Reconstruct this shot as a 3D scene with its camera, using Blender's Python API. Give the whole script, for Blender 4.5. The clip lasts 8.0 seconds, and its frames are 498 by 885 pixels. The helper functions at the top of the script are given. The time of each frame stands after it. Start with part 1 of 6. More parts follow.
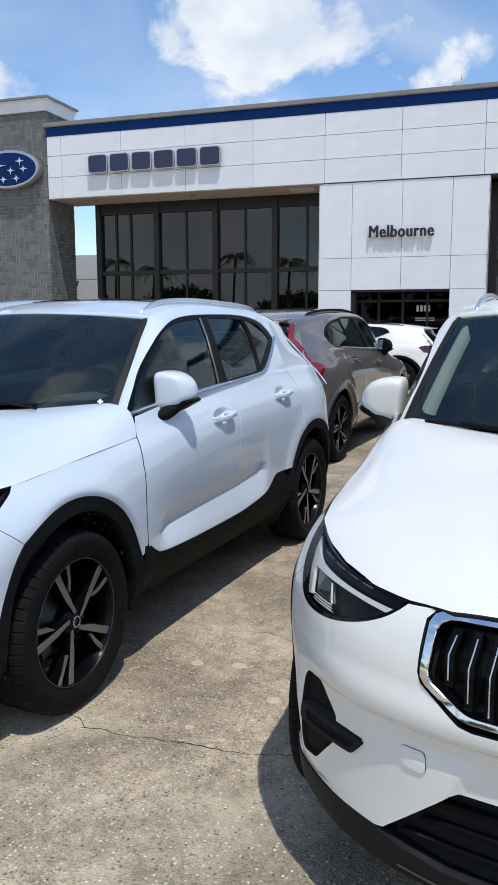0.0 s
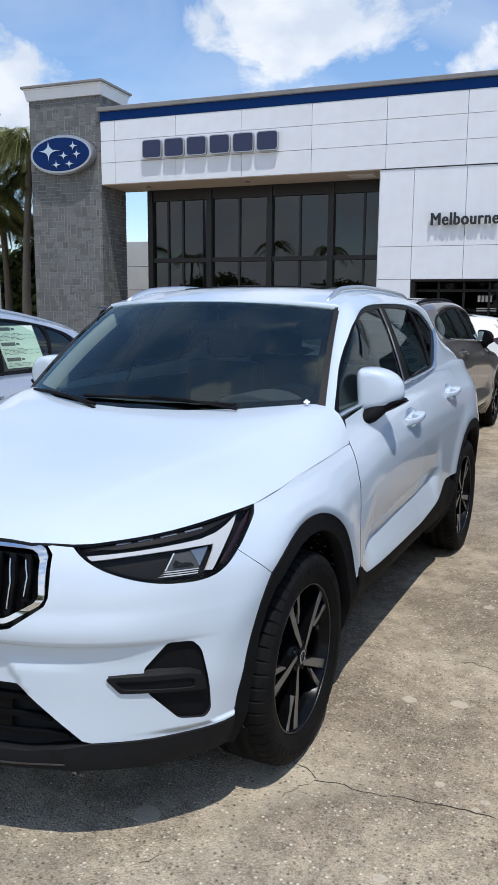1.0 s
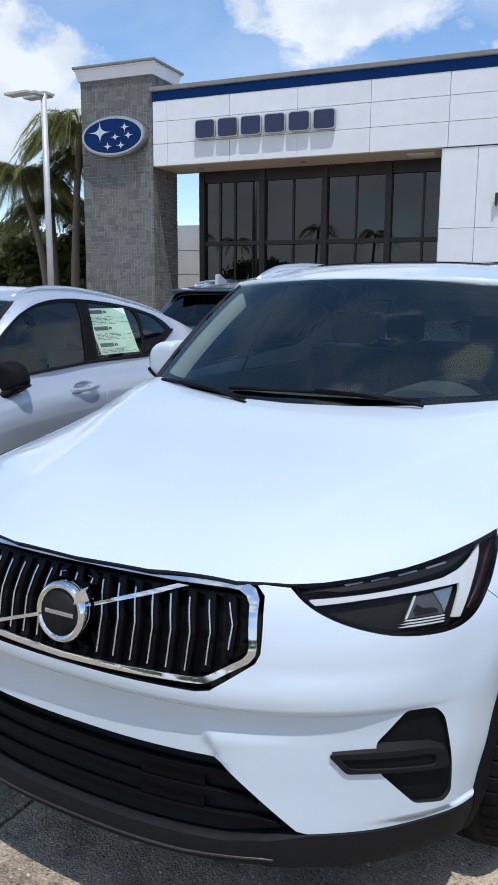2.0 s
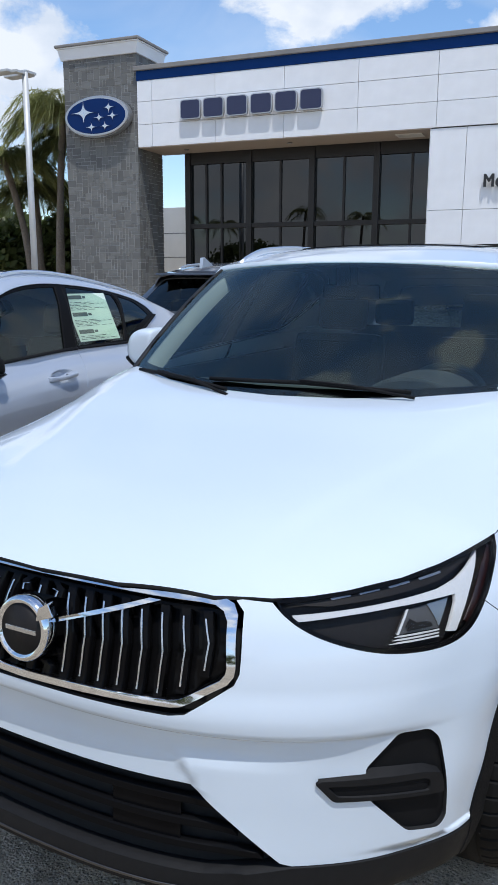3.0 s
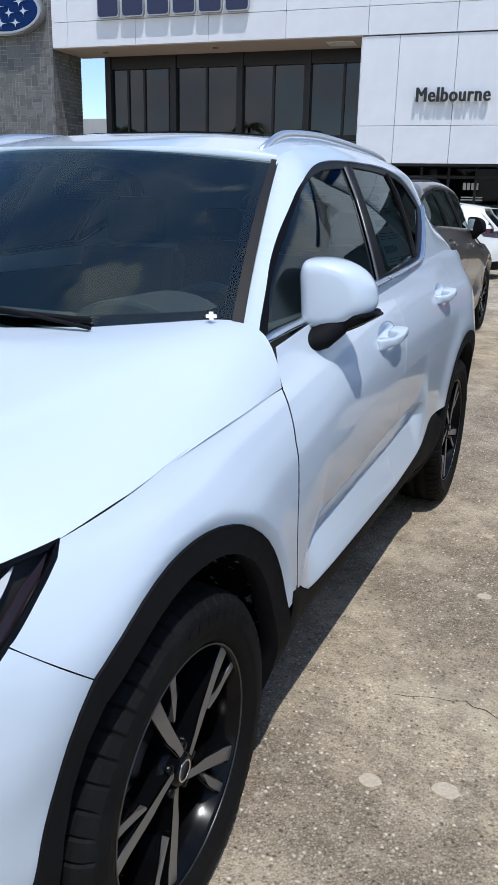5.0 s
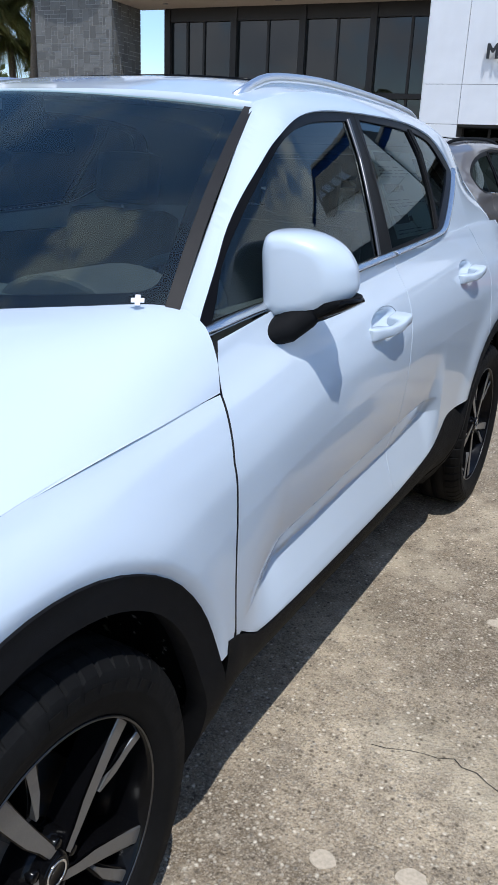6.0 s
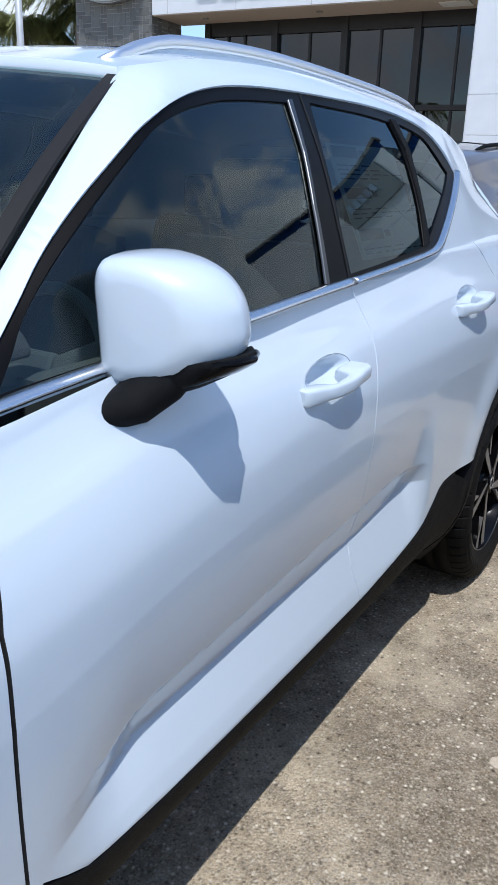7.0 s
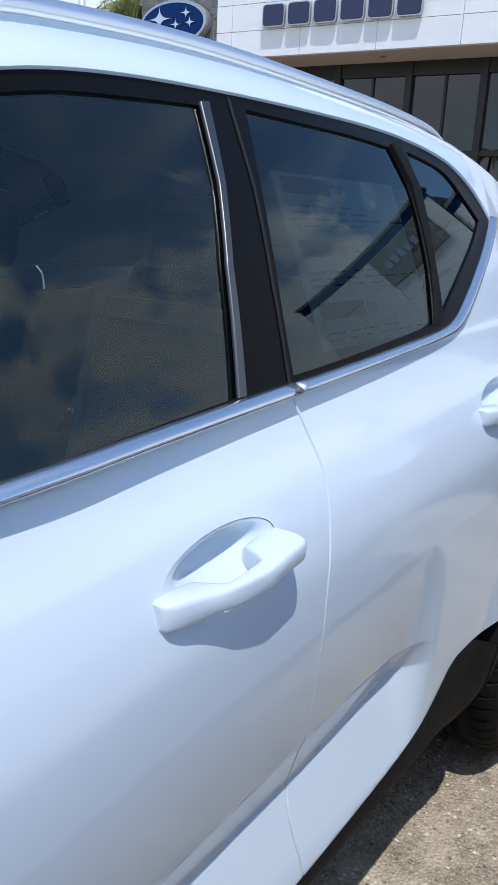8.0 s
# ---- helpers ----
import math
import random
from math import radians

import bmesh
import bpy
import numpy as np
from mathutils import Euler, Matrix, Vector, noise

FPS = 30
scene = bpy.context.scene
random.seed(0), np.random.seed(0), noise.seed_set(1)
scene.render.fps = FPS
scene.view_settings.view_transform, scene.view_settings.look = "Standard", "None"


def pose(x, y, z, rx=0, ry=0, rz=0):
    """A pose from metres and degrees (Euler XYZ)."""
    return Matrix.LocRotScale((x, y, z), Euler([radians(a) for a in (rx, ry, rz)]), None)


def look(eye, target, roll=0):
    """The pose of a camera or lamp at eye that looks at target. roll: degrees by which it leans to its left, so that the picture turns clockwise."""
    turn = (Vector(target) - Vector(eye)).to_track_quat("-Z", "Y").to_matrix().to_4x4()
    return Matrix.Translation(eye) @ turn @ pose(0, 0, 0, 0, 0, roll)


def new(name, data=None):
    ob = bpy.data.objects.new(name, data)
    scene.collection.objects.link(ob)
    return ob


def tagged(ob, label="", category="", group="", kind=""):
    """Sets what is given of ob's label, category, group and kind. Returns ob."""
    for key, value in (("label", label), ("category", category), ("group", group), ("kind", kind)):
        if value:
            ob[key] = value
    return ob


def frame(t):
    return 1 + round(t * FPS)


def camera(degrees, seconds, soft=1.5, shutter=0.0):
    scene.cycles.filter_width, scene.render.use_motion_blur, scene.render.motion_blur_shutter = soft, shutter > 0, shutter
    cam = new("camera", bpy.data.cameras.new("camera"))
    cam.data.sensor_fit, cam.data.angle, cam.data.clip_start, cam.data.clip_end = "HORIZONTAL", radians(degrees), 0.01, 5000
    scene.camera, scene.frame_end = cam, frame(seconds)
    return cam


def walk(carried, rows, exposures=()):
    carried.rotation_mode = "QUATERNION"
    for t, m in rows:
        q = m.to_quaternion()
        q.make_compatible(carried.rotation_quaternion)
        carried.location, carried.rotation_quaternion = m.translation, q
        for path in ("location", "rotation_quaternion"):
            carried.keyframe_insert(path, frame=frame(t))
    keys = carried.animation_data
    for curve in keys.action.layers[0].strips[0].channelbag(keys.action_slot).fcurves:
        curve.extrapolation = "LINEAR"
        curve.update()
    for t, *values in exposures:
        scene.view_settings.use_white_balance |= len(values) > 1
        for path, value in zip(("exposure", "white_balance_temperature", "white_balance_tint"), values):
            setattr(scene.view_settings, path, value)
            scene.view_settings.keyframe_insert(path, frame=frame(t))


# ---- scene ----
cam = camera(35.2, 8.0)
PATH = [
    (0, (2.692, -2.407, 1.518), (1.894, -0.599, 1.213), -0.1),
    (0.5, (2.251, -2.358, 1.526), (1.44, -0.556, 1.216), 0.3),
    (1, (1.824, -2.342, 1.521), (0.96, -0.569, 1.188), 0.4),
    (1.5, (1.482, -2.269, 1.494), (0.557, -0.532, 1.137), 0.4),
    (1.7, (1.305, -2.203, 1.491), (0.362, -0.477, 1.127), 0.5),
    (2.8, (1.102, -2.034, 1.501), (0.16, -0.315, 1.105), 0.0),
    (3, (1.128, -1.99, 1.5), (0.211, -0.26, 1.089), 0.2),
    (3.5, (1.3, -1.804, 1.479), (0.46, -0.045, 1.031), 0.4),
    (4, (1.365, -1.577, 1.44), (0.594, 0.2, 0.941), 0.7),
    (4.5, (1.412, -1.332, 1.445), (0.66, 0.438, 0.896), 0.9),
    (5, (1.511, -1.12, 1.427), (0.735, 0.626, 0.835), 1.3),
    (5.2, (1.568, -1.039, 1.436), (0.776, 0.691, 0.819), 2.0),
    (6.3, (1.561, -0.519, 1.414), (0.642, 1.119, 0.728), 2.0),
    (6.5, (1.555, -0.389, 1.405), (0.61, 1.239, 0.729), 1.8),
    (7, (1.535, -0.014, 1.394), (0.543, 1.596, 0.742), 1.8),
    (7.5, (1.45, 0.33, 1.397), (0.394, 1.918, 0.794), 2.3),
    (8, (1.38, 0.667, 1.402), (0.253, 2.221, 0.838), 2.9),
]
EXPOSURES = [(0, 0.28, 6350, 10), (1, 0.27, 6250, 10), (4, 0.29, 6150, 10), (6.5, 0.42, 6000, 10), (8, 0.50, 6050, 10)]
walk(cam, [(t, look(eye, target, roll)) for t, eye, target, roll in PATH], EXPOSURES)

from mathutils.geometry import delaunay_2d_cdt

# ---- world, sun, exposure ----
SUN = Vector((0.27, -0.29, 1.0)).normalized()
world = bpy.data.worlds.new("sky_world")
scene.world = world
world.use_nodes = True
nt = world.node_tree
nt.nodes.clear()
w_out = nt.nodes.new("ShaderNodeOutputWorld")
w_bg = nt.nodes.new("ShaderNodeBackground")
w_bg.inputs["Strength"].default_value = 0.145
w_sky = nt.nodes.new("ShaderNodeTexSky")
w_sky.sky_type = "NISHITA"
w_sky.sun_disc = False
w_sky.sun_elevation = math.asin(SUN.z)
w_sky.sun_rotation = math.atan2(SUN.x, SUN.y)
w_sky.air_density = 1.0
w_sky.ozone_density = 2.8
w_sky.dust_density = 0.35
w_co = nt.nodes.new("ShaderNodeTexCoord")
w_map = nt.nodes.new("ShaderNodeMapping")
w_map.inputs["Location"].default_value = (3.1, 1.7, 0.4)
w_map.inputs["Scale"].default_value = (1.0, 1.0, 1.5)
w_noise = nt.nodes.new("ShaderNodeTexNoise")
w_noise.inputs["Scale"].default_value = 8.5
w_noise.inputs["Detail"].default_value = 12.0
w_noise.inputs["Roughness"].default_value = 0.60
w_noise.inputs["Distortion"].default_value = 0.25
# cumulus heads: direction, reach in degrees, density
CLOUDS = [((-0.372, 0.868, 0.345), 5.0, 0.30), ((-0.415, 0.850, 0.315), 4.6, 0.22), ((-0.318, 0.892, 0.328), 4.4, 0.22), ((-0.385, 0.872, 0.280), 4.6, 0.14), ((-0.150, 0.943, 0.292), 2.4, 0.20), ((-0.185, 0.945, 0.264), 2.2, 0.16), ((-0.72, 0.66, 0.23), 9.5, 0.26),
          ((-0.63, 0.74, 0.235), 4, 0.13), ((0.42, 0.86, 0.30), 16, 0.22), ((0.70, 0.62, 0.36), 22, 0.18), ((-0.27, -0.06, 0.96), 9, 0.30), ((0.16, 0.18, 0.97), 7, 0.28), ((-0.62, 0.36, 0.70), 26, -0.12), ((-0.1, -0.95, 0.22), 45, 0.22)]
w_ramp = nt.nodes.new("ShaderNodeValToRGB")
w_ramp.color_ramp.elements[0].position = 0.60
w_ramp.color_ramp.elements[0].color = (0, 0, 0, 1)
w_ramp.color_ramp.elements[1].position = 0.735
w_ramp.color_ramp.elements[1].color = (1, 1, 1, 1)
w_mix = nt.nodes.new("ShaderNodeMix")
w_mix.data_type = "RGBA"
# cloud body: white heads with grey-blue hollows
w_grey = nt.nodes.new("ShaderNodeTexNoise")
w_grey.inputs["Scale"].default_value = 13.0
w_grey.inputs["Detail"].default_value = 6.0
w_tone = nt.nodes.new("ShaderNodeValToRGB")
w_tone.color_ramp.elements[0].position = 0.38
w_tone.color_ramp.elements[0].color = (4.0, 4.4, 5.0, 1)
w_tone.color_ramp.elements[1].position = 0.60
w_tone.color_ramp.elements[1].color = (5.1, 5.3, 5.6, 1)
nt.links.new(w_map.outputs["Vector"], w_grey.inputs["Vector"])
nt.links.new(w_grey.outputs["Fac"], w_tone.inputs["Fac"])
nt.links.new(w_tone.outputs["Color"], w_mix.inputs[7])
nt.links.new(w_co.outputs["Generated"], w_map.inputs["Vector"])
nt.links.new(w_map.outputs["Vector"], w_noise.inputs["Vector"])
w_sum = w_noise.outputs["Fac"]
for way, reach, lift in CLOUDS:
    dot = nt.nodes.new("ShaderNodeVectorMath")
    dot.operation = "DOT_PRODUCT"
    dot.inputs[1].default_value = Vector(way).normalized()
    nt.links.new(w_co.outputs["Generated"], dot.inputs[0])
    rise = nt.nodes.new("ShaderNodeMapRange")
    rise.interpolation_type = "SMOOTHSTEP"
    rise.inputs["From Min"].default_value = math.cos(radians(reach))
    rise.inputs["From Max"].default_value = 1.0
    rise.inputs["To Max"].default_value = lift
    nt.links.new(dot.outputs["Value"], rise.inputs["Value"])
    add = nt.nodes.new("ShaderNodeMath")
    nt.links.new(w_sum, add.inputs[0])
    nt.links.new(rise.outputs["Result"], add.inputs[1])
    w_sum = add.outputs["Value"]
nt.links.new(w_sum, w_ramp.inputs["Fac"])
w_veil = nt.nodes.new("ShaderNodeTexNoise")
w_veil.inputs["Scale"].default_value = 4.0
w_veil.inputs["Detail"].default_value = 8.0
w_veil.inputs["Distortion"].default_value = 0.8
nt.links.new(w_map.outputs["Vector"], w_veil.inputs["Vector"])
w_thin = nt.nodes.new("ShaderNodeMapRange")
w_thin.inputs["From Min"].default_value = 0.48
w_thin.inputs["From Max"].default_value = 0.74
w_thin.inputs["To Max"].default_value = 0.38
nt.links.new(w_veil.outputs["Fac"], w_thin.inputs["Value"])
w_most = nt.nodes.new("ShaderNodeMath")
w_most.operation = "MAXIMUM"
nt.links.new(w_ramp.outputs["Color"], w_most.inputs[0])
nt.links.new(w_thin.outputs["Result"], w_most.inputs[1])
nt.links.new(w_most.outputs["Value"], w_mix.inputs[0])
w_hue = nt.nodes.new("ShaderNodeHueSaturation")
w_hue.inputs["Saturation"].default_value = 1.06
nt.links.new(w_sky.outputs["Color"], w_hue.inputs["Color"])
nt.links.new(w_hue.outputs["Color"], w_mix.inputs[6])
nt.links.new(w_mix.outputs[2], w_bg.inputs["Color"])
nt.links.new(w_bg.outputs["Background"], w_out.inputs["Surface"])

sun_data = bpy.data.lights.new("sun", "SUN")
sun_data.energy = 2.68
sun_data.angle = radians(0.55)
sun_data.color = (1.0, 0.965, 0.91)
sun = new("sun", sun_data)
sun.matrix_world = look(SUN * 60, (0, 0, 0))


# ---- materials ----
def material(name, color, rough=0.5, metal=0.0, coat=0.0, grain=0.0, grain_scale=40.0, stain=0.0, stain_scale=1.5,
             bump=0.0, bump_scale=120.0, island=0.0, spec=0.5, stain_color=None, stain_range=(0.42, 0.68)):
    """A principled surface with grain, stains and fine relief at real size (object space)."""
    m = bpy.data.materials.new(name)
    m.use_nodes = True
    t = m.node_tree
    b = t.nodes["Principled BSDF"]
    b.inputs["Base Color"].default_value = (*color, 1)
    b.inputs["Roughness"].default_value = rough
    b.inputs["Metallic"].default_value = metal
    b.inputs["Coat Weight"].default_value = coat
    b.inputs["Coat Roughness"].default_value = 0.06
    b.inputs["Specular IOR Level"].default_value = spec
    co = t.nodes.new("ShaderNodeTexCoord")
    last = None

    def noise_node(scale, detail=6.0):
        n = t.nodes.new("ShaderNodeTexNoise")
        n.inputs["Scale"].default_value = scale
        n.inputs["Detail"].default_value = detail
        t.links.new(co.outputs["Object"], n.inputs["Vector"])
        return n

    def mixed(before, fac, other):
        x = t.nodes.new("ShaderNodeMix")
        x.data_type = "RGBA"
        if before is None:
            x.inputs[6].default_value = (*color, 1)
        else:
            t.links.new(before, x.inputs[6])
        t.links.new(fac, x.inputs[0])
        x.inputs[7].default_value = (*other, 1)
        return x.outputs[2]

    def ramp(src, lo, hi, top):
        r = t.nodes.new("ShaderNodeMapRange")
        r.inputs["From Min"].default_value = lo
        r.inputs["From Max"].default_value = hi
        r.inputs["To Max"].default_value = top
        t.links.new(src, r.inputs["Value"])
        return r.outputs["Result"]

    if stain:
        n = noise_node(stain_scale, 8.0)
        last = mixed(last, ramp(n.outputs["Fac"], *stain_range, stain), stain_color or tuple(c * 0.45 for c in color))
    if grain:
        n = noise_node(grain_scale, 4.0)
        last = mixed(last, ramp(n.outputs["Fac"], 0.35, 0.65, grain), tuple(c * 0.5 for c in color))
        r = noise_node(grain_scale * 0.4, 3.0)
        rr = t.nodes.new("ShaderNodeMapRange")
        rr.inputs["To Min"].default_value = max(0.0, rough - 0.08)
        rr.inputs["To Max"].default_value = min(1.0, rough + 0.08)
        t.links.new(r.outputs["Fac"], rr.inputs["Value"])
        t.links.new(rr.outputs["Result"], b.inputs["Roughness"])
    if island:
        g = t.nodes.new("ShaderNodeObjectInfo")
        geo = t.nodes.new("ShaderNodeNewGeometry")
        tot = t.nodes.new("ShaderNodeMath")
        t.links.new(g.outputs["Random"], tot.inputs[0])
        t.links.new(geo.outputs["Random Per Island"], tot.inputs[1])
        part_of = t.nodes.new("ShaderNodeMath")
        part_of.operation = "FRACT"
        t.links.new(tot.outputs["Value"], part_of.inputs[0])
        last = mixed(last, ramp(part_of.outputs["Value"], 0.0, 1.0, island), tuple(c * 0.35 for c in color))
    if last is not None:
        t.links.new(last, b.inputs["Base Color"])
    if bump:
        n = noise_node(bump_scale, 5.0)
        bp = t.nodes.new("ShaderNodeBump")
        bp.inputs["Strength"].default_value = bump
        bp.inputs["Distance"].default_value = 0.004
        t.links.new(n.outputs["Fac"], bp.inputs["Height"])
        t.links.new(bp.outputs["Normal"], b.inputs["Normal"])
    return m


def glass_material(name, tint, rough=0.0, ior=1.5, sheen=(1, 1, 1)):
    """A thin pane: tinted see-through, with gloss by Fresnel."""
    m = bpy.data.materials.new(name)
    m.use_nodes = True
    t = m.node_tree
    t.nodes.clear()
    out = t.nodes.new("ShaderNodeOutputMaterial")
    mix = t.nodes.new("ShaderNodeMixShader")
    tr = t.nodes.new("ShaderNodeBsdfTransparent")
    tr.inputs["Color"].default_value = (*tint, 1)
    gl = t.nodes.new("ShaderNodeBsdfGlossy")
    gl.inputs["Roughness"].default_value = rough
    gl.inputs["Color"].default_value = (*sheen, 1)
    fr = t.nodes.new("ShaderNodeFresnel")
    fr.inputs["IOR"].default_value = ior
    t.links.new(fr.outputs["Fac"], mix.inputs[0])
    t.links.new(tr.outputs["BSDF"], mix.inputs[1])
    t.links.new(gl.outputs["BSDF"], mix.inputs[2])
    t.links.new(mix.outputs["Shader"], out.inputs["Surface"])
    return m


def concrete_material():
    """Old exposed-aggregate concrete: pebbles, stains and pale wear."""
    m = bpy.data.materials.new("aggregate_concrete")
    m.use_nodes = True
    t = m.node_tree
    b = t.nodes["Principled BSDF"]
    geo = t.nodes.new("ShaderNodeNewGeometry")
    pos = geo.outputs["Position"]

    def nz(scale, detail, rough=0.5):
        n = t.nodes.new("ShaderNodeTexNoise")
        n.inputs["Scale"].default_value = scale
        n.inputs["Detail"].default_value = detail
        n.inputs["Roughness"].default_value = rough
        t.links.new(pos, n.inputs["Vector"])
        return n.outputs["Fac"]

    def rng(src, lo, hi, a=0.0, z=1.0):
        r = t.nodes.new("ShaderNodeMapRange")
        r.inputs["From Min"].default_value = lo
        r.inputs["From Max"].default_value = hi
        r.inputs["To Min"].default_value = a
        r.inputs["To Max"].default_value = z
        t.links.new(src, r.inputs["Value"])
        return r.outputs["Result"]

    def mx(fac, a, c):
        x = t.nodes.new("ShaderNodeMix")
        x.data_type = "RGBA"
        t.links.new(fac, x.inputs[0])
        for sock, val in ((x.inputs[6], a), (x.inputs[7], c)):
            if isinstance(val, tuple):
                sock.default_value = (*val, 1)
            else:
                t.links.new(val, sock)
        return x.outputs[2]

    vor = t.nodes.new("ShaderNodeTexVoronoi")
    vor.inputs["Scale"].default_value = 125.0
    t.links.new(pos, vor.inputs["Vector"])
    vor2 = t.nodes.new("ShaderNodeTexVoronoi")
    vor2.inputs["Scale"].default_value = 260.0
    t.links.new(pos, vor2.inputs["Vector"])
    sep = t.nodes.new("ShaderNodeSeparateColor")
    t.links.new(vor.outputs["Color"], sep.inputs["Color"])
    sep2 = t.nodes.new("ShaderNodeSeparateColor")
    t.links.new(vor2.outputs["Color"], sep2.inputs["Color"])
    base = mx(rng(nz(0.85, 9.0, 0.62), 0.42, 0.57), (0.25, 0.19, 0.122), (0.74, 0.60, 0.415))
    base = mx(rng(nz(2.6, 8.0, 0.65), 0.49, 0.66, 0.0, 0.68), base, (0.19, 0.145, 0.097))
    base = mx(rng(nz(9.0, 10.0, 0.80), 0.40, 0.55, 0.66, 0.0), base, (0.105, 0.082, 0.055))
    base = mx(rng(nz(13.0, 8.0, 0.7), 0.52, 0.70, 0.0, 0.6), base, (0.62, 0.52, 0.38))
    peb = mx(rng(sep.outputs["Red"], 0.1, 0.95), (0.10, 0.075, 0.05), (0.80, 0.69, 0.53))
    base = mx(rng(vor.outputs["Distance"], 0.15, 0.62, 0.62, 0.05), base, peb)
    peb2 = mx(rng(sep2.outputs["Green"], 0.0, 1.0), (0.07, 0.055, 0.04), (0.60, 0.51, 0.39))
    base = mx(rng(sep2.outputs["Blue"], 0.0, 1.0, 0.08, 0.52), base, peb2)
    base = mx(rng(nz(0.75, 6.0, 0.6), 0.50, 0.64, 0.0, 0.42), base, (0.20, 0.175, 0.125))
    base = mx(rng(nz(1.6, 7.0, 0.62), 0.53, 0.68, 0.0, 0.42), base, (0.74, 0.63, 0.46))
    vor3 = t.nodes.new("ShaderNodeTexVoronoi")
    vor3.inputs["Scale"].default_value = 64.0
    t.links.new(pos, vor3.inputs["Vector"])
    sep3 = t.nodes.new("ShaderNodeSeparateColor")
    t.links.new(vor3.outputs["Color"], sep3.inputs["Color"])
    chip = t.nodes.new("ShaderNodeMath")
    chip.operation = "MULTIPLY"
    t.links.new(rng(vor3.outputs["Distance"], 0.08, 0.40, 1.0, 0.0), chip.inputs[0])
    t.links.new(rng(sep3.outputs["Red"], 0.45, 0.85, 0.0, 1.0), chip.inputs[1])
    base = mx(chip.outputs["Value"], base, (0.86, 0.77, 0.62))
    pit = t.nodes.new("ShaderNodeMath")
    pit.operation = "MULTIPLY"
    t.links.new(rng(vor3.outputs["Distance"], 0.1, 0.45, 1.0, 0.0), pit.inputs[0])
    t.links.new(rng(sep3.outputs["Green"], 0.55, 0.80, 0.0, 0.85), pit.inputs[1])
    base = mx(pit.outputs["Value"], base, (0.07, 0.052, 0.035))
    t.links.new(base, b.inputs["Base Color"])
    b.inputs["Roughness"].default_value = 0.9
    b.inputs["Specular IOR Level"].default_value = 0.25
    add = t.nodes.new("ShaderNodeMath")
    add.operation = "ADD"
    t.links.new(rng(vor.outputs["Distance"], 0.0, 0.65, 1.0, 0.0), add.inputs[0])
    t.links.new(nz(160.0, 6.0, 0.7), add.inputs[1])
    bp = t.nodes.new("ShaderNodeBump")
    bp.inputs["Strength"].default_value = 0.95
    bp.inputs["Distance"].default_value = 0.004
    t.links.new(add.outputs["Value"], bp.inputs["Height"])
    t.links.new(bp.outputs["Normal"], b.inputs["Normal"])
    return m


def leaf_material(name, color):
    """Leaves: matt, and partly lit from behind."""
    m = bpy.data.materials.new(name)
    m.use_nodes = True
    t = m.node_tree
    b = t.nodes["Principled BSDF"]
    co = t.nodes.new("ShaderNodeTexCoord")
    n = t.nodes.new("ShaderNodeTexNoise")
    n.inputs["Scale"].default_value = 2.2
    n.inputs["Detail"].default_value = 6.0
    t.links.new(co.outputs["Object"], n.inputs["Vector"])
    x = t.nodes.new("ShaderNodeMix")
    x.data_type = "RGBA"
    x.inputs[6].default_value = (*(c * 0.45 for c in color), 1)
    x.inputs[7].default_value = (color[0] * 1.5, color[1] * 1.25, color[2] * 1.1, 1)
    t.links.new(n.outputs["Fac"], x.inputs[0])
    t.links.new(x.outputs[2], b.inputs["Base Color"])
    b.inputs["Roughness"].default_value = 0.5
    tr = t.nodes.new("ShaderNodeBsdfTranslucent")
    t.links.new(x.outputs[2], tr.inputs["Color"])
    mix = t.nodes.new("ShaderNodeMixShader")
    mix.inputs[0].default_value = 0.4
    t.links.new(b.outputs["BSDF"], mix.inputs[1])
    t.links.new(tr.outputs["BSDF"], mix.inputs[2])
    t.links.new(mix.outputs["Shader"], t.nodes["Material Output"].inputs["Surface"])
    return m


M_CONCRETE = concrete_material()
M_PAINT_ICE = material("ice_white_paint", (0.605, 0.672, 0.735), rough=0.42, coat=1.0)
M_PAINT_WHITE = material("white_paint", (0.78, 0.765, 0.71), rough=0.42, coat=1.0)
M_PAINT_BROWN = material("pine_grey_paint", (0.19, 0.168, 0.155), rough=0.3, metal=0.5, coat=1.0)
M_PAINT_SILVER = material("ice_silver_paint", (0.47, 0.51, 0.57), rough=0.32, metal=0.3, coat=1.0)
M_PAINT_DARK = material("graphite_paint", (0.05, 0.052, 0.056), rough=0.3, metal=0.4, coat=1.0)
M_CLAD = material("black_plastic", (0.0080, 0.0080, 0.0086), rough=0.7, spec=0.12, grain=0.3, grain_scale=60, bump=0.25, bump_scale=900)
M_GLOSSBLACK = material("gloss_black", (0.004, 0.004, 0.0045), rough=0.06, spec=0.10)
M_SURROUND = material("black_window_surround", (0.005, 0.005, 0.0055), rough=0.32, spec=0.06)
M_STRIP = material("bright_moulding", (0.78, 0.78, 0.78), rough=0.24, metal=1.0)
M_RAIL = material("brushed_roof_rail", (0.80, 0.81, 0.83), rough=0.34, metal=1.0)
M_SASH = material("dark_chrome", (0.13, 0.13, 0.132), rough=0.35, metal=1.0)
# near-black: puts the shade of gaps and hollows into the colour
M_INNER = material("dark_void_shade", (0.006, 0.006, 0.006), rough=0.9)
M_LINER = material("wheel_liner", (0.006, 0.006, 0.006), rough=0.9, spec=0.1, stain=0.9, stain_scale=42, stain_color=(0.34, 0.32, 0.29), stain_range=(0.615, 0.68))
M_CHROME = material("chrome", (0.78, 0.79, 0.80), rough=0.06, metal=1.0)
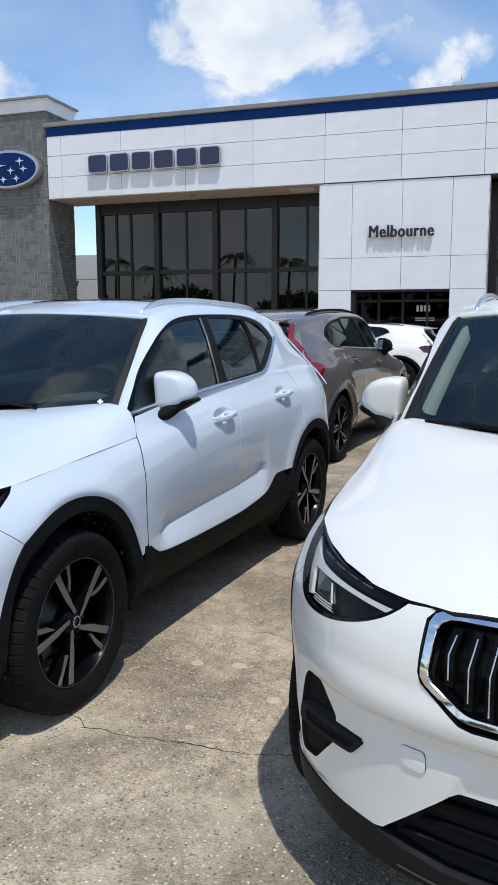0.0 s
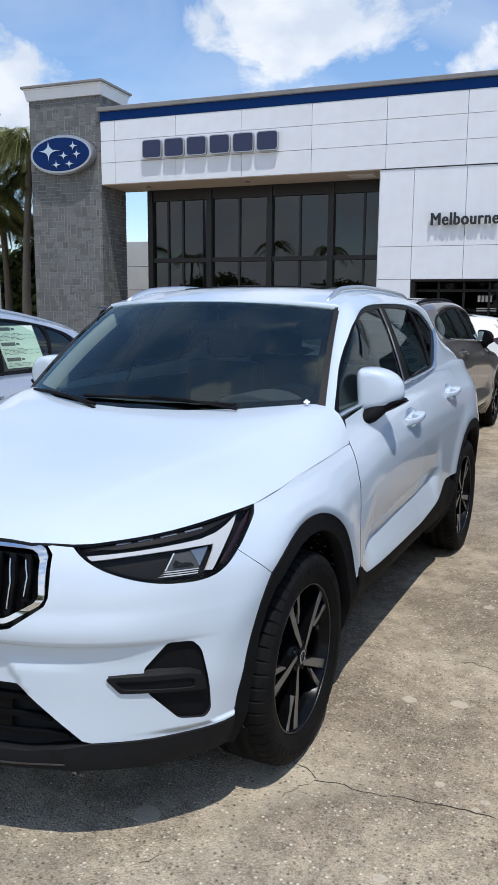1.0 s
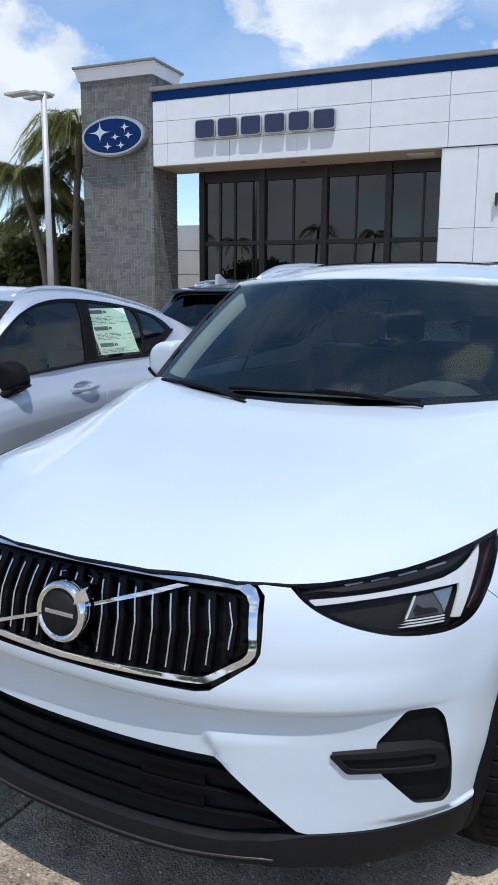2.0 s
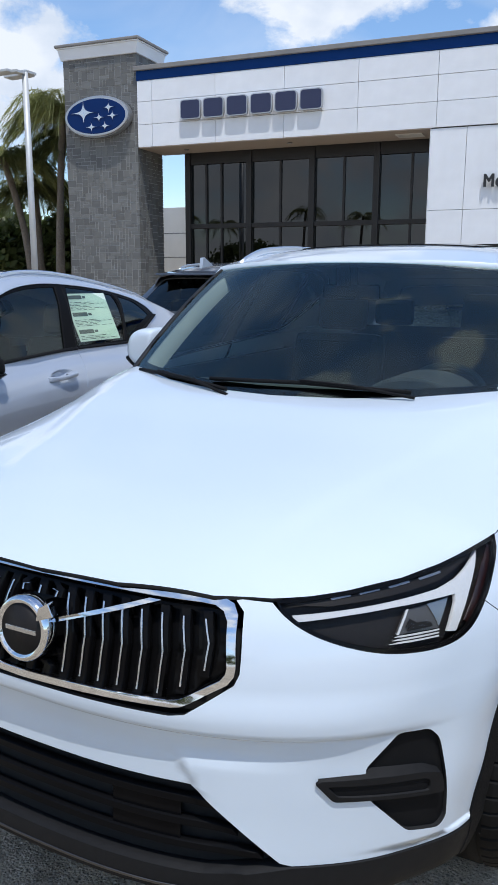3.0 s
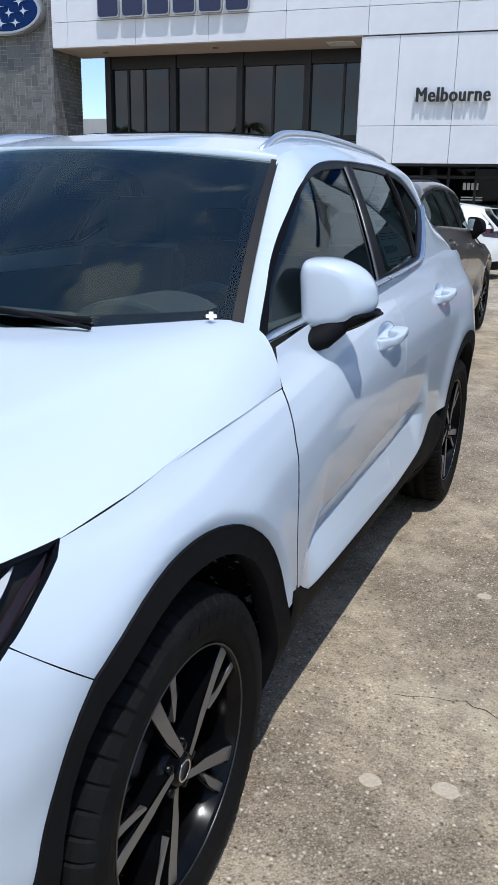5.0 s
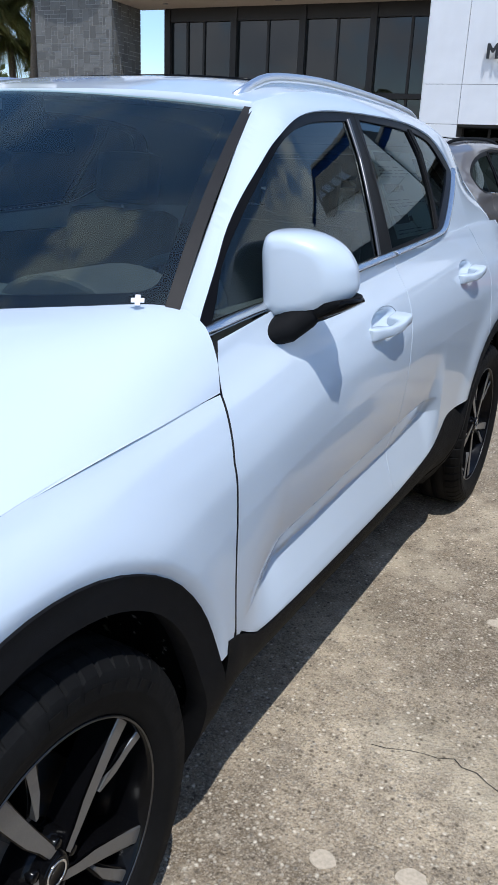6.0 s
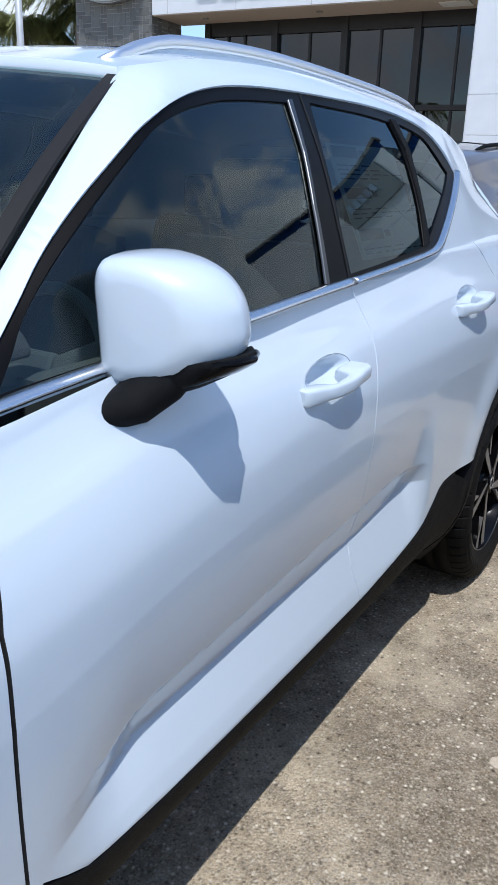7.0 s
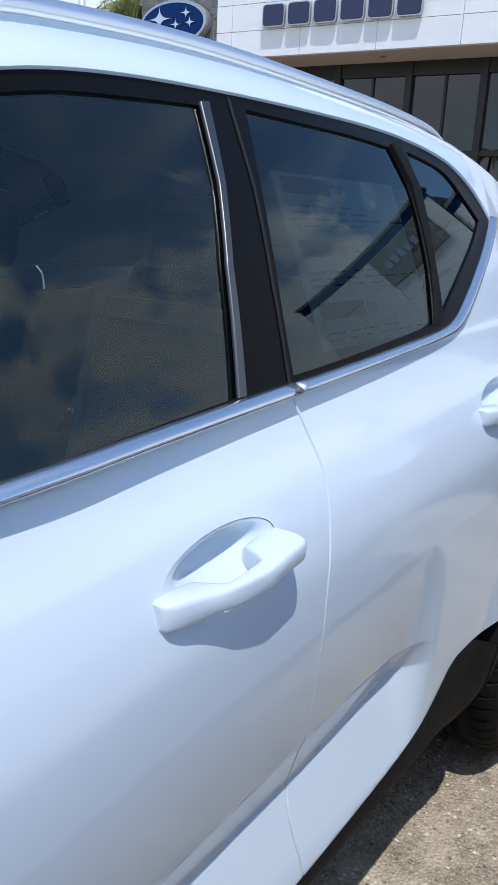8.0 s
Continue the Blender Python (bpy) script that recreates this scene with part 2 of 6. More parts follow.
M_SATIN = material("satin_aluminium", (0.62, 0.64, 0.67), rough=0.24, metal=1.0)
M_RUBBER = material("tyre_rubber", (0.0065, 0.0063, 0.0062), rough=0.75, spec=0.14, grain=0.4, grain_scale=90, stain=0.4, stain_scale=9, stain_color=(0.016, 0.0155, 0.0145), bump=0.2, bump_scale=400)
M_RIM = material("black_rim_lacquer", (0.0035, 0.0035, 0.004), rough=0.16, spec=0.16)
M_LIP = material("grey_plastic_lip", (0.012, 0.012, 0.0126), rough=0.55, spec=0.14, grain=0.3, grain_scale=60, bump=0.2, bump_scale=900)
M_MACHINED = material("machined_alloy", (0.26, 0.258, 0.254), rough=0.42, metal=0.75, grain=0.15, grain_scale=300)
M_STEEL = material("brake_steel", (0.075, 0.073, 0.071), rough=0.5, metal=1.0, stain=0.5, stain_scale=30, stain_color=(0.12, 0.08, 0.05))
M_LAMPWHITE = material("lamp_light_guide", (0.60, 0.605, 0.605), rough=0.2, coat=0.6, grain=0.12, grain_scale=160)
M_LAMPGREY = material("lamp_reflector", (0.30, 0.30, 0.30), rough=0.25, metal=0.8)
M_LAMPCELL = material("lamp_cell", (0.085, 0.082, 0.08), rough=0.45, metal=0.3)
M_LAMPDARK = material("lamp_housing", (0.0135, 0.012, 0.0118), rough=0.5, spec=0.2)
M_AMBER = material("amber_reflector", (0.016, 0.004, 0.003), rough=0.2)
M_RED = material("tail_lamp_red", (0.20, 0.004, 0.010), rough=0.12, coat=1.0)
M_SEAT = material("seat_leather", (0.05, 0.053, 0.055), rough=0.6, grain=0.25, grain_scale=30)
M_TRIM = material("cabin_trim", (0.055, 0.066, 0.066), rough=0.7, grain=0.3, grain_scale=50)
M_LINING = material("pillar_fabric", (0.27, 0.285, 0.275), rough=0.9)
M_PILLAR = material("pillar_moulding", (0.016, 0.0145, 0.0142), rough=0.55, spec=0.2, grain=0.2, grain_scale=40)
M_HEADLINER = material("headliner", (0.60, 0.61, 0.59), rough=0.9)
M_PAPER = material("paper_sheet", (0.70, 0.80, 0.68), rough=0.7)
M_INK = material("print_ink", (0.10, 0.11, 0.10), rough=0.7)
M_STICKER = material("white_sticker", (0.8, 0.8, 0.8), rough=0.5)
M_WINDSCREEN = glass_material("windscreen_glass", (0.72, 0.89, 0.86), ior=1.72, sheen=(0.78, 0.90, 0.87))
M_SIDEGLASS = glass_material("side_glass", (0.66, 0.77, 0.75), ior=1.6, sheen=(0.82, 0.90, 0.88))
M_PRIVACY = glass_material("privacy_glass", (0.30, 0.32, 0.32), ior=1.6, sheen=(0.72, 0.82, 0.82))
M_LENS = glass_material("lamp_lens", (0.95, 0.95, 0.95), ior=1.14)


# ---- mesh helpers ----
def part(name, bm, mat, parent, label=""):
    """Links a bmesh as one mesh object under a thing or a part."""
    me = bpy.data.meshes.new(name)
    bm.to_mesh(me)
    bm.free()
    return attach(name, me, mat, parent, label)


def attach(name, me, mat, parent, label=""):
    if mat is not None:
        me.materials.append(mat)
    ob = new(name, me)
    if parent is not None:
        ob.parent = parent
    if label:
        tagged(ob, label)
    return ob


def thing(name, label, category, m=None, group="", kind=""):
    ob = new(name)
    ob.empty_display_size = 0.2
    if m is not None:
        ob.matrix_world = m
    return tagged(ob, label, category, group, kind)


def box(bm, lo, hi, bevel=0.0, m=None):
    """A box between two corners, with rounded edges, into bm."""
    r = bmesh.ops.create_cube(bm, size=1.0)
    vs = r["verts"]
    size = [b - a for a, b in zip(lo, hi)]
    mid = [(a + b) / 2 for a, b in zip(lo, hi)]
    bmesh.ops.scale(bm, vec=size, verts=vs)
    bmesh.ops.translate(bm, vec=mid, verts=vs)
    if m is not None:
        bmesh.ops.transform(bm, matrix=m, verts=vs)
    if bevel:
        es = list({e for v in vs for e in v.link_edges})
        bmesh.ops.bevel(bm, geom=es, offset=bevel, segments=2, affect="EDGES", profile=0.6)
    return bm


def box_bm(lo, hi, bevel=0.0, m=None):
    return box(bmesh.new(), lo, hi, bevel, m)


def smooth_shade(ob):
    ob.data.polygons.foreach_set("use_smooth", [True] * len(ob.data.polygons))
    return ob


def lathe(profile, n=64, axis="x", closed=False):
    """Turns a profile of (along, radius) round an axis."""
    bm = bmesh.new()
    rings = []
    for a, r in profile:
        ring = []
        for k in range(n):
            c, s = math.cos(math.tau * k / n), math.sin(math.tau * k / n)
            p = (a, r * c, r * s) if axis == "x" else (r * c, r * s, a)
            ring.append(bm.verts.new(p))
        rings.append(ring)
    pairs = list(zip(rings, rings[1:])) + ([(rings[-1], rings[0])] if closed else [])
    for r0, r1 in pairs:
        for k in range(n):
            f = bm.faces.new((r0[k], r0[(k + 1) % n], r1[(k + 1) % n], r1[k]))
            f.smooth = True
    bmesh.ops.recalc_face_normals(bm, faces=bm.faces)
    return bm


def tube(points, radius, n=10, flat=1.0):
    """A tube along points, with round ends closed."""
    bm = bmesh.new()
    pts = [Vector(p) for p in points]
    rings = []
    for i, p in enumerate(pts):
        d = (pts[min(i + 1, len(pts) - 1)] - pts[max(i - 1, 0)]).normalized()
        side = d.cross(Vector((0, 0, 1)))
        if side.length < 1e-4:
            side = Vector((1, 0, 0))
        side.normalize()
        up = side.cross(d).normalized()
        r = radius(i / (len(pts) - 1)) if callable(radius) else radius
        rings.append([bm.verts.new(p + side * (r * math.cos(math.tau * k / n)) + up * (r * flat * math.sin(math.tau * k / n))) for k in range(n)])
    for r0, r1 in zip(rings, rings[1:]):
        for k in range(n):
            f = bm.faces.new((r0[k], r0[(k + 1) % n], r1[(k + 1) % n], r1[k]))
            f.smooth = True
    bm.faces.new(rings[0][::-1])
    bm.faces.new(rings[-1])
    bmesh.ops.recalc_face_normals(bm, faces=bm.faces)
    return bm


def prism(outline, lo, hi, plane="xz", bevel=0.0):
    """An outline in a plane, given thickness along the third axis."""
    bm = bmesh.new()
    put = {"xz": lambda a, b, c: (a, c, b), "yz": lambda a, b, c: (c, a, b), "xy": lambda a, b, c: (a, b, c)}[plane]
    v0 = [bm.verts.new(put(a, b, lo)) for a, b in outline]
    v1 = [bm.verts.new(put(a, b, hi)) for a, b in outline]
    bm.faces.new(v0)
    bm.faces.new(v1[::-1])
    n = len(v0)
    for k in range(n):
        bm.faces.new((v0[k], v0[(k + 1) % n], v1[(k + 1) % n], v1[k]))
    bmesh.ops.recalc_face_normals(bm, faces=bm.faces)
    if bevel:
        bmesh.ops.bevel(bm, geom=list(bm.edges), offset=bevel, segments=2, affect="EDGES", profile=0.6)
    return bm


def pchip(xs, ys):
    """A smooth curve through points that does not overshoot."""
    xs, ys = np.array(xs, float), np.array(ys, float)
    h, d = np.diff(xs), np.diff(ys) / np.diff(xs)
    s = np.zeros_like(xs)
    for i in range(1, len(xs) - 1):
        if d[i - 1] * d[i] > 0:
            w1, w2 = 2 * h[i] + h[i - 1], h[i] + 2 * h[i - 1]
            s[i] = (w1 + w2) / (w1 / d[i - 1] + w2 / d[i])
    s[0], s[-1] = d[0], d[-1]

    def f(x):
        x = np.clip(np.asarray(x, float), xs[0], xs[-1])
        i = np.clip(np.searchsorted(xs, x) - 1, 0, len(xs) - 2)
        t = (x - xs[i]) / h[i]
        return ((1 + 2 * t) * (1 - t) ** 2 * ys[i] + t * (1 - t) ** 2 * h[i] * s[i]
                + t * t * (3 - 2 * t) * ys[i + 1] + t * t * (t - 1) * h[i] * s[i + 1])
    return f


def step01(x, lo, hi):
    t = np.clip((np.asarray(x, float) - lo) / (hi - lo), 0, 1)
    return t * t * (3 - 2 * t)


def inside(pts, loops):
    """Even-odd test of points against closed loops."""
    res = np.zeros(len(pts), bool)
    x, y = pts[:, 0], pts[:, 1]
    for loop in loops:
        a, b = loop, np.roll(loop, -1, axis=0)
        for (x0, y0), (x1, y1) in zip(a, b):
            if y0 != y1:
                hit = ((y0 > y) != (y1 > y)) & (x < (x1 - x0) * (y - y0) / (y1 - y0) + x0)
                res ^= hit
    return res


def resample(loop, step):
    out = []
    for a, b in zip(loop, np.roll(loop, -1, axis=0)):
        n = max(1, int(np.ceil(np.hypot(*((b - a) / step)))))
        out += [a + (b - a) * k / n for k in range(n)]
    return np.array(out)


def rounded(pts, r=0.03, n=4):
    """Rounds the corners of a closed outline."""
    pts = [np.array(p, float) for p in pts]
    out = []
    for i, p in enumerate(pts):
        a, b = pts[i - 1] - p, pts[(i + 1) % len(pts)] - p
        la, lb = np.hypot(*a), np.hypot(*b)
        q = min(r, la * 0.45, lb * 0.45)
        s, e = p + a / la * q, p + b / lb * q
        for k in range(n + 1):
            t = k / n
            out.append((1 - t) ** 2 * s + 2 * t * (1 - t) * p + t * t * e)
    return out


def softened(loop, times=2, closed=True):
    """Rounds the gentle bends of an outline and keeps its sharp corners."""
    pts = [np.array(p, float) for p in loop]
    for _ in range(times):
        out, n = [], len(pts)
        for i, p in enumerate(pts):
            if not closed and i in (0, n - 1):
                out.append(p)
                continue
            a, b = pts[i - 1], pts[(i + 1) % n]
            u, v = p - a, b - p
            cosine = u @ v / max(np.linalg.norm(u) * np.linalg.norm(v), 1e-9)
            out += [p] if cosine < 0.72 else [p - u * 0.25, p + v * 0.25]
        pts = out
    return pts


def shrink(loop, d):
    """Moves a closed outline inwards by d."""
    area = 0.5 * np.sum(loop[:, 0] * np.roll(loop[:, 1], -1) - np.roll(loop[:, 0], -1) * loop[:, 1])
    t = np.roll(loop, -1, axis=0) - np.roll(loop, 1, axis=0)
    n = np.stack([-t[:, 1], t[:, 0]], 1) * np.sign(area)
    n /= np.maximum(np.linalg.norm(n, axis=1, keepdims=True), 1e-9)
    return loop + n * d


def patch(name, chart, loops, mat, parent, label="", off=0.0, step=(0.03, 0.02), edge=0.012, gap=0.0, side=1, seal=None):
    """A panel: the area between outlines of a chart (u, v) -> place, with turned-in edges. side: -1 mirrors it to the other flank."""
    step = np.array(step, float)
    loops = [np.array(l, float) for l in loops]
    if gap:
        loops = [shrink(l, gap if i == 0 else -gap) for i, l in enumerate(loops)]
    rs = [resample(l, step) for l in loops]
    lo, hi = rs[0].min(0), rs[0].max(0)
    g = np.stack(np.meshgrid(np.arange(lo[0] + step[0] / 2, hi[0], step[0]), np.arange(lo[1] + step[1] / 2, hi[1], step[1])), -1).reshape(-1, 2)
    g = g[inside(g, rs)]
    allb = np.concatenate(rs)
    if len(g):
        keep = np.ones(len(g), bool)
        for k in range(0, len(g), 2000):
            d = (g[k:k + 2000, None] - allb[None]) / step
            keep[k:k + 2000] = (d ** 2).sum(-1).min(1) > 0.2
        g = g[keep]
    verts = np.concatenate([allb, g]) if len(g) else allb
    edges, start = [], 0
    for l in rs:
        n = len(l)
        edges += [(start + k, start + (k + 1) % n) for k in range(n)]
        start += n
    scaled = verts / step
    res = delaunay_2d_cdt([Vector(p) for p in scaled], edges, [], 0, 1e-5)
    v2 = np.array([list(p) for p in res[0]]) * step
    tris = np.array([f for f in res[2] if len(f) == 3], int)
    tris = tris[inside(v2[tris].mean(1), rs)]
    ends = np.sort(np.concatenate([tris[:, [0, 1]], tris[:, [1, 2]], tris[:, [2, 0]]]), 1)
    uniq, count = np.unique(ends, axis=0, return_counts=True)
    rim = {tuple(e) for e in uniq[count == 1]}

    def place(uv):
        return chart(uv[:, 0], uv[:, 1])
    h = 1e-3
    p = place(v2)
    du = place(v2 + [h, 0]) - place(v2 - [h, 0])
    dv = place(v2 + [0, h]) - place(v2 - [0, h])
    nrm = np.cross(du, dv)
    nrm /= np.maximum(np.linalg.norm(nrm, axis=1, keepdims=True), 1e-12)
    out = chart.out(p)
    flip = np.sign((nrm * out).sum(1))
    flip[flip == 0] = 1
    nrm = nrm * flip[:, None]
    p = p + nrm * off
    a = np.cross(p[tris[:, 1]] - p[tris[:, 0]], p[tris[:, 2]] - p[tris[:, 0]])
    turn = (a * nrm[tris].mean(1)).sum(1) < 0
    tris[turn] = tris[turn][:, ::-1]
    P, N, F = list(p), list(nrm), [tuple(f) for f in tris]
    if edge:
        for f in [tuple(t) for t in tris]:
            for i in range(3):
                i0, i1 = f[i], f[(i + 1) % 3]
                if (min(i0, i1), max(i0, i1)) in rim:
                    side_n = np.cross(p[i1] - p[i0], nrm[i0])
                    side_n = side_n / max(np.linalg.norm(side_n), 1e-9)
                    k = len(P)
                    P += [p[i0], p[i1], p[i1] - nrm[i1] * edge, p[i0] - nrm[i0] * edge]
                    N += [(nrm[i0] + side_n) / 1.414, (nrm[i1] + side_n) / 1.414, side_n, side_n]
                    F.append((k + 1, k, k + 3, k + 2))
    P, N = np.array(P), np.array(N)
    if side < 0:
        P, N = P * [-1, 1, 1], N * [-1, 1, 1]
        F = [f[::-1] for f in F]
    me = bpy.data.meshes.new(name)
    me.from_pydata(P.tolist(), [], F)
    me.polygons.foreach_set("use_smooth", [True] * len(me.polygons))
    me.normals_split_custom_set_from_vertices(N.tolist())
    if seal is not None:
        me.polygons.foreach_set("material_index", [0] * len(tris) + [1] * (len(F) - len(tris)))
    ob = attach(name, me, mat, parent, label)
    if seal is not None:
        me.materials.append(seal)
    return ob


def moulding(name, chart, path, half, mat, parent, label="", side=1):
    """A raised strip with a rounded, upward-facing section along a path on a chart."""
    path = np.array(path, float)
    d = np.concatenate([[0], np.cumsum(np.hypot(*np.diff(path, axis=0).T))])
    q = np.linspace(0, d[-1], max(6, int(d[-1] / 0.02)))
    uv = np.stack([np.interp(q, d, path[:, 0]), np.interp(q, d, path[:, 1])], 1)
    for _ in range(3):
        uv[1:-1] = 0.25 * uv[:-2] + 0.5 * uv[1:-1] + 0.25 * uv[2:]
    h = 1e-3
    p = chart(uv[:, 0], uv[:, 1])
    n = np.cross(chart(uv[:, 0] + h, uv[:, 1]) - p, chart(uv[:, 0], uv[:, 1] + h) - p)
    n /= np.linalg.norm(n, axis=1, keepdims=True)
    n *= np.sign((n * chart.out(p)).sum(1))[:, None]
    t = np.gradient(p, axis=0)
    up = np.cross(t, n)
    up /= np.linalg.norm(up, axis=1, keepdims=True)
    up *= np.where(up[:, 2:] < 0, -1, 1)
    sect = [(-1.0, -0.004), (-1.0, 0.010), (-0.86, 0.0125), (-0.5, 0.0128), (0.0, 0.0110), (0.5, 0.0075), (0.9, 0.003), (1.0, 0.0), (1.0, -0.008)]
    bm = bmesh.new()
    rings = [[bm.verts.new(((p[k] + up[k] * a * half + n[k] * b) * [side, 1, 1]).tolist()) for a, b in sect] for k in range(len(p))]
    for r0, r1 in zip(rings, rings[1:]):
        for k in range(len(sect) - 1):
            bm.faces.new((r0[k], r0[k + 1], r1[k + 1], r1[k])).smooth = 0 < k < 7
    bm.faces.new(rings[0])
    bm.faces.new(rings[-1][::-1])
    bmesh.ops.recalc_face_normals(bm, faces=bm.faces)
    return part(name, bm, mat, parent, label)


# ---- the compact suv ----
class Chart:
    """A surface given by two coordinates, with a middle to tell its outside."""
    def __init__(self, f, mid):
        self.f, self.mid = f, mid

    def __call__(self, u, v):
        return self.f(np.asarray(u, float), np.asarray(v, float))

    def out(self, p):
        return p - self.mid(p)


BASE = 2.702          # wheelbase
AXLE_Z = 0.352
TH = np.linspace(0, math.pi / 2, 600)


def arc_table(w, l, e):
    x, y = w * np.sin(TH) ** e, l * np.cos(TH) ** e
    return np.concatenate([[0], np.cumsum(np.hypot(np.diff(x), np.diff(y)))])


EF, ER = 0.8, 0.66
ARC_F = arc_table(0.93, 0.86, EF)
ARC_R = arc_table(0.93, 0.85, ER)
AF, AR = ARC_F[-1], ARC_R[-1]

nose_len = pchip([0.15, 0.21, 0.27, 0.35, 0.46, 0.56, 0.612, 0.634, 0.66, 0.73, 0.82, 0.89, 0.95, 1.05],
                 [0.78, 0.838, 0.855, 0.846, 0.837, 0.835, 0.842, 0.846, 0.848, 0.845, 0.826, 0.79, 0.735, 0.60])
nose_fold = pchip([0.56, 0.612, 0.634, 0.66, 0.73, 0.82, 0.89], [-0.002, -0.002, 0.020, 0.021, 0.007, 0.002, 0.0])
tail_len = pchip([0.2, 0.4, 0.6, 0.75, 0.9, 1.05, 1.2], [0.80, 0.85, 0.858, 0.84, 0.80, 0.77, 0.74])
shoulder = pchip([-0.9, -0.265, 0.5, 0.85, 1.2, 1.5, 2.1, 2.6, 3.5], [0.0, 0.0, 0.080, 0.137, 0.168, 0.181, 0.194, 0.182, 0.170])
low_x = pchip([0.15, 0.205, 0.27, 0.40, 0.50, 0.62, 0.70], [0.80, 0.855, 0.895, 0.918, 0.928, 0.929, 0.93])
top_x = pchip([0.70, 0.78, 0.84, 0.90, 0.945, 0.985, 1.01, 1.03, 1.05, 1.07, 1.1], [0.93, 0.925, 0.911, 0.886, 0.858, 0.838, 0.828, 0.813, 0.790, 0.755, 0.70])
fold_z = pchip([0.45, 0.66, 0.72, 0.88, 1.15, 1.5, 1.7, 1.81, 2.1], [0.58, 0.625, 0.645, 0.655, 0.672, 0.690, 0.700, 0.694, 0.66])
ledge_z = pchip([0.45, 0.66, 0.75, 0.92, 1.2, 1.5, 1.64, 1.83, 2.1], [0.55, 0.560, 0.580, 0.587, 0.600, 0.607, 0.620, 0.640, 0.62])
sill_z = pchip([0.40, 0.44, 0.496, 0.54, 0.60, 0.83, 1.1, 1.47, 1.6, 1.77, 1.86, 1.95, 2.0, 2.09, 2.2], [0.56, 0.553, 0.537, 0.508, 0.479, 0.465, 0.461, 0.464, 0.474, 0.493, 0.512, 0.562, 0.592, 0.592, 0.59])
tuck = pchip([0.15, 0.22, 0.28, 0.36, 0.44, 0.5], [0.15, 0.125, 0.085, 0.03, 0.004, 0.0])
# radius of the front wheel arch by angle, from the rear upwards
arch_r = pchip([-30, 10, 20, 30, 42, 60, 80, 130], [0.452, 0.449, 0.449, 0.456, 0.470, 0.490, 0.500, 0.500])
DISHES = ((1.290, 1.036), (2.157, 1.082))


def crease(x, z):
    """The proud lower corner of the bumper beside the intake."""
    edge = 0.335 + (0.566 - z) * 0.56
    return 0.011 * step01(x - edge, -0.012, 0.024) * (1 - step01(x, 0.42, 0.64)) * (1 - step01(z, 0.540, 0.590))


def side_x(y, z):
    """Half width of the lower body at a place along it and a height."""
    x = low_x(z) + top_x(z - shoulder(y)) - 0.93
    amp = step01(y, 0.50, 0.74) * (1 - step01(y, 1.79, 1.90))
    zu, zl, zs = fold_z(y), ledge_z(y), sill_z(y) + 0.006
    up = np.clip((z - zu) / 0.24, 0, 1)
    mid = np.clip((zu - z) / (zu - zl), 0, 1)
    low = np.clip((zl - z) / (zl - zs), 0, 1)
    cut = np.where(z > zu, 0.024 * (1 - up) ** 2, np.where(z > zl, 0.024 + 0.026 * mid ** 0.8, 0.050 * (1 - low)))
    x = x - amp * cut - tuck(z) * step01(y, 0.30, 0.55) * (1 - step01(y, 2.15, 2.40))
    for yc in (0.0, BASE):
        r = np.hypot(y - yc, z - AXLE_Z)
        turn = np.degrees(np.arctan2(z - AXLE_Z, y - yc))
        rim = r if yc else r + 0.50 - arch_r(turn)
        x = x + 0.012 * np.exp(-((rim - 0.525) / 0.07) ** 2)
        if not yc:
            x = x - 0.011 * (1 - step01(rim, 0.490, 0.530)) * step01(turn, 8, 30) * (1 - step01(turn, 95, 126))
    return x


def dished(a, z):
    """The door's skin with the hollows behind its handles."""
    p = body_point(a, z)
    y = np.abs(a) - AF
    for yd, zd in DISHES:
        d = np.hypot((y - yd) / 0.096, (z - zd - 0.07 * (y - yd)) / 0.031)
        p[..., 0] -= np.sign(a) * 0.030 * (1 - step01(d, 0.30, 1.0))
    return p


def dish_outline(yd, zd, k=1.0):
    return [(AF + yd + 0.096 * k * math.cos(t), zd + 0.07 * 0.096 * k * math.cos(t) + 0.031 * k * math.sin(t)) for t in np.linspace(0, math.tau, 41)[:-1]]


def body_point(a, z):
    """Lower body: distance along the waist from the nose's middle, and height."""
    s, z = np.abs(a), np.asarray(z, float)
    th = np.interp(s, ARC_F, TH)
    yf = -(nose_len(z) + crease(0.93 * np.sin(th) ** EF, z) + nose_fold(z) * (1 - step01(np.sin(th), 0.62, 0.92))) * np.cos(th) ** EF
    xf = side_x(yf, z) * np.sin(th) ** EF
    rest = s - AF - BASE
    thr = np.interp(AR - np.maximum(rest, 0), ARC_R, TH)
    yr = BASE + tail_len(z) * np.cos(thr) ** ER
    xr = side_x(yr, z) * np.sin(thr) ** ER
    ym = s - AF
    xm = side_x(ym, z)
    front, back = s < AF, rest > 0
    x = np.where(front, xf, np.where(back, xr, xm))
    y = np.where(front, yf, np.where(back, yr, ym))
    return np.stack([np.sign(a) * x, y, z], -1)


def core(p):
    """A line inside the body, to tell its outside."""
    return np.stack([0 * p[:, 0], np.clip(p[:, 1], 0.2, BASE - 0.2), np.full(len(p), 0.62)], -1)


BODY = Chart(body_point, core)


DISHED = Chart(dished, core)


def ax(x, z):
    """Distance along the waist of a place on the nose, by its half width."""
    w = side_x(-0.5, np.asarray(z, float))
    return float(np.interp(math.asin(min(1.0, x / float(w)) ** (1 / EF)), TH, ARC_F))


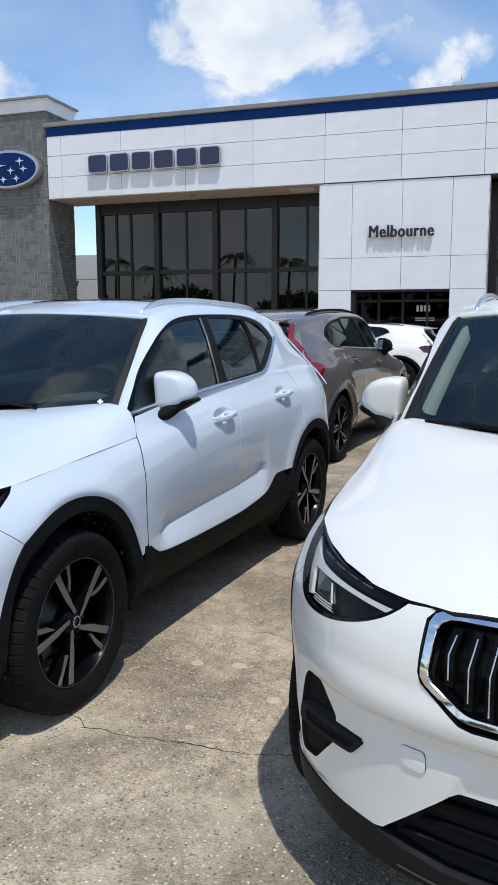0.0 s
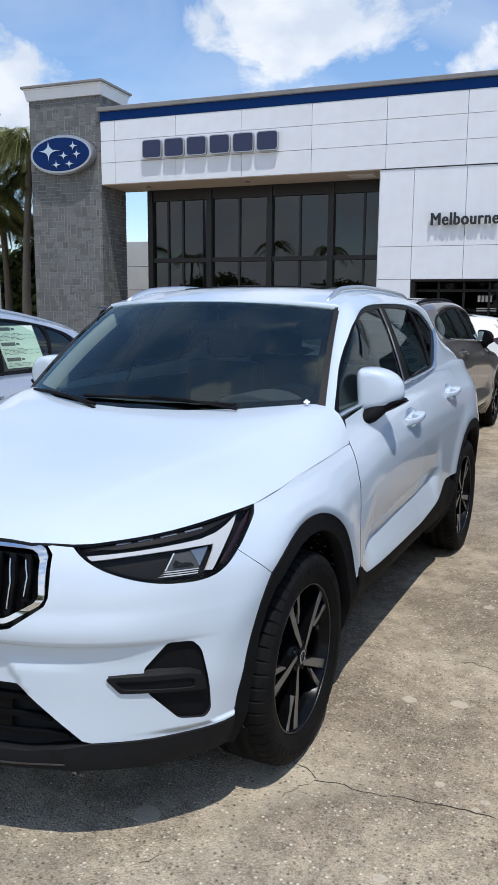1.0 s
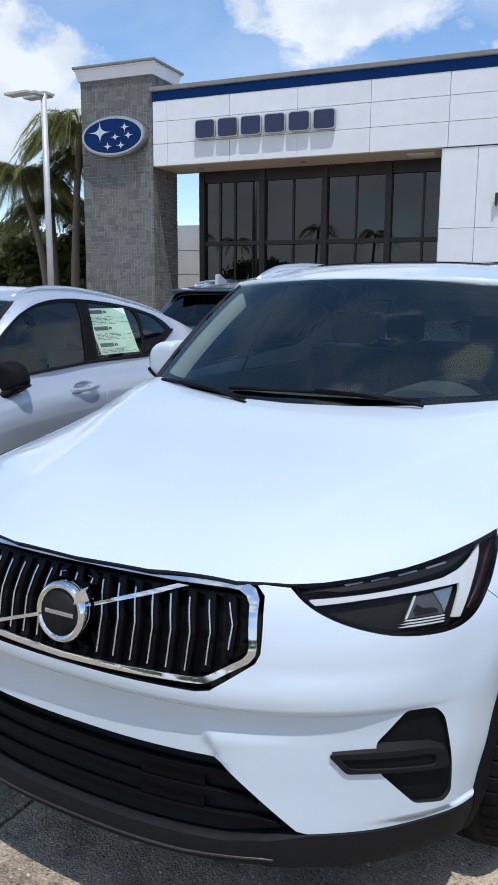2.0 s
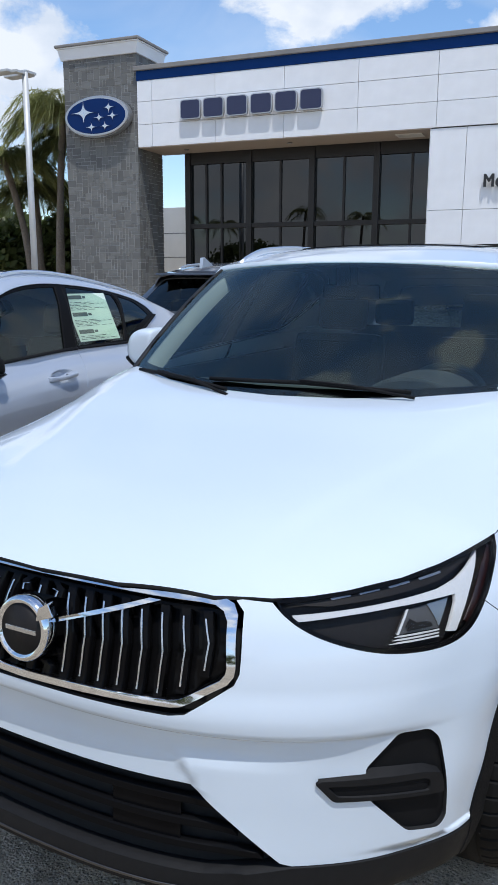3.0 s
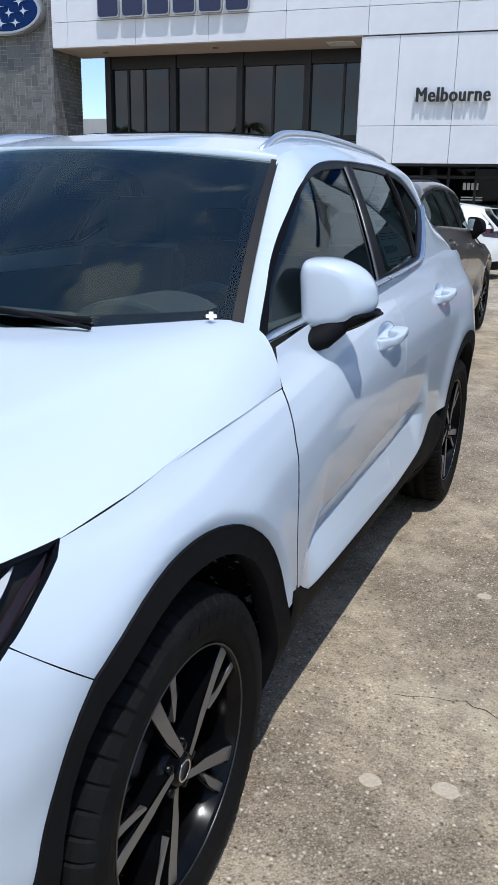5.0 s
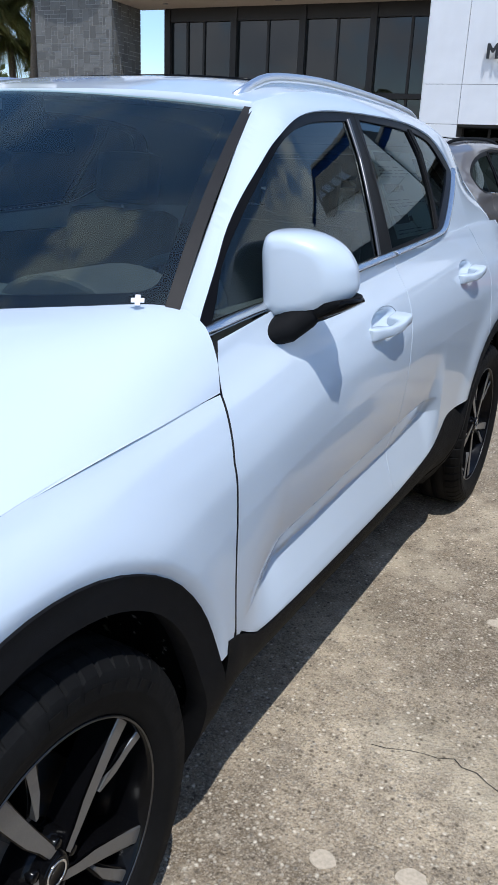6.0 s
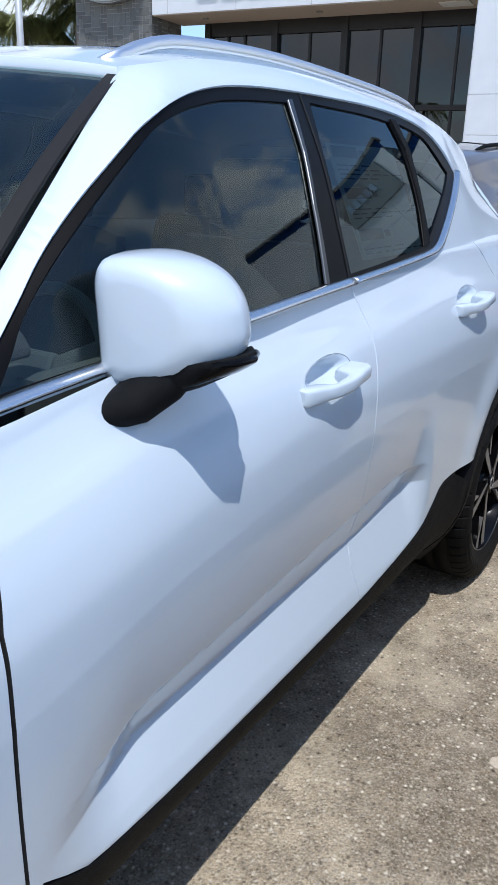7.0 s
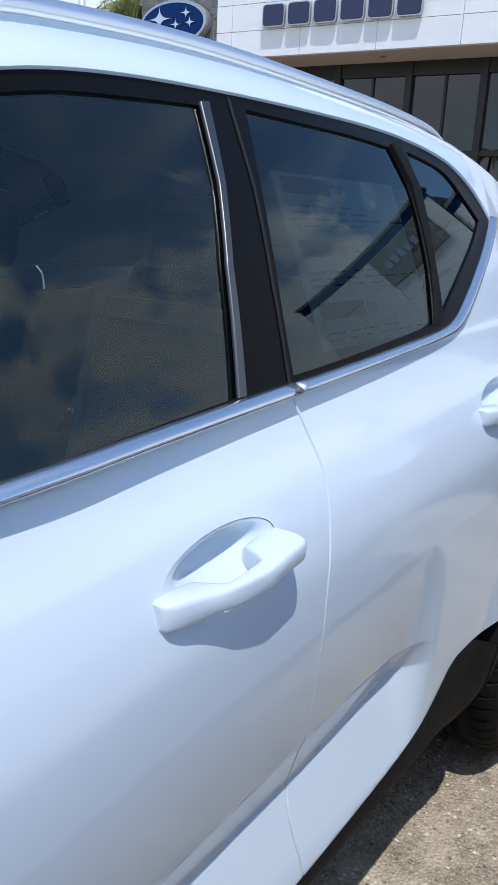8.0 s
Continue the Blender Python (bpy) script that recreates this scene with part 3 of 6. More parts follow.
def ay(y, z):
    """The same, by its place along the car."""
    if y >= BASE:
        return AF + BASE + AR - float(np.interp(math.acos(min(1.0, (y - BASE) / float(tail_len(z))) ** (1 / ER)), TH, ARC_R))
    if y >= 0:
        return AF + y
    return float(np.interp(math.acos(min(1.0, -y / float(nose_len(z))) ** (1 / EF)), TH, ARC_F))


def front_point(x, z):
    """The nose, by half width and height."""
    w = side_x(-0.55 + 0 * z, z)
    y = -(nose_len(z) + crease(np.abs(x), z) + nose_fold(z) * (1 - step01(np.abs(x), 0.60, 0.84))) * (1 - np.clip(np.abs(x) / w, 0, 0.995) ** (2 / EF)) ** (EF / 2)
    return np.stack([x, y, z], -1)


NOSE = Chart(front_point, core)

# bonnet
hood_mid = pchip([-0.86, -0.79, -0.70, -0.5, -0.265, 0.0, 0.25, 0.6], [0.875, 0.908, 0.938, 0.984, 1.023, 1.066, 1.118, 1.173])
hood_edge_x = pchip([-0.86, -0.79, -0.70, -0.6, -0.5, -0.4, -0.265, 0.1, 0.512, 0.7], [0.40, 0.43, 0.515, 0.63, 0.71, 0.772, 0.833, 0.855, 0.868, 0.872])
hood_edge_z = pchip([-0.86, -0.79, -0.70, -0.6, -0.5, -0.4, -0.265, 0.1, 0.512, 0.7], [0.878, 0.886, 0.888, 0.894, 0.906, 0.919, 0.942, 0.983, 1.010, 1.02])


hood_turn = pchip([-0.9, -0.5, -0.2, 0.2, 0.54, 0.7], [3.2, 3.5, 4.2, 6.8, 15.0, 15.0])


def hood_point(x, y):
    d = hood_mid(y) - hood_edge_z(y)
    q = np.abs(x) / hood_edge_x(y)
    # raised centre with a soft crease that widens towards the screen
    crease_x = 0.40 + 0.30 * step01(y, -0.8, 0.5)
    dome = 0.0045 * step01(crease_x - np.abs(x), -0.035, 0.035) * step01(y, -0.78, -0.45) * (1 - step01(y, 0.15, 0.42))
    return np.stack([x, y, hood_mid(y) - d * np.minimum(q, 1.03) ** hood_turn(y) + dome], -1)


HOOD = Chart(hood_point, core)


# windscreen
def screen_point(u, v):
    c = 1 - u * u
    b = np.stack([u * 0.745, 0.545 - 0.285 * (1 - np.abs(u) ** 2.2), 1.140 - 0.035 * c], -1)
    h = np.stack([u * 0.618, 1.035 - 0.13 * c, 1.531 + 0.030 * c], -1)
    v = v[..., None]
    p = b + (h - b) * v
    k = 4 * v * (1 - v)
    p[..., 2:] += 0.016 * k
    p[..., 1:2] -= 0.012 * k
    return p


SCREEN = Chart(screen_point, core)

roof_mid = pchip([0.8, 0.905, 1.06, 1.3, 1.7, 2.2, 2.7, 3.15], [1.545, 1.564, 1.594, 1.631, 1.652, 1.642, 1.604, 1.535])
roof_drop = pchip([0.8, 1.06, 1.3, 1.7, 2.2, 2.7, 3.15], [0.030, 0.044, 0.042, 0.047, 0.050, 0.050, 0.045])


def cabin_x(y, z):
    """Half width of the glasshouse."""
    edge = roof_mid(y) - roof_drop(y)
    x = 0.852 - 0.48 * (z - 1.15) - 0.084 * (1 - step01(y, 0.45, 1.15)) - 0.04 * np.maximum((y - 1.6) / 1.2, 0) ** 2 - 0.07 * np.maximum((y - 2.9) / 0.35, 0) ** 2
    x = x + 0.012 * np.sin(np.clip((z - 1.15) / 0.4, 0, 1) * math.pi)
    x = x - 0.035 * np.clip((z - (edge - 0.05)) / 0.05, 0, 1.2) ** 2
    x = x - 0.10 * np.clip((y - 2.45) / 0.65, 0, 1.4) ** 1.4 * step01(z, 1.19, 1.38)
    ye = 0.545 + (z - 1.140) * 1.225
    xs = 0.748 - 0.127 * (z - 1.140) / 0.40
    k = np.clip(1 - (y - ye) / 0.09, 0, 1) ** 1.6 * step01(z, 1.06, 1.13)
    x = x + (xs - x) * k
    return x


def cabin_point(y, z):
    return np.stack([cabin_x(y, z), y, z], -1)


CABIN = Chart(cabin_point, lambda p: np.stack([0 * p[:, 0], np.clip(p[:, 1], 1.0, 2.4), np.full(len(p), 1.2)], -1))


def roof_point(x, y):
    edge = roof_mid(y) - roof_drop(y)
    xe = cabin_x(y, edge)
    return np.stack([x, y, roof_mid(y) - roof_drop(y) * (np.abs(x) / xe) ** 2.9], -1)


ROOF = Chart(roof_point, core)


def hatch_point(u, v):
    """Tailgate above the waist: across, and from the waist up to the roof's end."""
    z0, z1 = 1.05, 1.500
    y = pchip([0, 0.12, 0.5, 1], [3.47, 3.46, 3.32, 3.10])(v) - 0.10 * np.abs(u) ** 2.5
    z = z0 + (z1 - z0) * v
    w = 0.80 - 0.285 * np.maximum(v, 0) ** 0.9
    return np.stack([u * w, y, z + 0.02 * (1 - u * u) * v], -1)


HATCH = Chart(hatch_point, core)


def arch(r, a0, a1, yc=0.0, n=18, zc=AXLE_Z):
    """Points of a wheel arch on the body, by angles from the rear over the top to the front."""
    pts = []
    for k in range(n + 1):
        a = radians(a0 + (a1 - a0) * k / n)
        y, z = yc + r * math.cos(a), zc + r * math.sin(a)
        pts.append((ay(y, z), z))
    return pts


def front_arch(a0, a1, inset=0.0, n=28):
    """The front wheel's arch, which draws in towards the sill."""
    pts = []
    for a in np.linspace(a0, a1, n + 1):
        r = float(arch_r(a)) - inset
        y, z = r * math.cos(radians(a)), AXLE_Z + r * math.sin(radians(a))
        pts.append((ay(y, z), z))
    return pts


def flip(loop):
    return [(-a, z) for a, z in loop]


def wheel_meshes():
    """Tyre, rim and brake meshes, axle along x, outside at +x."""
    prof = [(-0.100, 0.254), (-0.112, 0.275), (-0.118, 0.30), (-0.114, 0.335), (-0.100, 0.350), (-0.085, 0.356),
            (-0.062, 0.3585), (-0.060, 0.352), (-0.052, 0.352), (-0.050, 0.3590), (-0.004, 0.3592), (-0.003, 0.352), (0.003, 0.352), (0.004, 0.3592),
            (0.050, 0.3590), (0.052, 0.352), (0.060, 0.352), (0.062, 0.3585), (0.085, 0.356), (0.100, 0.350), (0.114, 0.335), (0.118, 0.30),
            (0.1168, 0.292), (0.1148, 0.289), (0.112, 0.275), (0.104, 0.257), (0.098, 0.2525)]
    tyre = lathe(prof, 432)
    for v in tyre.verts:
        a, r = v.co.x, math.hypot(v.co.y, v.co.z)
        k = round(math.atan2(v.co.z, v.co.y) / math.tau * 432 + (4 if a < 0 else 0)) % 8
        if k == 0 and abs(a) > 0.061 and 0.335 < r:
            v.co.y *= 1 - 0.006 / r
            v.co.z *= 1 - 0.006 / r
    for f in tyre.faces:
        c = f.calc_center_median()
        if abs(c.x) > 0.055 and math.hypot(c.y, c.z) > 0.335:
            f.smooth = False
    rim = lathe([(-0.095, 0.256), (-0.090, 0.243), (0.02, 0.226), (0.075, 0.236), (0.092, 0.2450), (0.1005, 0.2470), (0.1015, 0.2505), (0.097, 0.2545)], 80)
    lip = lathe([(0.0985, 0.2470), (0.1025, 0.2475), (0.1028, 0.2505), (0.0995, 0.2515)], 80, closed=True)
    return tyre, rim, lip


def spoke(tilt):
    """One of the five twin spokes: black flanks and a machined face, in the wheel's yz plane."""
    black, bright = bmesh.new(), bmesh.new()
    arms = (((0.012, 0.030, 0.0085, 0.003), (0.006, 0.062, 0.0095, 0.001), (-0.003, 0.098, 0.0125, 0.001), (-0.010, 0.140, 0.0135, 0.002), (-0.016, 0.180, 0.0145, 0.004), (-0.022, 0.2205, 0.0165, 0.006)),
            ((0.017, 0.118, 0.0035, -0.012), (0.030, 0.152, 0.0085, -0.002), (0.038, 0.185, 0.0095, 0.003), (0.046, 0.2190, 0.0110, 0.006)))
    for arm in arms:
        for bm, x0, x1, grow in ((black, 0.035, 0.0880, 0.0045), (bright, 0.0885, 0.0905, -0.001)):
            vs = []
            for c, r, w, dx in arm:
                c, r, w = c * 1.10, r * 1.105, w * 0.92 + grow
                vs.append([bm.verts.new(p) for p in ((x0, c - w * 1.3, r), (x1 - 0.004 + dx, c - w, r), (x1 - 0.004 + dx, c + w, r), (x0, c + w * 1.3, r))])
            for r0, r1 in zip(vs, vs[1:]):
                for k in range(4):
                    bm.faces.new((r0[k], r0[(k + 1) % 4], r1[(k + 1) % 4], r1[k]))
            bm.faces.new(vs[0])
            bm.faces.new(vs[-1][::-1])
    for bm in (black, bright):
        bmesh.ops.recalc_face_normals(bm, faces=bm.faces)
        bmesh.ops.rotate(bm, verts=bm.verts, cent=(0, 0, 0), matrix=Matrix.Rotation(tilt, 3, "X"))
    return black, bright


def add_wheel(parent, place, spin=0.0, mirror=False, radius=0.3592):
    """A wheel under a car, as a part with tyre, rim, spokes, hub and brake."""
    w = new("wheel")
    w.parent = parent
    k = radius / 0.3592
    w.matrix_local = Matrix.Translation(place) @ (Matrix.Rotation(math.pi, 4, "Z") if mirror else Matrix()) @ Matrix.Rotation(spin, 4, "X") @ Matrix.Scale(k, 4)
    if "tyre" not in WHEEL:
        t, r, l = wheel_meshes()
        for key, bm, mat in (("tyre", t, M_RUBBER), ("rim", r, M_RIM), ("rim_lip", l, M_SASH)):
            me = bpy.data.meshes.new(key)
            bm.to_mesh(me)
            bm.free()
            me.materials.append(mat)
            WHEEL[key] = me
        for i in range(5):
            for key, bm, mat in zip(("spoke", "spoke_face"), spoke(math.tau * i / 5), (M_RIM, M_MACHINED)):
                me = bpy.data.meshes.new(key)
                bm.to_mesh(me)
                bm.free()
                me.materials.append(mat)
                WHEEL[key + str(i)] = me
        hub = lathe([(0.03, 0.062), (0.070, 0.060), (0.080, 0.052), (0.084, 0.034), (0.092, 0.031), (0.0925, 0.0)], 40)
        me = bpy.data.meshes.new("hub")
        hub.to_mesh(me)
        me.materials.append(M_RIM)
        WHEEL["hub"] = me
        cap = lathe([(0.090, 0.030), (0.0945, 0.0285), (0.0950, 0.024), (0.0935, 0.023), (0.0935, 0.0)], 32)
        me = bpy.data.meshes.new("hub_cap")
        cap.to_mesh(me)
        me.materials.append(M_RIM)
        WHEEL["hub_cap"] = me
        ring = lathe([(0.0945, 0.0185), (0.0962, 0.0195), (0.0962, 0.0225), (0.0945, 0.0235)], 32, closed=True)
        me = bpy.data.meshes.new("cap_ring")
        ring.to_mesh(me)
        me.materials.append(M_STRIP)
        WHEEL["cap_ring"] = me
        disc = lathe([(-0.01, 0.06), (-0.01, 0.155), (0.012, 0.155), (0.012, 0.085), (0.03, 0.08), (0.03, 0.0)], 48)
        me = bpy.data.meshes.new("brake_disc")
        disc.to_mesh(me)
        me.materials.append(M_STEEL)
        WHEEL["brake_disc"] = me
        cal = box_bm((-0.03, -0.175, -0.06), (0.045, -0.11, 0.06), 0.012)
        me = bpy.data.meshes.new("brake_caliper")
        cal.to_mesh(me)
        me.materials.append(M_STEEL)
        WHEEL["brake_caliper"] = me
        nut = lathe([(0.07, 0.0115), (0.087, 0.0115), (0.09, 0.008), (0.09, 0.0)], 6)
        me = bpy.data.meshes.new("wheel_nut")
        nut.to_mesh(me)
        me.materials.append(M_RIM)
        WHEEL["wheel_nut"] = me
    if "sidewall_mark" not in WHEEL:
        bm = bmesh.new()
        for base_a in (20, 200):
            for k in range(8):
                a0, a1 = radians(base_a + 7 * k), radians(base_a + 7 * k + 5)
                vs = [bm.verts.new((x, r * math.cos(a), r * math.sin(a))) for x, r, a in ((0.1166, 0.297, a0), (0.1166, 0.297, a1), (0.1180, 0.319, a1), (0.1180, 0.319, a0))]
                top = [bm.verts.new(v.co + Vector((0.0014, 0, 0))) for v in vs]
                bm.faces.new(top)
                for q in range(4):
                    bm.faces.new((vs[q], vs[(q + 1) % 4], top[(q + 1) % 4], top[q]))
        bmesh.ops.recalc_face_normals(bm, faces=bm.faces)
        me = bpy.data.meshes.new("sidewall_mark")
        bm.to_mesh(me)
        bm.free()
        me.materials.append(M_RUBBER)
        WHEEL["sidewall_mark"] = me
    for key, me in WHEEL.items():
        if key == "wheel_nut":
            for i in range(5):
                a = math.tau * (i + 0.5) / 5
                o = new("wheel_nut", me)
                o.parent = w
                o.location = (0, 0.046 * math.sin(a), 0.046 * math.cos(a))
            continue
        o = new(key.rstrip("01234"), me)
        o.parent = w
        if key == "sidewall_mark":
            tagged(o, kind="stuff")
    return w


WHEEL = {}


def mirror_loft(outline, s, ys, scales, mid):
    """A shell through scaled copies of an outline, swept back towards its outer end."""
    bm = bmesh.new()
    rings = []
    pts = [tuple(p) for p in rounded(outline, 0.03, 5)]
    for y, k in zip(ys, scales):
        ring = []
        for x, z in pts:
            px, pz = mid[0] + (x - mid[0]) * k, mid[1] + (z - mid[1]) * k
            sweep = 0.045 * max(0.0, (px - 0.80) / 0.18) ** 2
            px += 0.034 * max(0.0, (px - 0.82) / 0.14) * math.sin(math.pi * min(1.0, max(0.0, (y - 0.755) / 0.145)))
            ring.append(bm.verts.new((s * px, y + sweep, pz)))
        rings.append(ring)
    n = len(pts)
    for r0, r1 in zip(rings, rings[1:]):
        for q in range(n):
            bm.faces.new((r0[q], r0[(q + 1) % n], r1[(q + 1) % n], r1[q])).smooth = True
    bm.faces.new(rings[0]).smooth = True
    bm.faces.new(rings[-1][::-1])
    bmesh.ops.recalc_face_normals(bm, faces=bm.faces)
    return bm


def add_mirror(car, paint, s):
    """A door mirror: painted shell, black base and foot, indicator strip."""
    m = new("door_mirror")
    m.parent = car
    shell = [(0.800, 1.112), (0.789, 1.258), (0.798, 1.287), (0.845, 1.291), (0.890, 1.281), (0.924, 1.261), (0.946, 1.226), (0.954, 1.164), (0.905, 1.122), (0.83, 1.106)]
    ys = [0.762, 0.764, 0.770, 0.782, 0.800, 0.825, 0.855, 0.882, 0.893, 0.897]
    sc = [0.60, 0.75, 0.85, 0.92, 0.962, 0.988, 1.0, 0.99, 0.975, 0.94]
    part("mirror_shell", mirror_loft(shell, s, ys, sc, (0.88, 1.197)), paint, m)
    base = [(0.804, 1.086), (0.802, 1.110), (0.85, 1.118), (0.956, 1.164), (0.959, 1.153), (0.938, 1.132), (0.89, 1.100), (0.83, 1.084)]
    part("mirror_base", mirror_loft(base, s, [0.775, 0.782, 0.80, 0.83, 0.86, 0.885], [0.6, 0.8, 0.95, 1.0, 1.0, 0.95], (0.885, 1.135)), M_CLAD, m)
    lens = [(0.880, 1.122), (0.957, 1.160), (0.963, 1.152), (0.942, 1.134), (0.893, 1.106)]
    part("indicator", mirror_loft(lens, s, [0.785, 0.80, 0.84, 0.88], [0.9, 1.0, 1.02, 1.0], (0.93, 1.155)), M_GLOSSBLACK, m)
    bm = tube([(0.790 * s, 0.742, 1.074), (0.830 * s, 0.752, 1.076), (0.858 * s, 0.782, 1.092), (0.880 * s, 0.815, 1.120), (0.895 * s, 0.835, 1.150)], lambda t: 0.017 + 0.027 * math.sin(math.pi / 2 * min(1.0, t / 0.75)), 18, 0.8)
    smooth_shade(part("mirror_foot", bm, M_CLAD, m))
    glass = prism([(s * x, z) for x, z in ((0.80, 1.145), (0.795, 1.24), (0.81, 1.268), (0.90, 1.268), (0.945, 1.245), (0.962, 1.20), (0.962, 1.175))], 0.902, 0.906, "xz")
    part("mirror_glass", glass, M_CHROME, m)
    return m


def add_handle(door, paint, s, y0, y1, z):
    """A slim pull handle, flush at its front end, that stands off the door over a dished recess."""
    half = pchip([0.0, 0.015, 0.10, 0.40, 0.62, 0.80, 0.95, 1.0], [0.013, 0.0160, 0.0168, 0.0132, 0.0132, 0.0158, 0.0160, 0.010])
    mid = pchip([0.0, 0.35, 0.6, 0.78, 1.0], [0.0, -0.002, 0.0, 0.005, 0.006])
    outer = pchip([0.0, 0.02, 0.2, 0.45, 0.7, 0.92, 0.98, 1.0], [0.003, 0.010, 0.022, 0.036, 0.042, 0.040, 0.034, 0.022])
    n = 56
    bm = bmesh.new()
    rings = []
    for k in range(n + 1):
        t = k / n
        y = y0 + (y1 - y0) * t
        zm, hw = z + float(mid(t)) + 0.012 * t, float(half(t))
        base = 0.912 - (0.006 if y > 1.8 else 0.0)
        out = float(outer(t))
        back = -0.016 + 0.034 * float(step01(t, 0.26, 0.40)) * (1 - float(step01(t, 0.66, 0.71)))
        ring = []
        for j in range(20):
            a = math.tau * j / 20
            c, d = math.cos(a), math.sin(a)
            c, d = math.copysign(abs(c) ** 0.5, c), math.copysign(abs(d) ** 0.5, d)
            x = base + (back + out) / 2 + (out - back) / 2 * c
            ring.append(bm.verts.new((s * x, y, zm + hw * d)))
        rings.append(ring)
    for r0, r1 in zip(rings, rings[1:]):
        for j in range(20):
            f = bm.faces.new((r0[j], r0[(j + 1) % 20], r1[(j + 1) % 20], r1[j]))
            f.smooth = True
    bm.faces.new(rings[0])
    bm.faces.new(rings[-1][::-1])
    bmesh.ops.recalc_face_normals(bm, faces=bm.faces)
    part("door_handle", bm, paint, door)


def suv(m, paint, label, spin=0.3, cabin=True, tall_lamps=False, rail_mat=None, lamp_mat=None, mirror_mat=None):
    """A compact suv, nose towards -y, front axle at y = 0."""
    car = thing("suv", label, "car", m)
    rail_mat, lamp_mat = rail_mat or M_RAIL, lamp_mat or M_RED
    clad = paint if tall_lamps else M_CLAD
    # black sheet behind all gaps, its colour standing in for their shade
    zlo, zhi = 0.24, 1.10
    AB = AF + BASE + AR
    arches = []
    for s in (1, -1):
        for yc in (0.0, BASE):
            lp = arch(0.440, -18, 198, yc, 24)
            arches.append(lp if s > 0 else flip(lp))
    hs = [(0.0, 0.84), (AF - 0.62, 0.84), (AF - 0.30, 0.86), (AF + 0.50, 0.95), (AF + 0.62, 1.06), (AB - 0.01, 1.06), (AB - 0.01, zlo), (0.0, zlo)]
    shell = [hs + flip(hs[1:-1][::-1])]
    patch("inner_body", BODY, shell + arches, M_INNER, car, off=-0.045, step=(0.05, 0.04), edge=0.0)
    for yc in (0.0, BASE):
        for s in (1, -1):
            bm = bmesh.new()
            n = 30
            rings = []
            for x in (0.45, 0.60, 0.75, 0.865):
                ring = []
                for k in range(n + 1):
                    a = -13 + 206 * k / n
                    r = 0.452 - 0.078 * float(step01(a, 112, 150)) - 0.01 * float(step01(-a, -30, 5))
                    ring.append(bm.verts.new((s * x, yc + r * math.cos(radians(a)), AXLE_Z + r * math.sin(radians(a)))))
                rings.append(ring)
            for r0, r1 in zip(rings, rings[1:]):
                for k in range(n):
                    bm.faces.new((r0[k], r0[k + 1], r1[k + 1], r1[k])).smooth = True
            bm.faces.new(rings[0])
            part("wheel_liner", bm, M_LINER, car)
    part("floor_pan", box_bm((-0.68, -0.50, 0.225), (0.68, 3.20, 0.26), 0.02), M_INNER, car)

    # nose
    P = lambda x, z: (ax(x, z), z)
    Q = lambda y, z: (ay(y, z), z)
    lamp_top = [P(0.509, 0.889), P(0.592, 0.900), P(0.679, 0.911), P(0.747, 0.925), Q(-0.375, 0.939), Q(-0.264, 0.947)]
    lamp_low = [Q(-0.285, 0.926), Q(-0.338, 0.892), Q(-0.400, 0.845), Q(-0.452, 0.806), Q(-0.495, 0.787), P(0.784, 0.781), P(0.723, 0.786), P(0.665, 0.801), P(0.601, 0.824), P(0.552, 0.849), P(0.525, 0.868)]
    seam = Q(-0.303, 0.752)
    split = np.array(lamp_low[2])
    lamp_low = softened(lamp_low, 3, False)
    turn = min(range(len(lamp_low)), key=lambda k: np.hypot(*(lamp_low[k] - split)))
    lamp_top = softened(lamp_top, 2, False)
    lip_r = pchip([127, 134, 139, 146, 156, 166, 178, 182], [0.501, 0.485, 0.469, 0.448, 0.430, 0.4195, 0.4205, 0.426])
    front_edge = [Q(float(lip_r(a)) * math.cos(radians(a)), AXLE_Z + float(lip_r(a)) * math.sin(radians(a))) for a in np.linspace(129, 181.5, 14)]
    a_front = front_edge
    grille_side = [P(x, z) for x, z in ((0.345, 0.667), (0.375, 0.673), (0.460, 0.736), (0.468, 0.757), (0.456, 0.868), (0.434, 0.890))]
    low_edge = [P(0.80, 0.338), P(0.70, 0.336), P(0.57, 0.337), P(0.548, 0.344), (ax(0.391, 0.490), 0.490), (ax(0.372, 0.500), 0.500)]
    half = grille_side + [P(0.503, 0.886)] + lamp_low[turn:][::-1] + [seam] + a_front + low_edge
    fog = rounded([(ax(x, z), z) for x, z in ((0.742, 0.617), (0.788, 0.612), (0.801, 0.588), (0.813, 0.392), (0.802, 0.374), (0.757, 0.387), (0.700, 0.474), (0.691, 0.545))], 0.012, 3)
    outline = half + flip(half[::-1])
    # turned-in edges coloured near-black, as the shade inside the shut lines
    bumper = patch("front_bumper", BODY, [outline, fog, flip(fog)], paint, car, gap=0.0011, step=(0.022, 0.010), seal=M_INNER)
    for s in (1, -1):
        sg = (lambda l: l) if s > 0 else flip
        fg = patch("fog_bezel", BODY, [sg(fog)], M_CLAD, bumper, "matt black bumper insert", off=-0.010, step=(0.03, 0.03), edge=0.0)
        slot = rounded([(ax(x, z), z) for x, z in ((0.626, 0.517), (0.782, 0.507), (0.789, 0.499), (0.788, 0.476), (0.645, 0.492))], 0.008, 2)
        blade = rounded([(ax(x, z), z) for x, z in ((0.606, 0.524), (0.616, 0.529), (0.700, 0.528), (0.781, 0.521), (0.804, 0.511), (0.808, 0.464), (0.698, 0.478), (0.638, 0.482))], 0.009, 3)
        patch("blade", BODY, [sg(blade), sg(slot)], M_LIP, bumper, off=0.007, step=(0.03, 0.02), edge=0.03)
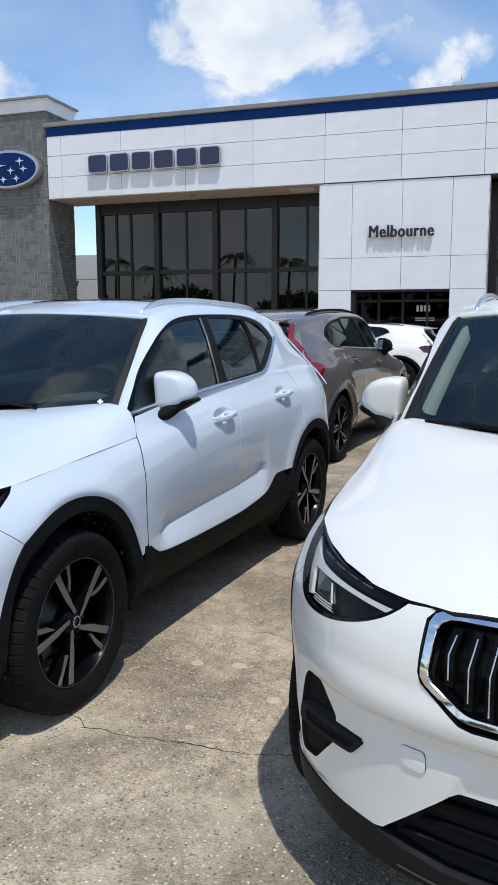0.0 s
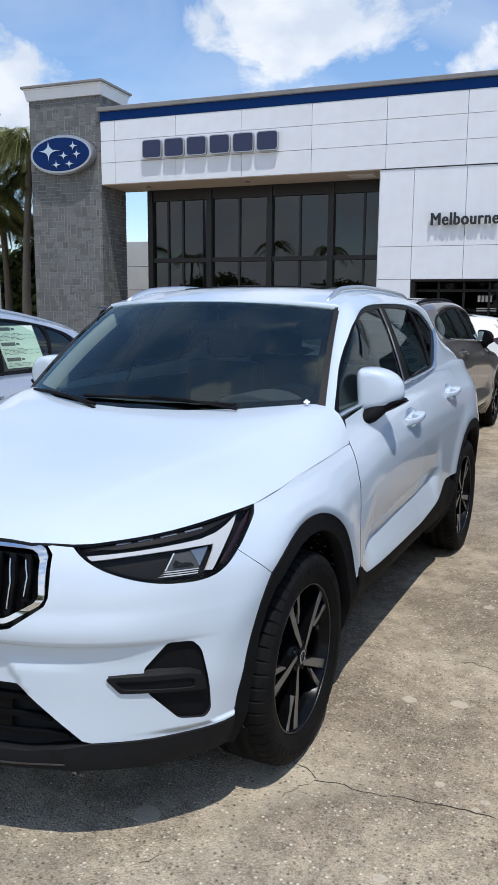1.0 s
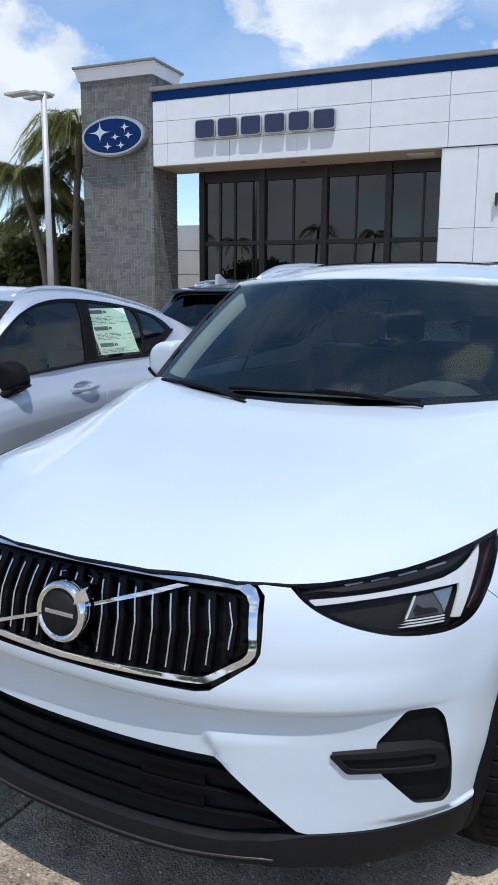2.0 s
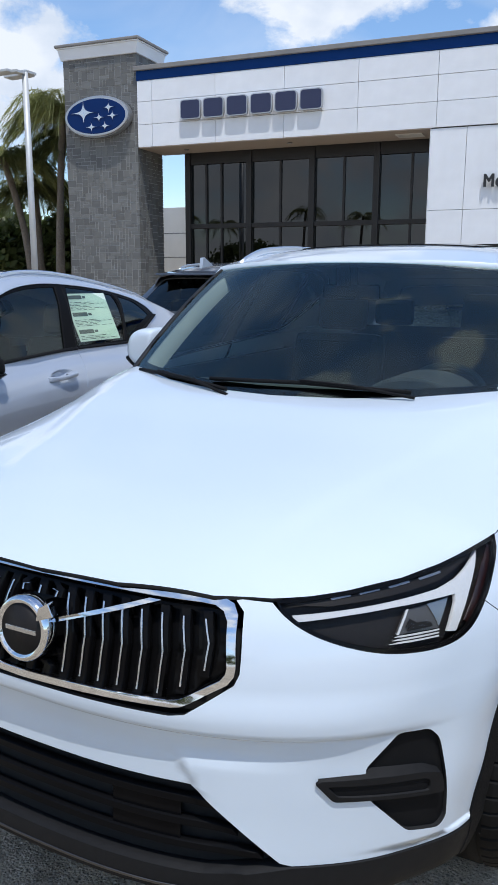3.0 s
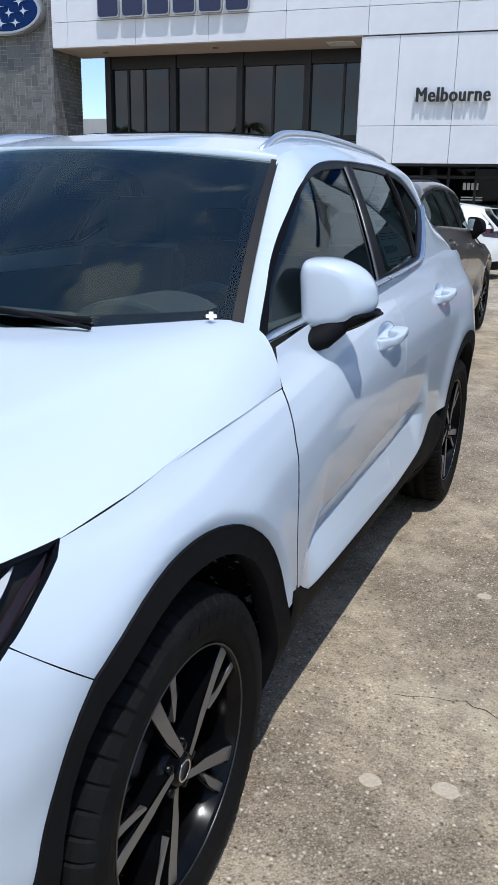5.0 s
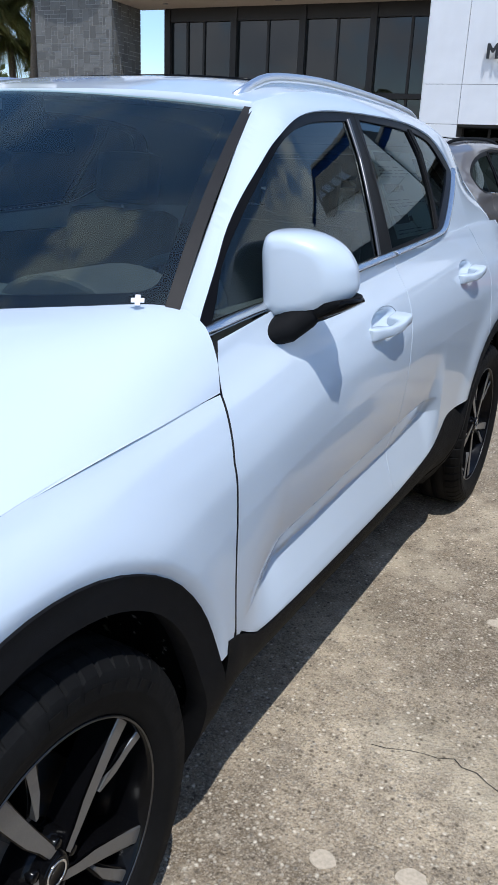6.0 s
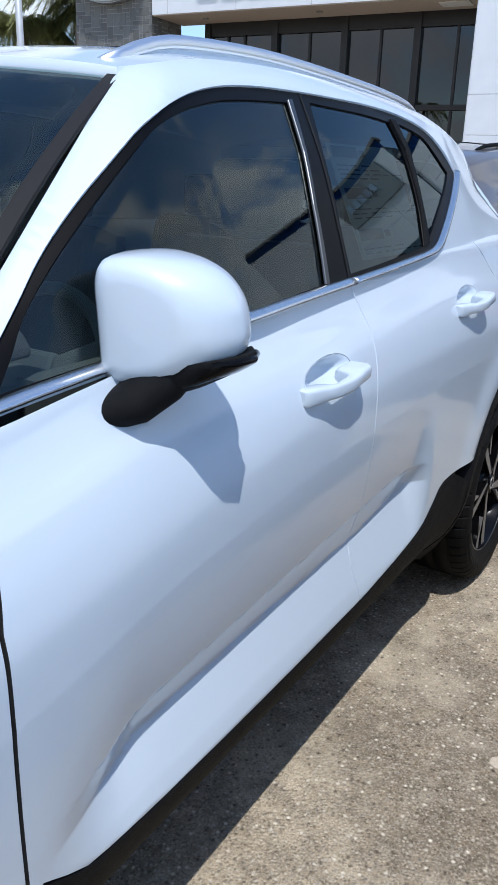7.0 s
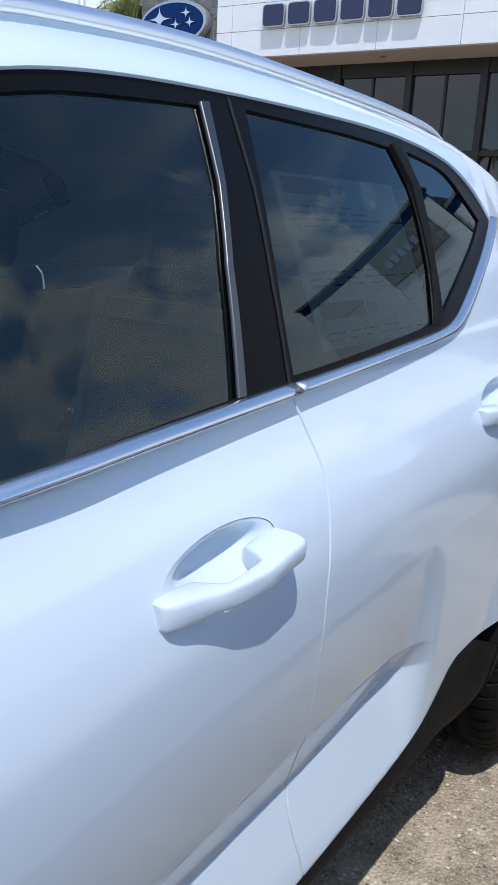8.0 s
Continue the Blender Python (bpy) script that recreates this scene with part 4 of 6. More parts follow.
        patch("blade_inset", BODY, [sg(slot)], M_CLAD, bumper, off=0.001, step=(0.03, 0.02), edge=0.0)
        # the blade's upper face, sloping up and back to the insert
        crest = [(0.612, 0.527, 0.012), (0.66, 0.529, 0.013), (0.700, 0.528, 0.014), (0.74, 0.525, 0.013), (0.781, 0.521, 0.011), (0.802, 0.512, 0.004)]
        bm = bmesh.new()
        rows = []
        for x, z, rise in crest:
            a = ax(x, z)
            for k, (dz, lift) in enumerate(((0.0, 0.0072), (rise, -0.008))):
                p = body_point(np.array([a]), np.array([z + dz]))
                n = p[0] - core(p)[0]
                n = n / np.linalg.norm(n) * [1, 1, 0.3]
                rows.append(bm.verts.new(((p[0] + n * lift) * [s, 1, 1]).tolist()))
        for k in range(len(crest) - 1):
            bm.faces.new((rows[2 * k], rows[2 * k + 1], rows[2 * k + 3], rows[2 * k + 2])).smooth = True
        bmesh.ops.recalc_face_normals(bm, faces=bm.faces)
        part("blade_top", bm, M_LIP, bumper)
    # lower lip and intake
    hl = [(0.0, 0.308), P(0.40, 0.310), P(0.52, 0.328), P(0.57, 0.336), P(0.70, 0.335), P(0.80, 0.337), Q(-0.412, 0.338), Q(-0.425, 0.30), Q(-0.44, 0.262), P(0.72, 0.252), P(0.5, 0.262), P(0.3, 0.258), (0.0, 0.256)]
    patch("front_lip", BODY, [hl + flip(hl[1:-1][::-1])], M_LIP, car, "black plastic lower lip", off=0.004, step=(0.04, 0.015), edge=0.05)
    skid = [(-0.50, 0.277), (-0.30, 0.268), (0.30, 0.268), (0.50, 0.277), (0.50, 0.281), (0.30, 0.273), (-0.30, 0.273), (-0.50, 0.281)]
    patch("skid_strip", NOSE, [skid], M_SASH, car, off=0.006, step=(0.04, 0.02), edge=0.003)
    it = [(0.0, 0.503), (0.375, 0.500), (0.39, 0.488), (0.546, 0.345), (0.52, 0.330), (0.40, 0.312), (0.0, 0.309)]
    # near-black backing sheet: the intake's deep shade as colour
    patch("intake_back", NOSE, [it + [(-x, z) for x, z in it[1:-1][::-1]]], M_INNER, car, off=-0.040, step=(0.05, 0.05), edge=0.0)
    for z, w in ((0.455, 0.415), (0.405, 0.465), (0.355, 0.515)):
        slat = [(-w, z - 0.007), (w, z - 0.007), (w - 0.01, z + 0.007), (-w + 0.01, z + 0.007)]
        patch("intake_slat", NOSE, [slat], M_SURROUND, car, off=-0.012, step=(0.05, 0.05), edge=0.02)
    patch("radar_plate", NOSE, [rounded([(0.18, 0.345), (0.34, 0.345), (0.34, 0.46), (0.18, 0.46)], 0.01)], M_GLOSSBLACK, car, off=-0.02, step=(0.05, 0.05), edge=0.004)
    for grow, mat, lift, name in ((0.0007, M_INNER, 0.0022, "cover_seam"), (0.0, paint, 0.0034, "tow_cover")):
        corners = ((0.447 - grow, 0.524 - grow), (0.503 + grow, 0.524 - grow), (0.508 + grow, 0.570 + grow), (0.450 - grow, 0.570 + grow))
        patch(name, BODY, [rounded([(-ax(x, z), z) for x, z in corners], 0.012, 3)], mat, bumper, off=lift, step=(0.01, 0.01), edge=0.003)

    # grille
    grille = new("grille")
    grille.parent = car
    go = [(0.0, 0.895), (0.20, 0.895), (0.38, 0.892), (0.412, 0.890), (0.436, 0.880), (0.448, 0.862), (0.4605, 0.768), (0.459, 0.752), (0.448, 0.737), (0.380, 0.694), (0.365, 0.687), (0.345, 0.684), (0.0, 0.676)]
    gi = [(0.0, 0.881), (0.20, 0.881), (0.375, 0.878), (0.402, 0.8755), (0.421, 0.866), (0.432, 0.850), (0.4445, 0.768), (0.443, 0.756), (0.434, 0.744), (0.371, 0.705), (0.357, 0.699), (0.340, 0.696), (0.0, 0.688)]
    mir = lambda l: l + [(-x, z) for x, z in l[1:-1][::-1]]
    patch("grille_frame", NOSE, [mir(go), mir(gi)], M_CHROME, grille, "polished chrome grille surround", off=0.006, step=(0.03, 0.012), edge=0.018)
    patch("grille_edge", NOSE, [mir([(x * 0.998, 0.784 + (z - 0.784) * 0.995) for x, z in go]), mir(gi)], M_GLOSSBLACK, grille, off=0.003, step=(0.03, 0.012), edge=0.02)
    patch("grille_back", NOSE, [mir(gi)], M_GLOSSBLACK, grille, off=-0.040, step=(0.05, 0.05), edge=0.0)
    for i in range(-9, 10):
        xt = i * 0.0445
        top, bot = 0.874 - 0.008 * abs(xt) / 0.4, 0.690 + (0.066 * max(0, abs(xt) - 0.335) / 0.08)
        mid = 0.77
        lean = math.copysign(0.012, xt) if i else 0.0
        for nm, mat, w, o in (("grille_slat", M_GLOSSBLACK, 0.0085, -0.008), ("slat_inlay", M_SATIN, 0.0015, -0.0035)):
            cut = 0.0 if nm == "grille_slat" else 0.014
            if abs(xt) < 0.075:
                spans = ((top - cut, 0.845), (0.715, bot + cut))
            else:
                spans = ((top - cut, bot + cut),)
            for hi_z, lo_z in spans:
                if hi_z - lo_z < 0.012:
                    continue
                zz = [hi_z, (hi_z + lo_z) / 2 + 0.004, lo_z]
                xx = [xt - lean, xt + lean * 0.25, xt + lean * 0.1]
                lp = [(x + w, z) for x, z in zip(xx, zz)] + [(x - w, z) for x, z in list(zip(xx, zz))[::-1]]
                patch(nm, NOSE, [lp[::-1]], mat, grille, off=o, step=(0.03, 0.03), edge=0.028 if nm == "grille_slat" else 0.003)
    bar = [(-0.292, 0.690), (-0.270, 0.689), (0.292, 0.874), (0.266, 0.875)]
    patch("diagonal_bar", NOSE, [bar], M_CHROME, grille, off=0.0, step=(0.03, 0.02), edge=0.012)
    em = new("emblem")
    em.parent = grille
    bm = lathe([(-0.02, 0.070), (0.006, 0.070), (0.013, 0.064), (0.013, 0.058), (0.006, 0.053), (0.004, 0.0)], 48, "z")
    bmesh.ops.transform(bm, matrix=Matrix.Translation((0, -0.862, 0.783)) @ Matrix.Rotation(radians(90 - 8), 4, "X"), verts=bm.verts)
    part("emblem_ring", bm, M_CHROME, em, "round chrome emblem ring")
    bm = lathe([(-0.005, 0.0545), (0.0085, 0.0545), (0.009, 0.0)], 40, "z")
    bmesh.ops.transform(bm, matrix=Matrix.Translation((0, -0.862, 0.783)) @ Matrix.Rotation(radians(90 - 8), 4, "X"), verts=bm.verts)
    part("emblem_disc", bm, M_LAMPDARK, em)
    part("emblem_bar", box_bm((-0.042, -0.8735, 0.7775), (0.042, -0.869, 0.7885), 0.002), M_SATIN, em)
    bm = prism([(0.046, 0.812), (0.092, 0.830), (0.080, 0.858), (0.054, 0.842)], -0.876, -0.858, "xz", 0.002)
    part("emblem_arrow", bm, M_CHROME, em)

    # head lamps
    for s in (1, -1):
        sg = (lambda l: l) if s > 0 else flip
        hl = new("headlight")
        hl.parent = car
        out = lamp_top + lamp_low
        patch("lamp_housing", BODY, [sg(out)], M_LAMPDARK, hl, off=-0.030, step=(0.03, 0.02), edge=0.0)
        patch("lamp_rim", BODY, [sg(out), sg([tuple(p) for p in shrink(np.array(resample(np.array(out), np.array([0.03, 0.03]))), 0.007)])], M_GLOSSBLACK, hl, off=-0.001, step=(0.03, 0.01), edge=0.012)
        guide = [P(0.543, 0.866), P(0.639, 0.874), P(0.717, 0.882), P(0.775, 0.889), Q(-0.437, 0.899), Q(-0.385, 0.917), Q(-0.342, 0.934), Q(-0.362, 0.918), Q(-0.425, 0.868), Q(-0.488, 0.803),
                 Q(-0.505, 0.806), Q(-0.466, 0.858), Q(-0.459, 0.872), P(0.772, 0.872), P(0.707, 0.8695), P(0.642, 0.864), P(0.552, 0.854)]
        patch("light_guide", BODY, [sg(guide)], M_LAMPWHITE, hl, "white daytime running light guide", off=-0.010, step=(0.015, 0.008), edge=0.01)
        # one reflector chamber: grey walls, a bright near edge, a dark fin and a projector bowl
        cell = [P(0.734, 0.862), P(0.796, 0.868), P(0.792, 0.815), P(0.728, 0.818)]
        patch("lamp_cell", BODY, [sg(cell)], M_LAMPCELL, hl, off=-0.022, step=(0.02, 0.02), edge=0.008)
        patch("cell_wall", BODY, [sg([P(0.765, 0.866), P(0.796, 0.868), P(0.792, 0.818), P(0.783, 0.838)])], M_LAMPGREY, hl, off=-0.019, step=(0.02, 0.01), edge=0.003)
        patch("cell_fin", BODY, [sg([P(0.742, 0.845), P(0.757, 0.834), P(0.739, 0.829)])], M_LAMPDARK, hl, off=-0.018, step=(0.02, 0.01), edge=0.002)
        bowl = [P(0.762 + 0.019 * math.cos(t), 0.822 + 0.013 * math.sin(t)) for t in np.linspace(0, math.pi, 9)]
        patch("projector_bowl", BODY, [sg(bowl)], M_LAMPDARK, hl, off=-0.017, step=(0.01, 0.01), edge=0.004)
        patch("cell_edge", BODY, [sg([P(0.7325, 0.863), P(0.7355, 0.863), P(0.7285, 0.818), P(0.7255, 0.818)])], M_LAMPWHITE, hl, off=-0.014, step=(0.02, 0.02), edge=0.004)
        for k in range(3):
            d = 0.0058 * k
            patch("lower_strip", BODY, [sg([P(0.722 - 0.004 * k, 0.8145 - d), P(0.730, 0.8165 - d), P(0.790, 0.8150 - d), P(0.790, 0.8125 - d), P(0.732, 0.8135 - d)])], M_LAMPWHITE, hl, off=-0.012 + 0.001 * k, step=(0.02, 0.01), edge=0.003)
        amb = [Q(-0.288, 0.936), Q(-0.340, 0.894), Q(-0.412, 0.842), Q(-0.452, 0.812), Q(-0.462, 0.818), Q(-0.412, 0.862), Q(-0.350, 0.908)]
        patch("side_reflector", BODY, [sg(amb)], M_AMBER, hl, "dark amber side reflector", off=-0.012, step=(0.02, 0.02), edge=0.004)
        band = [P(0.530, 0.884), P(0.620, 0.896), P(0.700, 0.907), P(0.755, 0.918), Q(-0.365, 0.932), Q(-0.400, 0.922), P(0.770, 0.902), P(0.70, 0.890), P(0.60, 0.880)]
        patch("upper_louvre", BODY, [sg(band)], M_LAMPDARK, hl, off=-0.008, step=(0.02, 0.02), edge=0.006)
        for k in range(4):
            x0 = 0.60 + 0.045 * k
            z0 = 0.889 + 0.0062 * k
            patch("louvre_step", BODY, [sg([P(x0, z0 + 0.005), P(x0 + 0.03, z0 + 0.010), P(x0 + 0.034, z0 + 0.006), P(x0 + 0.004, z0 + 0.001)])], M_LAMPGREY, hl, off=-0.006, step=(0.02, 0.02), edge=0.002)
        lens = patch("lamp_lens", BODY, [sg(out)], M_LENS, hl, off=-0.0005, step=(0.025, 0.015), edge=0.0)
        lens.visible_shadow = False

    # bonnet
    he = [(0.0, -0.812), (0.20, -0.804), (0.40, -0.763), (0.50, -0.707), (0.60, -0.631), (0.70, -0.515), (0.765, -0.412), (0.808, -0.325), (0.831, -0.262), (0.8485, -0.10), (0.8555, 0.10), (0.8625, 0.32),
          (0.8668, 0.510), (0.845, 0.536), (0.822, 0.5515), (0.80, 0.562), (0.755, 0.566), (0.70, 0.534), (0.60, 0.464), (0.45, 0.378), (0.25, 0.310), (0.0, 0.284)]
    patch("bonnet", HOOD, [he + [(-x, y) for x, y in he[1:-1][::-1]]], paint, car, gap=0.0016, step=(0.02, 0.03), edge=0.010, seal=M_INNER)
    patch("cowl", SCREEN, [[(-0.98, -0.09), (0.98, -0.09), (0.98, 0.03), (-0.98, 0.03)]], M_CLAD, car, off=-0.012, step=(0.06, 0.03), edge=0.0)
    for s in (1, -1):
        sg = (lambda l: l) if s > 0 else flip
        fl = [(ay(-0.265, 0.946), 0.946), (AF - 0.10, 0.967), (AF + 0.10, 0.988), (AF + 0.32, 1.0055), (AF + 0.510, 1.0145), (AF + 0.480, 0.90), (AF + 0.475, 0.76), (AF + 0.471, 0.560), (AF + 0.456, 0.530), (AF + 0.428, 0.510)] \
            + front_arch(21, 126, 0.0, 48) + [seam] + lamp_low[:turn + 1][::-1]
        patch("fender", BODY, [sg(fl)], paint, car, gap=0.0012, step=(0.014, 0.011), seal=M_INNER)
        ring = front_arch(-19, 126.5, -0.002) + front_edge + [Q(-0.424, 0.30), Q(-0.440, 0.262), Q(-0.405, 0.250), Q(-0.372, 0.33), Q(-0.368, 0.42), Q(-0.362, 0.50), Q(-0.345, 0.58), Q(-0.318, 0.65), Q(-0.283, 0.70)] + front_arch(124, -20, 0.056)
        patch("wheel_arch_trim", BODY, [sg(ring)], clad, car, "painted wheel arch" if tall_lamps else "matt black wheel arch trim", off=0.006, step=(0.03, 0.03), edge=0.05)
        ring = arch(0.502, -12, 196, BASE, 40) + arch(0.442, 200, -14, BASE, 40)
        patch("wheel_arch_trim", BODY, [sg(ring)], clad, car, off=0.006, step=(0.03, 0.03), edge=0.05)
        ys = np.linspace(0.44, 2.10, 40)
        sill = [(AF + y, float(sill_z(y)) - 0.002) for y in ys] + arch(0.50, 160, 196, BASE, 6) + [(AF + 2.18, 0.222), (AF + 0.45, 0.222)] + arch(0.456, -18, 16, 0.0, 6)
        patch("sill_cladding", BODY, [sg(sill)], clad, car, "painted sill" if tall_lamps else "matt black sill cladding", off=0.003, step=(0.05, 0.025), edge=0.03)

        # doors
        belt = pchip([0.45, 0.55, 0.78, 1.05, 1.35, 1.55, 2.0, 2.6], [1.095, 1.101, 1.130, 1.157, 1.171, 1.180, 1.204, 1.222])
        split = [(1.485, 0.470), (1.477, 0.55), (1.486, 0.59), (1.496, 0.627), (1.487, 0.69), (1.476, 0.79), (1.475, 0.90), (1.485, 0.97), (1.509, 1.05), (1.520, 1.10), (1.508, 1.178)]
        d1 = [(AF + 0.475, 0.530)] + [(AF + y, float(sill_z(y)) + 0.001) for y in np.linspace(0.5, 1.483, 24)] \
            + [(AF + y, z) for y, z in softened(split, 2, False)] + [(AF + y, float(belt(y))) for y in np.linspace(1.45, 0.60, 10)] \
            + [(AF + 0.559, 1.101), (AF + 0.538, 1.062), (AF + 0.514, 1.012), (AF + 0.484, 0.90), (AF + 0.479, 0.76)]
        door1 = patch("front_door", BODY, [sg(d1), sg(dish_outline(*DISHES[0]))], paint, car, gap=0.0014, step=(0.018, 0.0065), seal=M_INNER)
        d2 = [(AF + y, float(sill_z(y)) + 0.001) for y in np.linspace(1.489, 2.08, 18)] + arch(0.505, 152, 118, BASE, 8) + [(AF + 2.475, 0.90), (AF + 2.50, 1.02), (AF + 2.49, 1.10), (AF + 2.45, 1.17), (AF + 2.40, 1.212)] \
            + [(AF + y, float(belt(y))) for y in np.linspace(2.2, 1.58, 7)] + [(AF + y + 0.003, z) for y, z in softened(split, 2, False)[::-1]]
        door2 = patch("rear_door", BODY, [sg(d2), sg(dish_outline(*DISHES[1]))], paint, car, gap=0.0006, step=(0.018, 0.0065))
        for door, spot_yz in ((door1, DISHES[0]), (door2, DISHES[1])):
            patch("handle_recess", DISHED, [sg(dish_outline(*spot_yz, 1.03))], paint, door, off=-0.0012, step=(0.007, 0.004), edge=0.0)
        add_handle(door1, paint, s, 1.177, 1.393, 1.015)
        add_handle(door2, paint, s, 2.044, 2.260, 1.061)
        # flank behind the rear door, up to the waist
        q = arch(0.50, 117, 8, BASE, 16) + [(ay(BASE + 0.52, 0.40), 0.40), (AB, 0.42), (AB, 1.12), (ay(3.38, 1.14), 1.14), (ay(3.10, 1.205), 1.205), (AF + 2.66, 1.222), (AF + 2.46, 1.218), (AF + 2.404, 1.214), (AF + 2.454, 1.172), (AF + 2.494, 1.102), (AF + 2.504, 1.02), (AF + 2.479, 0.90)]
        patch("quarter_panel", BODY, [sg(q)], paint, car, gap=0.0006, step=(0.03, 0.025))
        rb = arch(0.50, 6, -14, BASE, 4) + [(ay(BASE + 0.5, 0.22), 0.22), (AB, 0.22), (AB, 0.418), (ay(BASE + 0.52, 0.398), 0.398)]
        patch("rear_bumper_trim", BODY, [sg(rb)], clad, car, off=0.003, step=(0.05, 0.04), edge=0.02)
        tl = [(ay(3.10, 1.055), 1.055), (ay(3.20, 0.93), 0.93), (ay(3.42, 0.90), 0.90), (ay(3.46, 1.00), 1.00), (ay(3.44, 1.09), 1.09), (ay(3.20, 1.09), 1.09)]
        patch("tail_lamp", BODY, [sg(tl)], lamp_mat, car, "red tail lamp" if lamp_mat is M_RED else "smoked dark tail lamp", off=0.006, step=(0.03, 0.03), edge=0.012)
        if tall_lamps:
            up = [(3.20, 1.06), (3.40, 1.06), (3.385, 1.14), (3.27, 1.32), (3.15, 1.47), (3.105, 1.47), (3.215, 1.32), (3.265, 1.18), (3.22, 1.11)]
            patch("tail_lamp", CABIN, [up], M_RED, car, off=0.016, step=(0.03, 0.03), edge=0.03, side=s)
            low = [(ay(3.12, 1.03), 1.03), (ay(3.20, 1.09), 1.09), (ay(3.44, 1.10), 1.10), (ay(3.46, 0.95), 0.95), (ay(3.40, 0.88), 0.88), (ay(3.30, 0.90), 0.90)]
            patch("tail_lamp", BODY, [sg(low)], M_RED, car, off=0.010, step=(0.03, 0.03), edge=0.02)

        # glasshouse side
        dlo = [(0.550, 1.104), (0.585, 1.134), (0.685, 1.222), (0.748, 1.280), (0.834, 1.346), (0.925, 1.408), (1.016, 1.468), (1.125, 1.512), (1.242, 1.538), (1.385, 1.552), (1.580, 1.558), (1.79, 1.560),
               (1.96, 1.560), (2.11, 1.554), (2.24, 1.540), (2.345, 1.520), (2.425, 1.474), (2.472, 1.412), (2.345, 1.345), (2.198, 1.276), (2.10, 1.233), (2.045, 1.217), (1.95, 1.212), (1.56, 1.192), (1.0, 1.163)]
        if tall_lamps:
            dlo = dlo[:13] + [(2.15, 1.535), (2.38, 1.512), (2.56, 1.470), (2.68, 1.405), (2.72, 1.345), (2.70, 1.28), (2.62, 1.232), (2.45, 1.205)] + dlo[-4:]
        dlo = softened(dlo)
        edge_line = [(y, float(roof_mid(y) - roof_drop(y))) for y in np.linspace(3.12, 1.06, 22)]
        outer = [(0.535, 1.096), (0.60, 1.104), (1.0, 1.149), (1.5, 1.174), (2.0, 1.199), (2.3, 1.200), (2.66, 1.19), (3.0, 1.175), (3.20, 1.14), (3.25, 1.20), (3.19, 1.33)] + edge_line \
            + [(0.545 + (z - 1.14) * 1.225, z) for z in np.linspace(1.53, 1.14, 10)]
        patch("side_frame", CABIN, [outer, dlo], paint, car, step=(0.016, 0.014), edge=0.01, side=s)
        w1 = [(0.610, 1.128), (0.644, 1.161), (0.680, 1.205), (0.739, 1.258), (0.839, 1.335), (0.922, 1.394), (1.002, 1.446), (1.105, 1.489), (1.235, 1.515), (1.31, 1.523), (1.443, 1.531), (1.508, 1.534), (1.487, 1.438), (1.446, 1.338), (1.400, 1.191), (1.05, 1.171)]
        w2 = [(1.612, 1.542), (1.757, 1.540), (1.92, 1.538), (2.058, 1.530), (2.080, 1.46), (2.044, 1.325), (1.998, 1.228), (1.699, 1.208), (1.522, 1.200), (1.532, 1.273), (1.572, 1.421)]
        w3 = [(2.125, 1.530), (2.22, 1.519), (2.302, 1.502), (2.352, 1.455), (2.398, 1.410), (2.33, 1.372), (2.195, 1.312), (2.044, 1.242), (2.070, 1.324), (2.124, 1.464)]
        if tall_lamps:
            w3 = [(2.135, 1.507), (2.36, 1.487), (2.53, 1.448), (2.64, 1.392), (2.675, 1.340), (2.655, 1.290), (2.58, 1.248), (2.42, 1.224), (2.085, 1.205), (2.11, 1.33)]
        w1, w2, w3 = softened(w1), softened(w2), softened(w3)
        patch("window_surround", CABIN, [dlo, w1, w2, w3], M_SURROUND, car, "black window surround", off=-0.006, step=(0.03, 0.02), edge=0.012, side=s)
        for nm, wl, g, lab in (("front_window", w1, M_SIDEGLASS, "green-tinted front side window"), ("rear_window", w2, M_PRIVACY, "dark privacy glass"), ("quarter_window", w3, M_PRIVACY, "")):
            pane = patch(nm, CABIN, [wl], g, car, lab, off=-0.010, step=(0.04, 0.03), edge=0.0, side=s)
            pane.visible_shadow = g is M_PRIVACY
        # chrome strip along the waist and up to the rear corner
        moulding("waist_strip", CABIN, [(0.556, 1.107), (0.61, 1.116), (0.775, 1.135), (1.05, 1.162), (1.23, 1.172), (1.36, 1.178), (1.504, 1.184)], 0.0095, M_STRIP, car, "bright chrome waist strip", s)
        moulding("waist_strip", CABIN, [(1.509, 1.184), (1.71, 1.193), (2.44, 1.222)] if tall_lamps else [(1.509, 1.184), (1.71, 1.193), (1.96, 1.206), (2.05, 1.213), (2.10, 1.228), (2.198, 1.272), (2.345, 1.343), (2.472, 1.412)], 0.0080, M_STRIP, car, "", s)
        sash = [(1.507, 1.537), (1.525, 1.539), (1.495, 1.438), (1.453, 1.338), (1.409, 1.190), (1.395, 1.190), (1.442, 1.338), (1.483, 1.438)]
        patch("pillar_strip", CABIN, [sash], M_SASH, car, off=-0.001, step=(0.03, 0.02), edge=0.006, side=s)
        bar3 = [(2.063, 1.537), (2.098, 1.536), (2.117, 1.465), (2.064, 1.324), (2.031, 1.231), (1.997, 1.226), (2.048, 1.324), (2.088, 1.462)]
        patch("pillar_strip", CABIN, [bar3], M_CLAD, car, off=-0.001, step=(0.03, 0.02), edge=0.006, side=s)
        gap_l = [(1.574, 1.552), (1.581, 1.552), (1.563, 1.435), (1.533, 1.315), (1.509, 1.192), (1.503, 1.192), (1.526, 1.315), (1.556, 1.435)]
        patch("shut_line", CABIN, [gap_l], M_INNER, car, off=-0.0045, step=(0.03, 0.02), edge=0.0, side=s)
